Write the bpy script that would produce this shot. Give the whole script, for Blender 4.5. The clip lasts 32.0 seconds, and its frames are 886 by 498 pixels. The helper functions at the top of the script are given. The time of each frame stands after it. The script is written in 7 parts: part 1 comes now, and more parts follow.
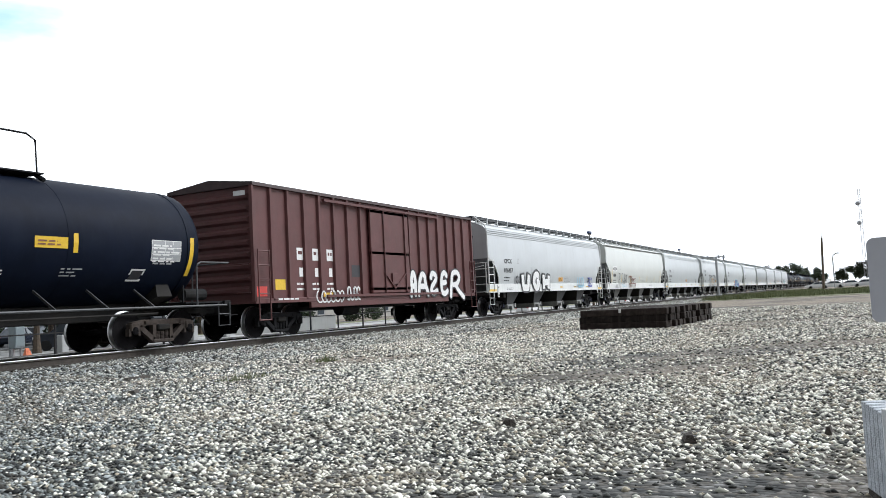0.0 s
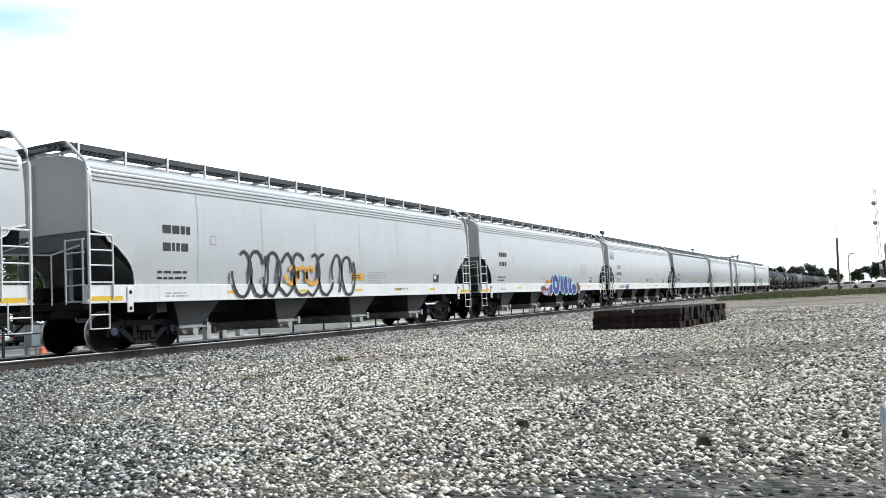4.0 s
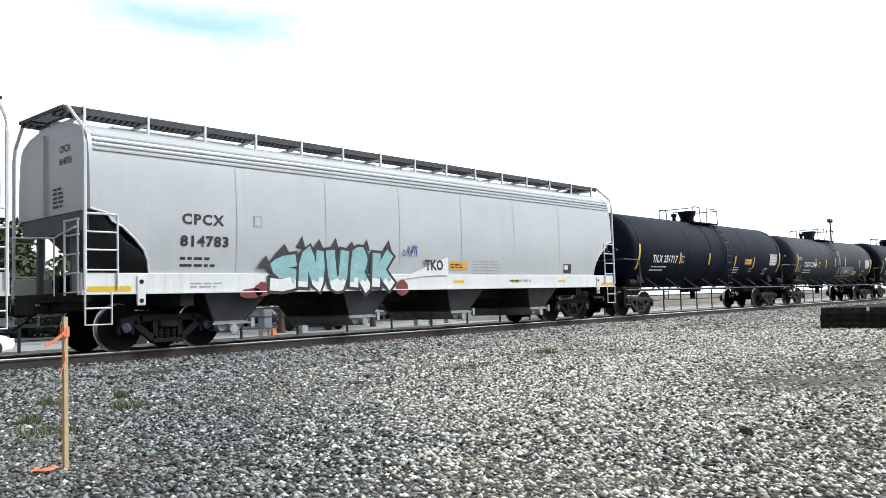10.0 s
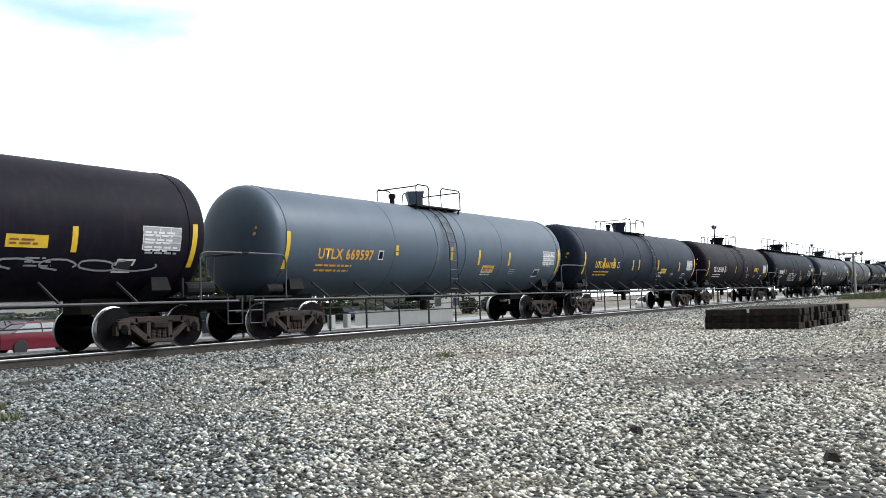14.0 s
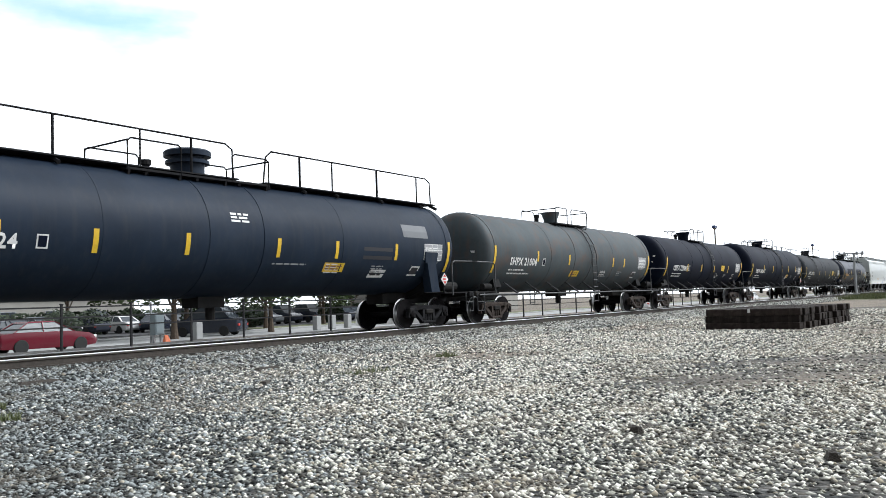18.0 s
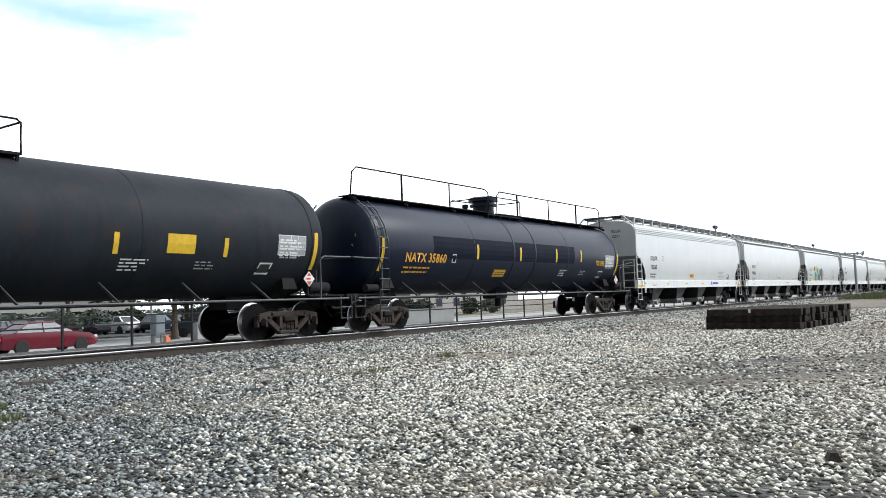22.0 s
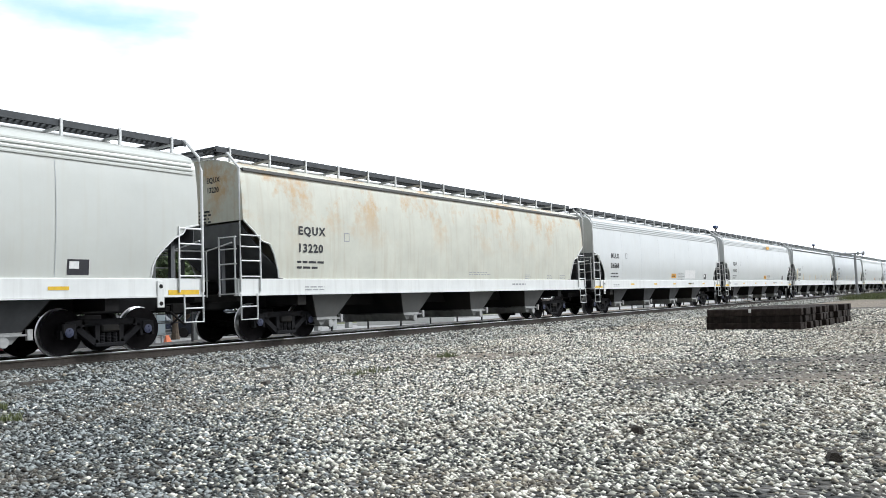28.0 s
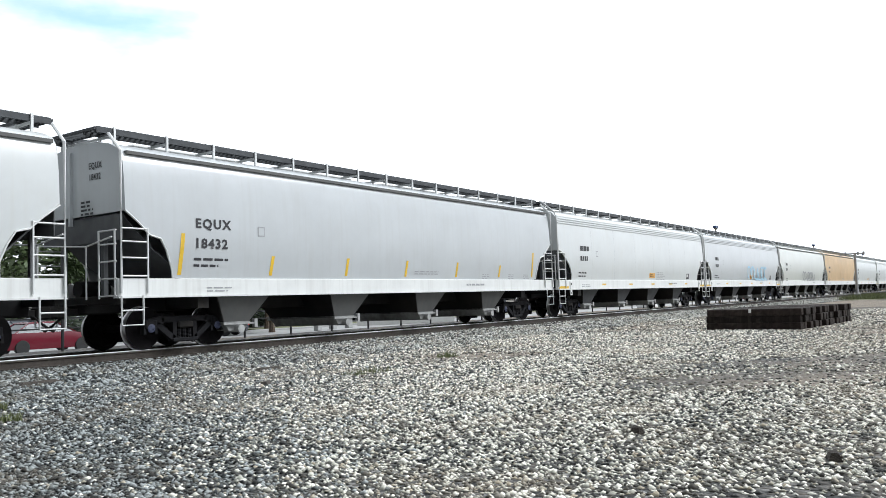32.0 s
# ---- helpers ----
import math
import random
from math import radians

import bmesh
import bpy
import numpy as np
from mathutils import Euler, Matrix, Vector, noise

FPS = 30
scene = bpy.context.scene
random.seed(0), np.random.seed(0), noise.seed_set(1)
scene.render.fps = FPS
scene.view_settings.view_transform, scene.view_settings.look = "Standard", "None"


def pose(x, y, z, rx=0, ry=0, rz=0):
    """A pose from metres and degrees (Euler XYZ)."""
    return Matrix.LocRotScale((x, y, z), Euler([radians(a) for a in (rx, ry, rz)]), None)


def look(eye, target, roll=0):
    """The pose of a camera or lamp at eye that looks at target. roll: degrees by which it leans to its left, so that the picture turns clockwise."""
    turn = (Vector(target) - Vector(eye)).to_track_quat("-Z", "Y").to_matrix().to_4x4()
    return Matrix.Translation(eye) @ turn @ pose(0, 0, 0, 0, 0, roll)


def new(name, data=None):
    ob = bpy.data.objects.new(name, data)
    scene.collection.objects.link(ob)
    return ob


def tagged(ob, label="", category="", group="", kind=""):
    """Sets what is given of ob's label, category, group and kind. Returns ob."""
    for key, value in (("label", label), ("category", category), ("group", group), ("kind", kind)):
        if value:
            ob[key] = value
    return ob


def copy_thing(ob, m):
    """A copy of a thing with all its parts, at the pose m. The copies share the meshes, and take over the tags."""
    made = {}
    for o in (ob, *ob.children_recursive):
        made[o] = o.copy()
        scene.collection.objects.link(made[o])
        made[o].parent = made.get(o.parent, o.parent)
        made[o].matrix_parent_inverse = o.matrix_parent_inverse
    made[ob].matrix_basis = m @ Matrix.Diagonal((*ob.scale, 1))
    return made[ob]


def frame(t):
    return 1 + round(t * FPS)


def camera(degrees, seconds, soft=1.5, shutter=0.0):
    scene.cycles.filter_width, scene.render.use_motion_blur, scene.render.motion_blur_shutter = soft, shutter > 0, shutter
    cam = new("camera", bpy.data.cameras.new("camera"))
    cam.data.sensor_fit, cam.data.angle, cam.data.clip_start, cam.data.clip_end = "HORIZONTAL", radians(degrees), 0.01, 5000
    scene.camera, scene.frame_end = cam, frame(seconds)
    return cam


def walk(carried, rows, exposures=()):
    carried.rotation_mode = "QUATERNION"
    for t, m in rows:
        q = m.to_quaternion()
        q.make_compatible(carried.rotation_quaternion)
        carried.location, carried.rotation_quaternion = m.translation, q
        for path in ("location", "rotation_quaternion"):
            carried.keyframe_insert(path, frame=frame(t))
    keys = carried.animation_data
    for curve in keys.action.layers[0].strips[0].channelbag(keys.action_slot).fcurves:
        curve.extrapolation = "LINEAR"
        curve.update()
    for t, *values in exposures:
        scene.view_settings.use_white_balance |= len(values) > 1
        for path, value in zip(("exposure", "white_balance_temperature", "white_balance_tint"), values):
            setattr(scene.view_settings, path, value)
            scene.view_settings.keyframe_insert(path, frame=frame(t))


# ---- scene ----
cam = camera(56.8, 32.0, soft=0.5)

# The camera stands by the track and pans; rows: seconds, x, y, z, yaw, pitch, roll
PAN = [
    (0.0, 0.03, -0.06, 1.02, -63.55, 3.82, 3.01), (1.0, 0.03, -0.06, 1.02, -63.55, 3.82, 3.01),
    (2.0, 0.03, -0.06, 1.02, -63.55, 3.82, 3.01), (3.0, 0.03, -0.06, 1.02, -63.55, 3.82, 3.01),
    (3.5, 0.03, -0.06, 1.02, -63.55, 3.82, 3.01), (5.5, 0.02, 0, 1.09, -57.40, 3.75, 1.94),
    (6.0, 0.01, 0, 1.10, -56.76, 3.65, 1.96), (6.5, 0, 0, 1.10, -53.64, 3.58, 1.89),
    (7.0, 0, 0.02, 1.10, -48.68, 3.49, 1.65), (7.5, -0.01, 0, 1.10, -40.13, 3.57, 1.55),
    (8.0, -0.01, 0, 1.10, -43.22, 3.60, 1.77), (8.5, -0.02, 0, 1.10, -44.44, 3.63, 1.68),
    (9.0, -0.02, 0, 1.10, -46.25, 3.68, 1.70), (9.5, -0.02, 0, 1.10, -47.67, 3.63, 1.71),
    (10.0, -0.02, 0, 1.10, -48.48, 3.62, 1.78), (10.5, -0.02, 0, 1.10, -49.78, 3.65, 1.98),
    (11.0, -0.02, 0, 1.10, -50.62, 3.61, 1.94), (11.5, -0.01, 0, 1.10, -52.42, 3.60, 2.09),
    (12.0, 0, 0, 1.10, -54.11, 3.61, 2.14), (12.5, 0, 0, 1.10, -55.98, 3.68, 2.14),
    (13.0, 0, 0, 1.10, -55.50, 3.66, 2.04), (14.0, 0, 0, 1.10, -55.46, 3.67, 2.05),
    (20.0, 0, 0, 1.10, -55.40, 3.68, 2.06), (32.0, 0, 0, 1.10, -55.36, 3.70, 2.08)]
walk(cam, [(t, pose(x, y, z, 90 + p, r, a)) for t, x, y, z, a, p, r in PAN])
scene.view_settings.exposure = 0.0

TRACK = 16.23   # y of the track's centre line
RAIL = 0.31     # z of the rail tops

# ---------------------------------------------------------------- sky and sun
world = bpy.data.worlds.new("overcast_sky")
scene.world = world
world.use_nodes = True
wn, wl = world.node_tree.nodes, world.node_tree.links
wn.clear()
w_out = wn.new("ShaderNodeOutputWorld")
w_bg = wn.new("ShaderNodeBackground")
w_sky = wn.new("ShaderNodeTexSky")
w_sky.sky_type = "NISHITA"
w_sky.sun_disc = False
w_sky.sun_elevation = radians(42)
w_sky.sun_rotation = radians(140)
w_gain = wn.new("ShaderNodeMix")
w_gain.data_type, w_gain.blend_type = "RGBA", "MULTIPLY"
w_gain.inputs["Factor"].default_value = 1.0
w_gain.inputs["B"].default_value = (0.135, 0.215, 0.215, 1)
w_co = wn.new("ShaderNodeTexCoord")


def thin_cloud(azimuth, height, wide, high, low, scale):
    """A thin place in the overcast: 1 where the cloud is whole, down to low where blue shows through."""
    turn = wn.new("ShaderNodeMapping")
    turn.inputs["Rotation"].default_value = (0, 0, -radians(azimuth))
    wl.new(w_co.outputs["Generated"], turn.inputs["Vector"])
    move = wn.new("ShaderNodeMapping")
    move.inputs["Location"].default_value = (0, 0, -height / high)
    move.inputs["Scale"].default_value = (1 / wide, 0, 1 / high)
    wl.new(turn.outputs["Vector"], move.inputs["Vector"])
    grain = wn.new("ShaderNodeTexNoise")
    grain.inputs["Scale"].default_value = scale
    grain.inputs["Detail"].default_value = 6.0
    wl.new(move.outputs["Vector"], grain.inputs["Vector"])
    size = wn.new("ShaderNodeVectorMath")
    size.operation = "LENGTH"
    wl.new(move.outputs["Vector"], size.inputs[0])
    push = wn.new("ShaderNodeMath")
    push.operation = "MULTIPLY_ADD"
    push.inputs[1].default_value = 2.4
    wl.new(grain.outputs["Fac"], push.inputs[0])
    wl.new(size.outputs["Value"], push.inputs[2])
    step = wn.new("ShaderNodeMapRange")
    step.interpolation_type = "SMOOTHSTEP"
    step.inputs["From Min"].default_value, step.inputs["From Max"].default_value = 1.0, 2.2
    step.inputs["To Min"].default_value = low
    wl.new(push.outputs["Value"], step.inputs["Value"])
    return step.outputs["Result"]


w_both = wn.new("ShaderNodeMath")
w_both.operation = "MULTIPLY"
wl.new(thin_cloud(-33, 0.315, 0.19, 0.065, 0.25, 1.3), w_both.inputs[0])
wl.new(thin_cloud(-80, 0.15, 0.30, 0.06, 0.55, 1.1), w_both.inputs[1])
w_mix = wn.new("ShaderNodeMix")
w_mix.data_type = "RGBA"
w_mix.inputs["B"].default_value = (0.985, 1.045, 1.12, 1)
wl.new(w_both.outputs["Value"], w_mix.inputs["Factor"])
wl.new(w_sky.outputs["Color"], w_gain.inputs["A"])
wl.new(w_gain.outputs["Result"], w_mix.inputs["A"])
# the cloud is thicker, and darker, away from the sun
w_dir = wn.new("ShaderNodeSeparateXYZ")
wl.new(w_co.outputs["Generated"], w_dir.inputs["Vector"])
w_away = wn.new("ShaderNodeMapRange")
w_away.interpolation_type = "SMOOTHSTEP"
w_away.inputs["From Min"].default_value, w_away.inputs["From Max"].default_value = -0.8, 0.95
w_away.inputs["To Min"].default_value, w_away.inputs["To Max"].default_value = 0.40, 1.5
wl.new(w_dir.outputs["X"], w_away.inputs["Value"])
w_grey = wn.new("ShaderNodeVectorMath")
w_grey.operation = "SCALE"
wl.new(w_mix.outputs["Result"], w_grey.inputs[0])
wl.new(w_away.outputs["Result"], w_grey.inputs["Scale"])
wl.new(w_grey.outputs["Vector"], w_bg.inputs["Color"])
w_bg.inputs["Strength"].default_value = 1.0
wl.new(w_bg.outputs["Background"], w_out.inputs["Surface"])

sun = new("sun", bpy.data.lights.new("sun", "SUN"))
sun.data.energy = 3.0
sun.data.angle = radians(24)
sun.data.color = (0.955, 0.985, 1.02)
sun.matrix_world = look((44, -52, 62), (0, 0, 0))


# ---------------------------------------------------------------- materials
def mat(name, col, rough=0.6, metal=0.0, var=0.25, scale=3.0, grime=0.0, grime_col=(0.09, 0.07, 0.05), streak=0.0,
        bump=0.0, bump_scale=60.0, per_object=0.0, per_island=0.0, dust=0.0, spec=0.5):
    """Painted or bare surface: colour, two scales of variation, streaks that run down, grime spots and fine relief."""
    m = bpy.data.materials.new(name)
    m.use_nodes = True
    nd, ln = m.node_tree.nodes, m.node_tree.links
    b = nd["Principled BSDF"]
    b.inputs["Roughness"].default_value = rough
    b.inputs["Metallic"].default_value = metal
    b.inputs["Specular IOR Level"].default_value = spec
    co = nd.new("ShaderNodeTexCoord")
    n1 = nd.new("ShaderNodeTexNoise")
    n1.inputs["Scale"].default_value = scale
    n1.inputs["Detail"].default_value = 6.0
    n1.inputs["Roughness"].default_value = 0.65
    ln.new(co.outputs["Object"], n1.inputs["Vector"])
    mr = nd.new("ShaderNodeMapRange")
    mr.inputs["From Min"].default_value, mr.inputs["From Max"].default_value = 0.3, 0.7
    mr.inputs["To Min"].default_value, mr.inputs["To Max"].default_value = 1 - var, 1 + var * 0.6
    ln.new(n1.outputs["Fac"], mr.inputs["Value"])
    fac = mr.outputs["Result"]
    if per_object or per_island:
        if per_object:
            src = nd.new("ShaderNodeObjectInfo").outputs["Random"]
        else:
            src = nd.new("ShaderNodeNewGeometry").outputs["Random Per Island"]
        r2 = nd.new("ShaderNodeMapRange")
        a = per_object or per_island
        r2.inputs["To Min"].default_value, r2.inputs["To Max"].default_value = 1 - a, 1 + a
        ln.new(src, r2.inputs["Value"])
        mm = nd.new("ShaderNodeMath")
        mm.operation = "MULTIPLY"
        ln.new(fac, mm.inputs[0])
        ln.new(r2.outputs["Result"], mm.inputs[1])
        fac = mm.outputs["Value"]
    mx = nd.new("ShaderNodeMix")
    mx.data_type, mx.blend_type = "RGBA", "MULTIPLY"
    mx.inputs["Factor"].default_value = 1.0
    mx.inputs["A"].default_value = (*col, 1)
    cc = nd.new("ShaderNodeCombineColor")
    for k in ("Red", "Green", "Blue"):
        ln.new(fac, cc.inputs[k])
    ln.new(cc.outputs["Color"], mx.inputs["B"])
    out = mx.outputs["Result"]

    def cover(out, vec_scale, nscale, lo, hi, amount, colour, detail=5.0):
        mp = nd.new("ShaderNodeMapping")
        mp.inputs["Scale"].default_value = vec_scale
        ln.new(co.outputs["Object"], mp.inputs["Vector"])
        n = nd.new("ShaderNodeTexNoise")
        n.inputs["Scale"].default_value = nscale
        n.inputs["Detail"].default_value = detail
        ln.new(mp.outputs["Vector"], n.inputs["Vector"])
        q = nd.new("ShaderNodeMapRange")
        q.inputs["From Min"].default_value, q.inputs["From Max"].default_value = lo, hi
        q.inputs["To Min"].default_value, q.inputs["To Max"].default_value = 0, amount
        ln.new(n.outputs["Fac"], q.inputs["Value"])
        x = nd.new("ShaderNodeMix")
        x.data_type = "RGBA"
        ln.new(q.outputs["Result"], x.inputs["Factor"])
        ln.new(out, x.inputs["A"])
        x.inputs["B"].default_value = (*colour, 1)
        return x.outputs["Result"]

    if streak:
        out = cover(out, (5.0, 5.0, 0.25), 1.6, 0.5, 0.78, streak, grime_col)
    if grime:
        out = cover(out, (1.0, 1.0, 1.0), 1.7, 0.52, 0.75, grime, grime_col)
    if dust:
        out = cover(out, (0.5, 0.5, 0.5), 1.1, 0.4, 0.7, dust, (0.3, 0.26, 0.2))
    ln.new(out, b.inputs["Base Color"])
    if bump:
        nb = nd.new("ShaderNodeTexNoise")
        nb.inputs["Scale"].default_value = bump_scale
        nb.inputs["Detail"].default_value = 4.0
        ln.new(co.outputs["Object"], nb.inputs["Vector"])
        bp = nd.new("ShaderNodeBump")
        bp.inputs["Strength"].default_value = bump
        bp.inputs["Distance"].default_value = 0.02
        ln.new(nb.outputs["Fac"], bp.inputs["Height"])
        ln.new(bp.outputs["Normal"], b.inputs["Normal"])
    return m


def gravel_material(name, tones, scale, bump):
    """Crushed stone seen as a sheet: voronoi cells of several tones over patches of bare dirt."""
    m = bpy.data.materials.new(name)
    m.use_nodes = True
    nd, ln = m.node_tree.nodes, m.node_tree.links
    b = nd["Principled BSDF"]
    b.inputs["Roughness"].default_value = 0.95
    co = nd.new("ShaderNodeTexCoord")
    v = nd.new("ShaderNodeTexVoronoi")
    v.inputs["Scale"].default_value = scale
    ln.new(co.outputs["Object"], v.inputs["Vector"])
    sep = nd.new("ShaderNodeSeparateColor")
    ln.new(v.outputs["Color"], sep.inputs["Color"])
    r = nd.new("ShaderNodeValToRGB")
    els = r.color_ramp.elements
    els[0].position, els[0].color = 0.0, (*tones[0], 1)
    els[1].position, els[1].color = 1.0, (*tones[-1], 1)
    for i, t in enumerate(tones[1:-1]):
        e = els.new((i + 1) / (len(tones) - 1))
        e.color = (*t, 1)
    ln.new(sep.outputs["Red"], r.inputs["Fac"])
    d = nd.new("ShaderNodeTexNoise")
    d.inputs["Scale"].default_value = 0.16
    d.inputs["Detail"].default_value = 7.0
    d.inputs["Roughness"].default_value = 0.6
    ln.new(co.outputs["Object"], d.inputs["Vector"])
    q = nd.new("ShaderNodeMapRange")
    q.inputs["From Min"].default_value, q.inputs["From Max"].default_value = 0.48, 0.66
    q.inputs["To Max"].default_value = 0.6
    # more bare dirt out in the yard than by the track
    sp = nd.new("ShaderNodeVectorMath")
    sp.operation = "DOT_PRODUCT"
    sp.inputs[1].default_value = (0.9, -1.0, 0.0)
    ln.new(co.outputs["Object"], sp.inputs[0])
    far = nd.new("ShaderNodeMapRange")
    far.inputs["From Min"].default_value, far.inputs["From Max"].default_value = -2.0, 14.0
    far.inputs["To Min"].default_value, far.inputs["To Max"].default_value = -0.06, 0.13
    ln.new(sp.outputs["Value"], far.inputs["Value"])
    add = nd.new("ShaderNodeMath")
    add.operation = "ADD"
    ln.new(d.outputs["Fac"], add.inputs[0])
    ln.new(far.outputs["Result"], add.inputs[1])
    ln.new(add.outputs["Value"], q.inputs["Value"])
    x = nd.new("ShaderNodeMix")
    x.data_type = "RGBA"
    ln.new(q.outputs["Result"], x.inputs["Factor"])
    ln.new(r.outputs["Color"], x.inputs["A"])
    x.inputs["B"].default_value = (0.36, 0.295, 0.225, 1)
    f = nd.new("ShaderNodeTexNoise")
    f.inputs["Scale"].default_value = 30.0
    f.inputs["Detail"].default_value = 5.0
    ln.new(co.outputs["Object"], f.inputs["Vector"])
    fm = nd.new("ShaderNodeMapRange")
    fm.inputs["From Min"].default_value, fm.inputs["From Max"].default_value = 0.3, 0.7
    fm.inputs["To Min"].default_value, fm.inputs["To Max"].default_value = 0.55, 1.3
    ln.new(f.outputs["Fac"], fm.inputs["Value"])
    cc = nd.new("ShaderNodeCombineColor")
    for k in ("Red", "Green", "Blue"):
        ln.new(fm.outputs["Result"], cc.inputs[k])
    y = nd.new("ShaderNodeMix")
    y.data_type, y.blend_type = "RGBA", "MULTIPLY"
    y.inputs["Factor"].default_value = 1.0
    ln.new(x.outputs["Result"], y.inputs["A"])
    ln.new(cc.outputs["Color"], y.inputs["B"])
    ln.new(y.outputs["Result"], b.inputs["Base Color"])
    bp = nd.new("ShaderNodeBump")
    bp.inputs["Strength"].default_value = bump
    bp.inputs["Distance"].default_value = 0.03
    bp.invert = True
    ln.new(v.outputs["Distance"], bp.inputs["Height"])
    ln.new(bp.outputs["Normal"], b.inputs["Normal"])
    return m


def stone_material(name="loose_stone", tone=1.36, warm=1.065):
    """Loose stones: one tone each, from pale limestone to dark trap rock."""
    m = bpy.data.materials.new(name)
    m.use_nodes = True
    nd, ln = m.node_tree.nodes, m.node_tree.links
    b = nd["Principled BSDF"]
    b.inputs["Roughness"].default_value = 0.9
    r = nd.new("ShaderNodeValToRGB")
    els = r.color_ramp.elements
    els[0].position, els[0].color = 0.0, (0.014, 0.016, 0.016, 1)
    els[1].position, els[1].color = 1.0, (0.76, 0.79, 0.765, 1)
    for p, c in ((0.3, (0.045, 0.050, 0.050)), (0.42, (0.17, 0.185, 0.18)), (0.50, (0.30, 0.28, 0.225)), (0.58, (0.26, 0.28, 0.255)), (0.72, (0.46, 0.485, 0.46)), (0.86, (0.64, 0.665, 0.635))):
        els.new(p).color = (*c, 1)
    ln.new(nd.new("ShaderNodeNewGeometry").outputs["Random Per Island"], r.inputs["Fac"])
    co = nd.new("ShaderNodeTexCoord")
    n = nd.new("ShaderNodeTexNoise")
    n.inputs["Scale"].default_value = 45.0
    n.inputs["Detail"].default_value = 4.0
    ln.new(co.outputs["Object"], n.inputs["Vector"])
    mr = nd.new("ShaderNodeMapRange")
    mr.inputs["To Min"].default_value, mr.inputs["To Max"].default_value = 0.65 * tone, 1.3 * tone
    ln.new(n.outputs["Fac"], mr.inputs["Value"])
    cc = nd.new("ShaderNodeCombineColor")
    ln.new(mr.outputs["Result"], cc.inputs["Green"])
    for k, f in (("Red", warm), ("Blue", 2 - warm)):
        g = nd.new("ShaderNodeMath")
        g.operation = "MULTIPLY"
        g.inputs[1].default_value = f
        ln.new(mr.outputs["Result"], g.inputs[0])
        ln.new(g.outputs["Value"], cc.inputs[k])
    x = nd.new("ShaderNodeMix")
    x.data_type, x.blend_type = "RGBA", "MULTIPLY"
    x.inputs["Factor"].default_value = 1.0
    ln.new(r.outputs["Color"], x.inputs["A"])
    ln.new(cc.outputs["Color"], x.inputs["B"])
    d = nd.new("ShaderNodeTexNoise")
    d.inputs["Scale"].default_value = 0.55
    d.inputs["Detail"].default_value = 6.0
    d.inputs["Roughness"].default_value = 0.65
    ln.new(co.outputs["Object"], d.inputs["Vector"])
    q = nd.new("ShaderNodeMapRange")
    q.inputs["From Min"].default_value, q.inputs["From Max"].default_value = 0.47, 0.68
    q.inputs["To Max"].default_value = 0.4
    ln.new(d.outputs["Fac"], q.inputs["Value"])
    y = nd.new("ShaderNodeMix")
    y.data_type = "RGBA"
    ln.new(q.outputs["Result"], y.inputs["Factor"])
    ln.new(x.outputs["Result"], y.inputs["A"])
    y.inputs["B"].default_value = (0.36 * tone, 0.31 * tone, 0.24 * tone, 1)
    ln.new(y.outputs["Result"], b.inputs["Base Color"])
    return m


def rusted_paint(name, base, rust, amount):
    """Cream paint with large faded patches of rust that run down from the eaves."""
    m = mat(name, base, 0.55, var=0.10, scale=1.2, streak=0.25, grime_col=(0.35, 0.25, 0.15))
    nd, ln = m.node_tree.nodes, m.node_tree.links
    b = nd["Principled BSDF"]
    old = b.inputs["Base Color"].links[0].from_socket
    co = nd.new("ShaderNodeTexCoord")
    mp = nd.new("ShaderNodeMapping")
    mp.inputs["Scale"].default_value = (0.9, 1.0, 0.8)
    ln.new(co.outputs["Object"], mp.inputs["Vector"])
    n = nd.new("ShaderNodeTexNoise")
    n.inputs["Scale"].default_value = 1.1
    n.inputs["Detail"].default_value = 8.0
    n.inputs["Roughness"].default_value = 0.7
    ln.new(mp.outputs["Vector"], n.inputs["Vector"])
    sp = nd.new("ShaderNodeSeparateXYZ")
    ln.new(co.outputs["Object"], sp.inputs["Vector"])
    hi = nd.new("ShaderNodeMapRange")
    hi.inputs["From Min"].default_value, hi.inputs["From Max"].default_value = 2.2, 3.6
    ln.new(sp.outputs["Z"], hi.inputs["Value"])
    q = nd.new("ShaderNodeMapRange")
    q.inputs["From Min"].default_value, q.inputs["From Max"].default_value = 0.5, 0.62
    q.inputs["To Max"].default_value = amount
    ln.new(n.outputs["Fac"], q.inputs["Value"])
    mm = nd.new("ShaderNodeMath")
    mm.operation = "MULTIPLY"
    ln.new(q.outputs["Result"], mm.inputs[0])
    ln.new(hi.outputs["Result"], mm.inputs[1])
    x = nd.new("ShaderNodeMix")
    x.data_type = "RGBA"
    ln.new(mm.outputs["Value"], x.inputs["Factor"])
    ln.new(old, x.inputs["A"])
    x.inputs["B"].default_value = (*rust, 1)
    ln.new(x.outputs["Result"], b.inputs["Base Color"])
    return m


def glass_material():
    m = bpy.data.materials.new("car_glass")
    m.use_nodes = True
    b = m.node_tree.nodes["Principled BSDF"]
    b.inputs["Base Color"].default_value = (0.05, 0.06, 0.07, 1)
    b.inputs["Roughness"].default_value = 0.06
    b.inputs["Specular IOR Level"].default_value = 0.2
    return m


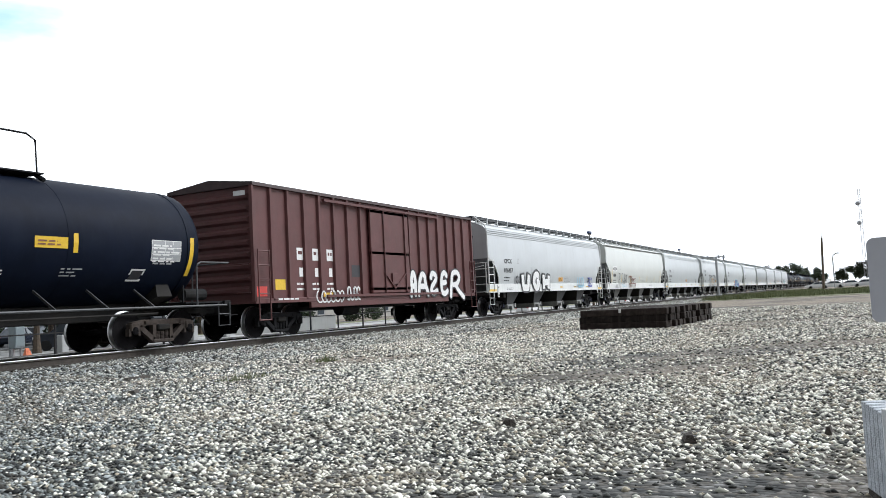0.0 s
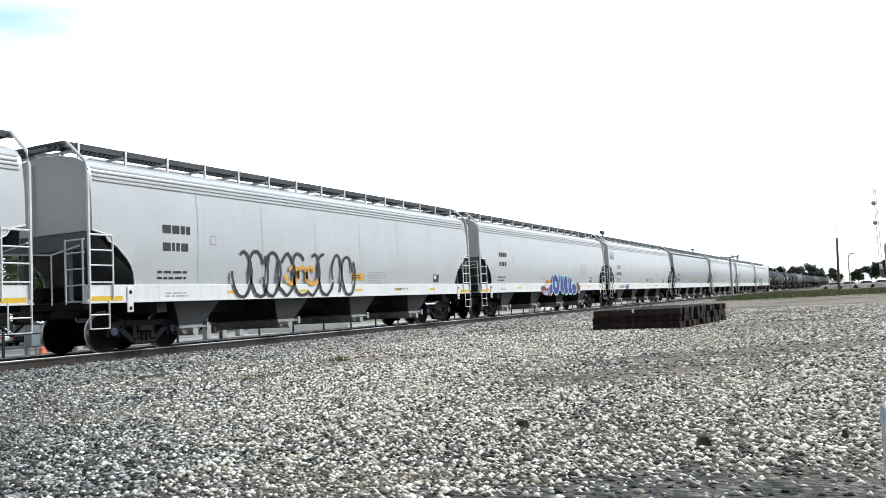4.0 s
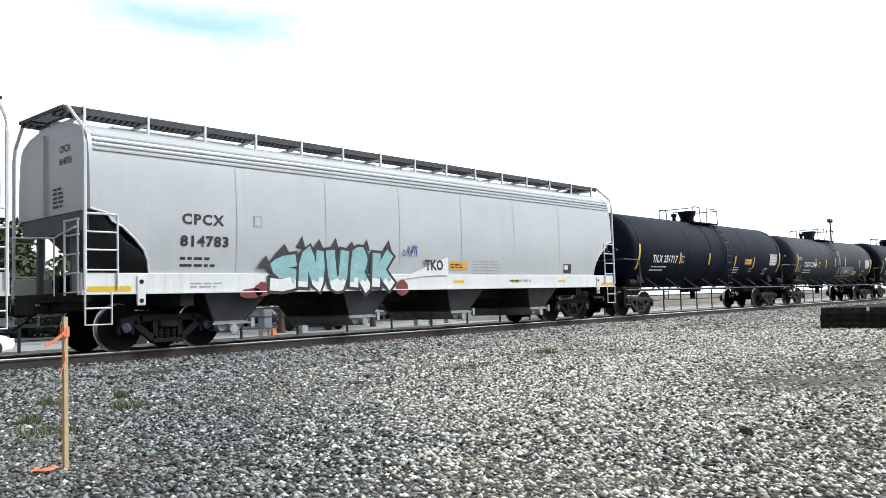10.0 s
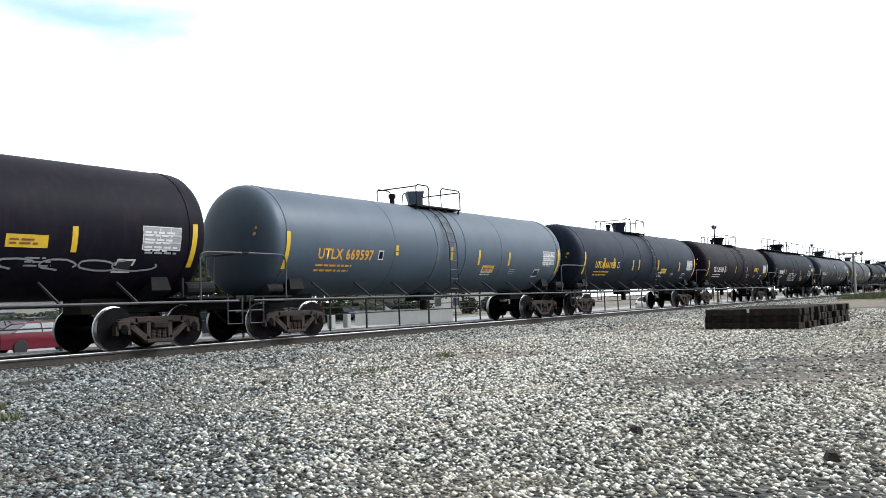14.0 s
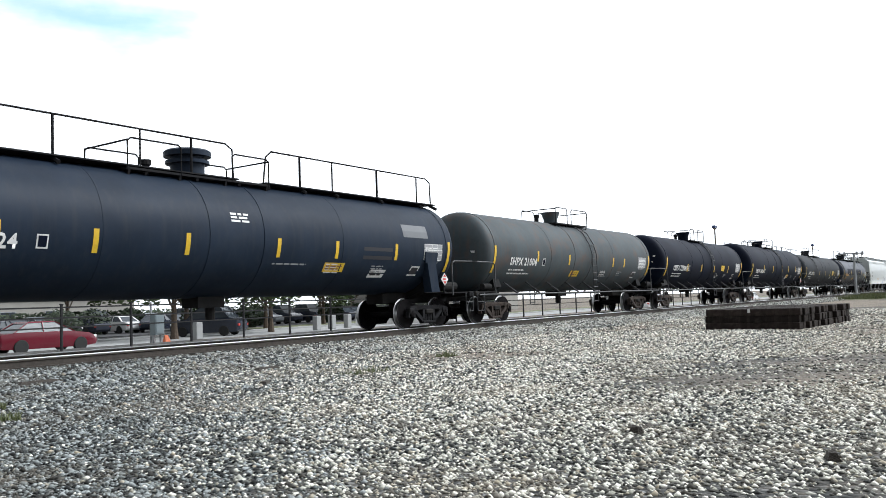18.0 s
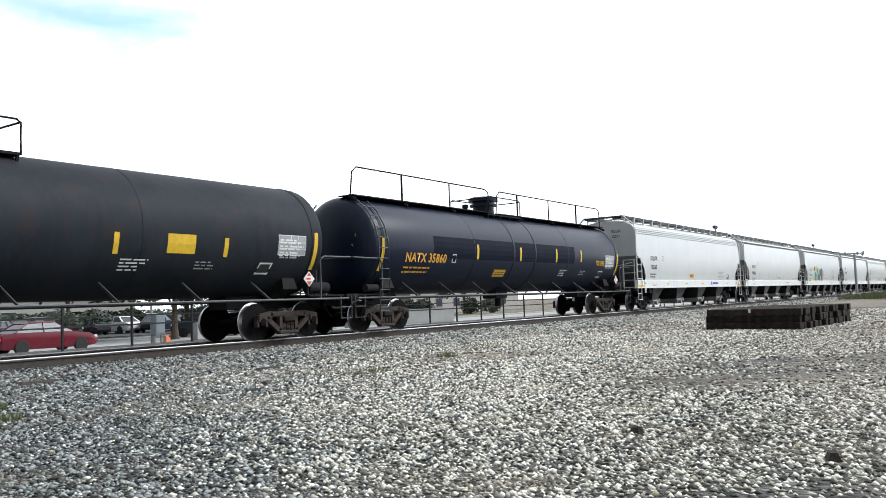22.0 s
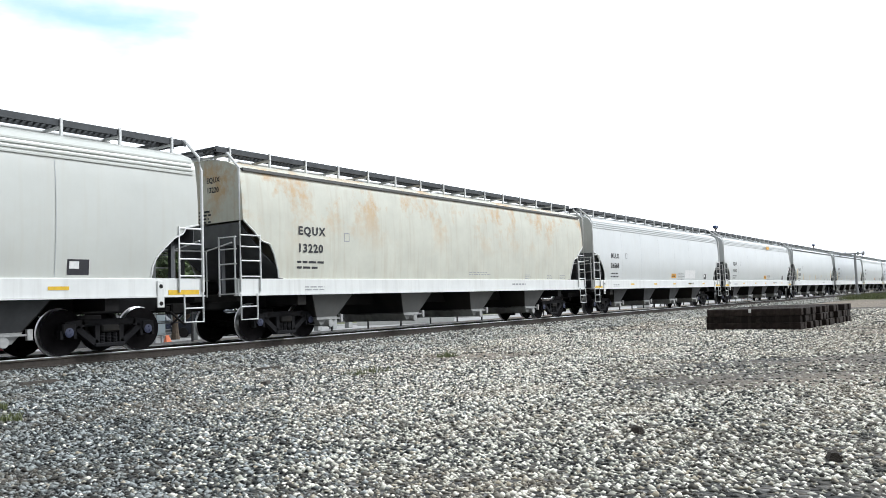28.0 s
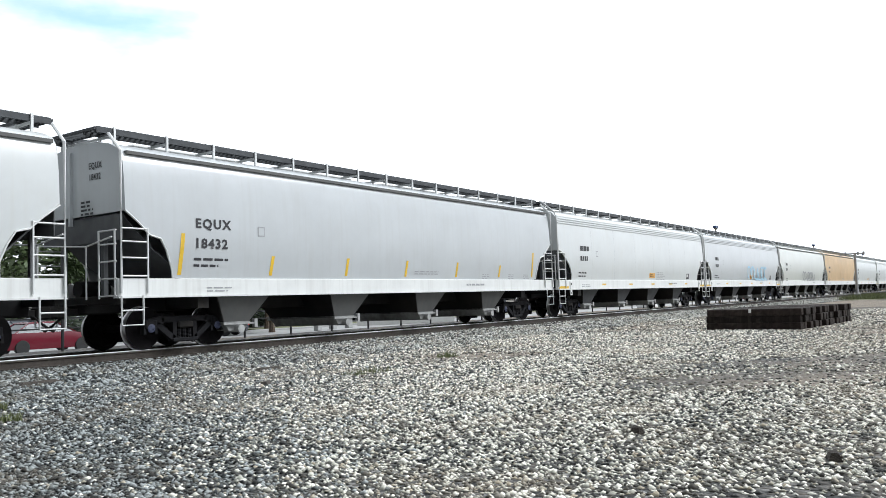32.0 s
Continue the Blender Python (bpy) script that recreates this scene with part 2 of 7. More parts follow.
M = {}
# sheet tones lowered, so shadow in the gaps between stones is painted in
M["gravel"] = gravel_material("gravel_sheet", [(0.014, 0.015, 0.015), (0.035, 0.037, 0.036), (0.08, 0.08, 0.076), (0.085, 0.075, 0.062), (0.22, 0.22, 0.215)], 18.0, 1.0)
M["stone"] = stone_material()
M["concrete"] = mat("road_concrete", (0.36, 0.365, 0.36), 0.9, var=0.2, scale=0.8, grime=0.4, grime_col=(0.18, 0.18, 0.175), bump=0.2)
M["asphalt"] = mat("asphalt", (0.055, 0.056, 0.058), 0.92, var=0.25, scale=1.2, bump=0.3)
M["rail_side"] = mat("rusty_rail", (0.060, 0.050, 0.042), 0.85, 0.0, var=0.35, scale=9, bump=0.3)
M["rail_top"] = mat("polished_rail", (0.90, 0.91, 0.92), 0.55, 1.0, var=0.08, scale=8)
M["sleeper"] = mat("track_tie", (0.035, 0.028, 0.023), 0.9, spec=0.2, var=0.4, scale=5, bump=0.5, per_object=0.3)
M["tie"] = mat("creosoted_timber", (0.024, 0.018, 0.016), 0.9, spec=0.2, var=0.5, scale=7, grime=0.6, grime_col=(0.13, 0.115, 0.10), streak=0.3, bump=0.7, bump_scale=25, per_object=0.45)
M["hop_grey"] = mat("hopper_grey_paint", (0.475, 0.502, 0.515), 0.28, spec=1.0, var=0.07, scale=0.7, streak=0.22, grime=0.10, grime_col=(0.36, 0.36, 0.34))
M["hop_white"] = mat("hopper_white_paint", (0.575, 0.602, 0.60), 0.28, spec=1.0, var=0.06, scale=0.7, streak=0.20, grime=0.10, grime_col=(0.5, 0.48, 0.42))
M["hop_cream"] = mat("hopper_cream_paint", (0.54, 0.56, 0.525), 0.28, spec=1.0, var=0.07, scale=0.7, streak=0.22, grime=0.10, grime_col=(0.45, 0.42, 0.34))
M["hop_blue"] = mat("hopper_blue_grey_paint", (0.335, 0.36, 0.372), 0.28, spec=1.0, var=0.08, scale=0.7, streak=0.25, grime=0.10, grime_col=(0.3, 0.3, 0.3))
M["hop_rust"] = rusted_paint("hopper_rusted_paint", (0.58, 0.585, 0.51), (0.52, 0.33, 0.15), 0.75)
M["hop_tan"] = mat("hopper_tan_paint", (0.58, 0.40, 0.22), 0.5, var=0.12, scale=0.7, streak=0.35, grime_col=(0.35, 0.22, 0.12))
M["sill_white"] = mat("sill_white_paint", (0.72, 0.735, 0.72), 0.45, var=0.08, scale=1.5, streak=0.3, grime_col=(0.42, 0.41, 0.38))
M["pipe_white"] = mat("ladder_white_paint", (0.70, 0.715, 0.71), 0.45, var=0.1, scale=4)
# slope sheets: grey paint with the shade under the ends mixed into its colour
M["slope"] = mat("slope_sheet_shade_dark", (0.11, 0.115, 0.12), 0.65, var=0.25, spec=0.3, scale=2, grime=0.3, grime_col=(0.16, 0.155, 0.14))
M["slope_grey"] = mat("slope_sheet_shade_grey", (0.13, 0.137, 0.145), 0.6, var=0.2, spec=0.3, scale=2, grime=0.4, grime_col=(0.17, 0.17, 0.16))
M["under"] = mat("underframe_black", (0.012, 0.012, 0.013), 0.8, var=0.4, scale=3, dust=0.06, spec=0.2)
# bay greys set low, putting the shade under the car into their colour
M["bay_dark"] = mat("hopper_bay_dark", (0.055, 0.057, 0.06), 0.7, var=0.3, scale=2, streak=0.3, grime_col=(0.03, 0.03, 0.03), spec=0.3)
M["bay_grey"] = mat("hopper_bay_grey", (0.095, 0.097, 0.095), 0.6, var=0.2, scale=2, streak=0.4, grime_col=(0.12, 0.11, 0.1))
M["grating"] = mat("running_board_grating", (0.06, 0.065, 0.07), 0.6, 0.4, var=0.3, scale=6)
M["truck"] = mat("truck_cast_steel", (0.062, 0.050, 0.044), 0.9, 0.0, var=0.45, spec=0.2, scale=6, grime=0.5, grime_col=(0.14, 0.105, 0.075), bump=0.4)
M["truck_black"] = mat("truck_black_steel", (0.014, 0.014, 0.016), 0.85, 0.0, var=0.4, spec=0.2, scale=6, grime=0.3, grime_col=(0.07, 0.06, 0.05), bump=0.3)
M["wheel"] = mat("wheel_steel", (0.009, 0.008, 0.009), 0.9, 0.0, var=0.4, spec=0.12, scale=8, bump=0.2)
M["tread"] = mat("wheel_tread", (0.6, 0.6, 0.61), 0.3, 1.0, var=0.1, scale=8)
M["blue_cap"] = mat("bearing_blue_mark", (0.05, 0.06, 0.11), 0.6, var=0.3, scale=12)
M["tank_black"] = mat("tank_black_paint", (0.0042, 0.0075, 0.0185), 0.56, var=0.3, spec=0.08, scale=0.9, streak=0.25, grime=0.3, grime_col=(0.010, 0.015, 0.026), bump=0.05, bump_scale=2.0)
M["tank_gloss"] = mat("tank_gloss_black_paint", (0.0050, 0.0105, 0.0280), 0.38, var=0.2, spec=0.28, scale=0.8, streak=0.1, grime_col=(0.05, 0.05, 0.06))
M["tank_green"] = mat("tank_faded_green_grey_paint", (0.018, 0.026, 0.035), 0.6, spec=0.2, var=0.3, scale=0.8, streak=0.35, grime=0.35, grime_col=(0.05, 0.056, 0.062))
M["tank_grey"] = mat("tank_grey_paint", (0.066, 0.098, 0.136), 0.5, var=0.15, scale=0.8, streak=0.25, grime_col=(0.10, 0.11, 0.12))
M["tank_blue"] = mat("tank_blue_grey_paint", (0.014, 0.0240, 0.0420), 0.52, var=0.25, spec=0.15, scale=0.8, streak=0.3, grime=0.2, grime_col=(0.04, 0.045, 0.05), bump=0.05, bump_scale=2.0)
M["tank_brown"] = mat("tank_rust_brown_paint", (0.0090, 0.0076, 0.0145), 0.56, spec=0.09, var=0.3, scale=0.9, streak=0.35, grime=0.3, grime_col=(0.030, 0.020, 0.022))
M["tank_rust"] = mat("tank_grey_rusting_paint", (0.062, 0.078, 0.086), 0.6, var=0.25, spec=0.25, scale=0.8, streak=0.5, grime=0.85, grime_col=(0.098, 0.070, 0.058))
M["tank_slate"] = mat("tank_slate_paint", (0.013, 0.022, 0.040), 0.54, var=0.25, spec=0.15, scale=0.8, streak=0.3, grime=0.3, grime_col=(0.035, 0.045, 0.06), bump=0.05, bump_scale=2.0)
M["pipe_grey"] = mat("weathered_grey_pipe", (0.065, 0.068, 0.072), 0.6, var=0.3, scale=5, grime=0.4, grime_col=(0.05, 0.045, 0.04))
M["tank_umber"] = mat("tank_umber_grey_paint", (0.020, 0.025, 0.032), 0.58, var=0.3, spec=0.12, scale=0.8, streak=0.4, grime=0.5, grime_col=(0.038, 0.028, 0.025))
M["patch_grey"] = mat("tank_patch_primer", (0.13, 0.14, 0.15), 0.5, var=0.15, scale=2)
M["box_red"] = mat("boxcar_red_brown_paint", (0.105, 0.034, 0.033), 0.6, var=0.22, scale=1.2, streak=0.3, grime=0.3, grime_col=(0.10, 0.05, 0.045), bump=0.1)
M["box_roof"] = mat("boxcar_roof", (0.05, 0.03, 0.03), 0.7, var=0.3, scale=2)
M["yellow"] = mat("reflective_yellow", (0.72, 0.46, 0.03), 0.4, var=0.15, scale=10)
M["orange"] = mat("orange_label", (0.72, 0.36, 0.04), 0.5, var=0.12, scale=8)
M["white"] = mat("white_lettering", (0.75, 0.75, 0.74), 0.5, var=0.12, scale=12)
M["greyink"] = mat("grey_lettering", (0.34, 0.35, 0.36), 0.5, var=0.15, scale=12)
M["black"] = mat("black_lettering", (0.025, 0.025, 0.03), 0.5, var=0.2, scale=12)
M["red"] = mat("red_placard", (0.62, 0.06, 0.05), 0.5, var=0.15, scale=8)
M["blue"] = mat("blue_spray", (0.03, 0.06, 0.42), 0.55, var=0.3, scale=6)
M["violet"] = mat("violet_spray", (0.030, 0.026, 0.23), 0.55, var=0.3, scale=6)
M["cyan"] = mat("pale_blue_spray", (0.36, 0.62, 0.78), 0.55, var=0.25, scale=6)
M["teal"] = mat("teal_spray", (0.030, 0.190, 0.175), 0.55, var=0.3, scale=6)
M["maroon"] = mat("maroon_spray", (0.20, 0.03, 0.04), 0.55, var=0.3, scale=6)
M["brown"] = mat("brown_spray", (0.22, 0.09, 0.05), 0.55, var=0.3, scale=6)
M["deepteal"] = mat("deep_teal_spray", (0.020, 0.095, 0.145), 0.55, var=0.3, scale=6)
M["fence"] = mat("fence_black_steel", (0.02, 0.02, 0.022), 0.6, 0.2, var=0.3, scale=10)
M["galv"] = mat("galvanised_steel", (0.42, 0.43, 0.45), 0.45, 0.6, var=0.15, scale=5, grime=0.2, grime_col=(0.25, 0.22, 0.18))
M["pole"] = mat("weathered_pole", (0.13, 0.10, 0.075), 0.85, var=0.3, scale=6)
M["stake"] = mat("raw_pine", (0.52, 0.38, 0.22), 0.8, var=0.2, scale=14, bump=0.2)
M["ribbon"] = mat("orange_ribbon", (0.90, 0.25, 0.12), 0.6, var=0.1, scale=20)
M["bark"] = mat("bark", (0.10, 0.075, 0.055), 0.95, var=0.4, scale=6, bump=0.6)
M["leaf"] = mat("leaf", (0.055, 0.085, 0.028), 0.65, var=0.35, scale=0.6, per_island=0.45)
M["leaf_dark"] = mat("leaf_dark", (0.035, 0.055, 0.025), 0.65, var=0.35, scale=0.6, per_island=0.45)
M["grass"] = mat("grass_blade", (0.13, 0.15, 0.065), 0.8, var=0.35, scale=0.7, per_island=0.4)
M["lawn"] = mat("lawn", (0.15, 0.16, 0.085), 0.95, var=0.3, scale=0.6, grime=0.4, grime_col=(0.25, 0.22, 0.12), bump=0.5)
M["car_red"] = mat("car_red_paint", (0.115, 0.004, 0.014), 0.25, var=0.05, scale=2)
M["car_white"] = mat("car_white_paint", (0.78, 0.78, 0.78), 0.25, var=0.04, scale=2)
M["car_dark"] = mat("car_dark_paint", (0.025, 0.03, 0.045), 0.25, var=0.1, scale=2)
M["car_blue"] = mat("car_blue_paint", (0.04, 0.07, 0.18), 0.25, var=0.1, scale=2)
M["tyre"] = mat("tyre_rubber", (0.02, 0.02, 0.02), 0.85, var=0.2, scale=10)
M["glass"] = glass_material()
M["lamp_glass"] = mat("lamp_lens", (0.7, 0.7, 0.68), 0.15, var=0.05, scale=10)
M["wall_white"] = mat("white_render", (0.62, 0.62, 0.60), 0.85, var=0.12, scale=0.7, streak=0.25, grime_col=(0.4, 0.39, 0.36))
M["roof_grey"] = mat("roof_sheet", (0.22, 0.22, 0.22), 0.7, var=0.2, scale=1)
M["sign_grey"] = mat("sign_back_aluminium", (0.50, 0.51, 0.55), 0.55, 0.1, var=0.08, scale=3)
M["white_timber"] = mat("white_painted_timber", (0.72, 0.74, 0.76), 0.6, var=0.12, scale=6, streak=0.25, grime_col=(0.4, 0.4, 0.4), bump=0.2)
M["grey_timber"] = mat("weathered_grey_timber", (0.50, 0.53, 0.57), 0.85, var=0.35, scale=10, bump=0.5)
M["orange_paint"] = mat("orange_marking_paint", (0.70, 0.22, 0.12), 0.8, var=0.3, scale=15)
# same stone in a lower tone, for the dimmer left of the view
M["stone_dimmed"] = stone_material("dimmed_loose_stone", 0.54, 0.96)
M["stone_bank"] = stone_material("bank_stone", 0.95, 1.03)
M["bed"] = mat("dark_track_ballast", (0.040, 0.038, 0.034), 0.95, spec=0.15, var=0.5, scale=9, bump=0.8, bump_scale=30)
M["car_silver"] = mat("car_silver_paint", (0.20, 0.22, 0.24), 0.3, 0.3, var=0.05, scale=2)
M["beige"] = mat("beige_render", (0.34, 0.33, 0.30), 0.85, var=0.12, scale=0.7)
M["outlet"] = mat("outlet_pale_steel", (0.34, 0.345, 0.34), 0.6, var=0.35, scale=5, grime=0.6, grime_col=(0.12, 0.11, 0.10))
M["seam"] = mat("weld_seam", (0.445, 0.47, 0.48), 0.5, var=0.2, scale=3)
M["cabinet_grey"] = mat("cabinet_blue_grey_paint", (0.24, 0.29, 0.31), 0.5, var=0.12, scale=3, streak=0.2, grime_col=(0.15, 0.16, 0.16))
M["pale_cyan"] = mat("pale_cyan_spray", (0.36, 0.66, 0.68), 0.55, var=0.2, scale=6)
M["mint"] = mat("mint_paint", (0.22, 0.62, 0.55), 0.5, var=0.12, scale=4)
M["mauve"] = mat("mauve_brown_paint", (0.215, 0.118, 0.108), 0.5, var=0.12, scale=4)
M["dusty_tan"] = mat("dusty_tan_paint", (0.42, 0.28, 0.225), 0.5, var=0.12, scale=4)
M["soil"] = mat("dark_scrap_and_gap", (0.05, 0.042, 0.035), 0.95, var=0.4, scale=8, bump=0.6)
M["teal_piece"] = mat("pale_teal_spray", (0.25, 0.46, 0.47), 0.55, var=0.25, scale=5)


# ---------------------------------------------------------------- mesh helpers
def box(bm, x0, x1, y0, y1, z0, z1, bev=0.0):
    vs = [bm.verts.new((x, y, z)) for z in (z0, z1) for x, y in ((x0, y0), (x1, y0), (x1, y1), (x0, y1))]
    fs = [bm.faces.new([vs[i] for i in q]) for q in ((3, 2, 1, 0), (4, 5, 6, 7), (0, 1, 5, 4), (1, 2, 6, 5), (2, 3, 7, 6), (3, 0, 4, 7))]
    if bev:
        es = list({e for f in fs for e in f.edges})
        bmesh.ops.bevel(bm, geom=es, offset=bev, segments=1, affect="EDGES")


def hexa(bm, bottom, top):
    """A solid between two rings of the same count."""
    a = [bm.verts.new(p) for p in bottom]
    b = [bm.verts.new(p) for p in top]
    n = len(a)
    bm.faces.new(a[::-1])
    bm.faces.new(b)
    for i in range(n):
        bm.faces.new((a[i], a[(i + 1) % n], b[(i + 1) % n], b[i]))


def tube(bm, pts, r, n=6):
    """A round bar along a line of points."""
    pts = [Vector(p) for p in pts]
    rings = []
    for i, p in enumerate(pts):
        d = (pts[min(i + 1, len(pts) - 1)] - pts[max(i - 1, 0)]).normalized()
        u = d.cross(Vector((0, 0, 1)))
        if u.length < 0.05:
            u = d.cross(Vector((0, 1, 0)))
        u.normalize()
        w = u.cross(d)
        rings.append([bm.verts.new(p + r * (math.cos(k * 2 * math.pi / n) * u + math.sin(k * 2 * math.pi / n) * w)) for k in range(n)])
    for a, b in zip(rings, rings[1:]):
        for k in range(n):
            bm.faces.new((a[k], a[(k + 1) % n], b[(k + 1) % n], b[k]))
    bm.faces.new(rings[0])
    bm.faces.new(rings[-1][::-1])


def bar(bm, p, q, w, h):
    """A square bar from p to q."""
    p, q = Vector(p), Vector(q)
    d = (q - p).normalized()
    u = d.cross(Vector((0, 1, 0)))
    if u.length < 0.05:
        u = d.cross(Vector((0, 0, 1)))
    u.normalize()
    v = u.cross(d)
    c = [(-w, -h), (w, -h), (w, h), (-w, h)]
    hexa(bm, [p + v * a / 2 + u * b / 2 for a, b in c], [q + v * a / 2 + u * b / 2 for a, b in c])


def lathe(bm, prof, axis="x", n=24, centre=(0, 0, 0)):
    """A profile of (along, radius) turned about an axis."""
    cx, cy, cz = centre
    rings = []
    for a, r in prof:
        ring = []
        for k in range(n):
            s, c = math.sin(2 * math.pi * k / n), math.cos(2 * math.pi * k / n)
            if axis == "x":
                p = (cx + a, cy + r * s, cz + r * c)
            elif axis == "y":
                p = (cx + r * c, cy + a, cz + r * s)
            else:
                p = (cx + r * c, cy + r * s, cz + a)
            ring.append(bm.verts.new(p))
        rings.append(ring)
    for a, b in zip(rings, rings[1:]):
        for k in range(n):
            bm.faces.new((a[k], a[(k + 1) % n], b[(k + 1) % n], b[k]))
    bm.faces.new(rings[0][::-1])
    bm.faces.new(rings[-1])


def finish(name, bm, material, smooth=None):
    bmesh.ops.recalc_face_normals(bm, faces=bm.faces)
    me = bpy.data.meshes.new(name)
    bm.to_mesh(me)
    bm.free()
    for m in material if isinstance(material, (list, tuple)) else (material,):
        me.materials.append(m)
    if smooth is not None:
        for p in me.polygons:
            p.use_smooth = True
        me.set_sharp_from_angle(angle=radians(smooth))
    return me


def part(name, bm, material, parent, label="", smooth=None):
    ob = new(name, finish(name, bm, material, smooth))
    ob.parent = parent
    if label:
        ob["label"] = label
    return ob


def thing(name, label, category, group="", at=None):
    e = new(name)
    e.empty_display_size = 0.3
    tagged(e, label, category, group)
    if at is not None:
        e.matrix_basis = at
    return e


def single(name, bm, material, label, category, group="", at=None, smooth=None):
    ob = new(name, finish(name, bm, material, smooth))
    tagged(ob, label, category, group)
    if at is not None:
        ob.matrix_basis = at
    return ob


def structure(name, bm, material, label=""):
    ob = new(name, finish(name, bm, material))
    return tagged(ob, label, "", "", "structure")


def paint_over(ob, material):
    """Another paint on a copy that shares its mesh."""
    ob.material_slots[0].link = "OBJECT"
    ob.material_slots[0].material = material


# ---------------------------------------------------------------- lettering and painted marks on curved sides
def letter_mesh(text, height, bold=0.0, spacing=1.0, width=1.0):
    cu = bpy.data.curves.new("letters", "FONT")
    cu.body = text
    cu.size = height / 0.70
    cu.offset = bold
    cu.resolution_u = 2
    cu.space_character = spacing
    ob = new("letters", cu)
    me = bpy.data.meshes.new_from_object(ob.evaluated_get(bpy.context.evaluated_depsgraph_get()))
    bpy.data.objects.remove(ob)
    bpy.data.curves.remove(cu)
    co = np.empty(len(me.vertices) * 3)
    me.vertices.foreach_get("co", co)
    co = co.reshape(-1, 3)
    co[:, 0] *= width
    return me, co


def lay(me, co, x, z, surf, lift, end=False):
    """Wraps flat letters onto a side; surf gives the side's y at a height. end: onto the end wall at x = surf(z)."""
    out = np.empty_like(co)
    for i, (a, b, _) in enumerate(co):
        if end:
            out[i] = (surf(z + b) - lift, x - a, z + b)
        else:
            out[i] = (x + a, surf(z + b) - lift, z + b)
    me.vertices.foreach_set("co", out.ravel())
    me.update()


def lettering(name, text, x, z, height, material, parent, surf, bold=0.0, spacing=1.05, width=0.9, lift=0.008, end=False, label=""):
    me, co = letter_mesh(text, height, bold, spacing, width)
    lay(me, co, x, z, surf, lift, end)
    me.materials.append(material)
    ob = new(name, me)
    ob.parent = parent
    if label:
        ob["label"] = label
    return ob


def patch(name, x0, x1, z0, z1, material, parent, surf, lift=0.006, slant=0.0, label="", end=False):
    """A painted or stuck-on rectangle that follows the side."""
    bm = bmesh.new()
    n = max(1, int((z1 - z0) / 0.15))
    rows = []
    for i in range(n + 1):
        z = z0 + (z1 - z0) * i / n
        s = slant * (i / n)
        if end:
            rows.append([bm.verts.new((surf(z) - lift, -x0 - s, z)), bm.verts.new((surf(z) - lift, -x1 - s, z))])
        else:
            rows.append([bm.verts.new((x0 + s, surf(z) - lift, z)), bm.verts.new((x1 + s, surf(z) - lift, z))])
    for a, b in zip(rows, rows[1:]):
        bm.faces.new((a[0], a[1], b[1], b[0]))
    ob = part(name, bm, material, parent, label)
    return ob


def bars(name, x, z, w, lines, material, parent, surf, h=0.045, gap=0.085, seed=1, lift=0.006, end=False):
    """Lines of small writing that cannot be read: short bars in rows, joined into one mark."""
    rnd = random.Random(seed)
    bm = bmesh.new()
    for i in range(lines):
        zz = z - i * gap
        a = x
        stop = x + w * rnd.uniform(0.65, 1.0)
        while a < stop:
            b = min(a + rnd.uniform(0.08, 0.28), stop)
            y0, y1 = surf(zz) - lift, surf(zz + h) - lift
            if end:
                vs = ((y0, -a, zz), (y0, -b, zz), (y1, -b, zz + h), (y1, -a, zz + h))
            else:
                vs = ((a, y0, zz), (b, y0, zz), (b, y1, zz + h), (a, y1, zz + h))
            bm.faces.new([bm.verts.new(v) for v in vs])
            a = b + 0.05
    return part(name, bm, material, parent)


def blob(bm, x, z, rx, rz, surf, lift, seed, n=14, rough=0.13):
    """A rounded splash of paint."""
    rnd = random.Random(seed)
    ring = []
    for k in range(n):
        a = 2 * math.pi * k / n
        f = 1 + rnd.uniform(-rough, rough)
        zz = z + rz * f * math.sin(a)
        ring.append((x + rx * f * math.cos(a), zz))
    c = bm.verts.new((x, surf(z) - lift, z))
    vs = [bm.verts.new((a, surf(b) - lift, b)) for a, b in ring]
    for k in range(n):
        bm.faces.new((c, vs[k], vs[(k + 1) % n]))


def scrawl(name, x, z, w, h, material, parent, surf, seed, strokes=6, width=0.05, lift=0.012):
    """Sprayed scribble: looping strokes side by side, with no letters in it."""
    rnd = random.Random(seed)
    bm = bmesh.new()
    step = w / strokes
    for i in range(strokes):
        cx = x + step * (i + 0.5)
        ph = rnd.uniform(0, 6.3)
        turns = rnd.uniform(0.6, 1.1)
        pts = []
        for k in range(13):
            a = ph + turns * 2 * math.pi * k / 12
            pts.append((cx + 0.55 * step * math.cos(a) + 0.3 * step * (k / 12 - 0.5), z + h * 0.5 + 0.5 * h * math.sin(a * 1.0 + rnd.uniform(-0.2, 0.2))))
        prev = None
        for (a0, b0), (a1, b1) in zip(pts, pts[1:]):
            d = Vector((a1 - a0, b1 - b0))
            if d.length < 1e-5:
                continue
            nrm = Vector((-d.y, d.x)).normalized() * width / 2
            q = [(a0 + nrm.x, b0 + nrm.y), (a0 - nrm.x, b0 - nrm.y), (a1 - nrm.x, b1 - nrm.y), (a1 + nrm.x, b1 + nrm.y)]
            bm.faces.new([bm.verts.new((p, surf(s) - lift, s)) for p, s in q])
    return part(name, bm, material, parent)


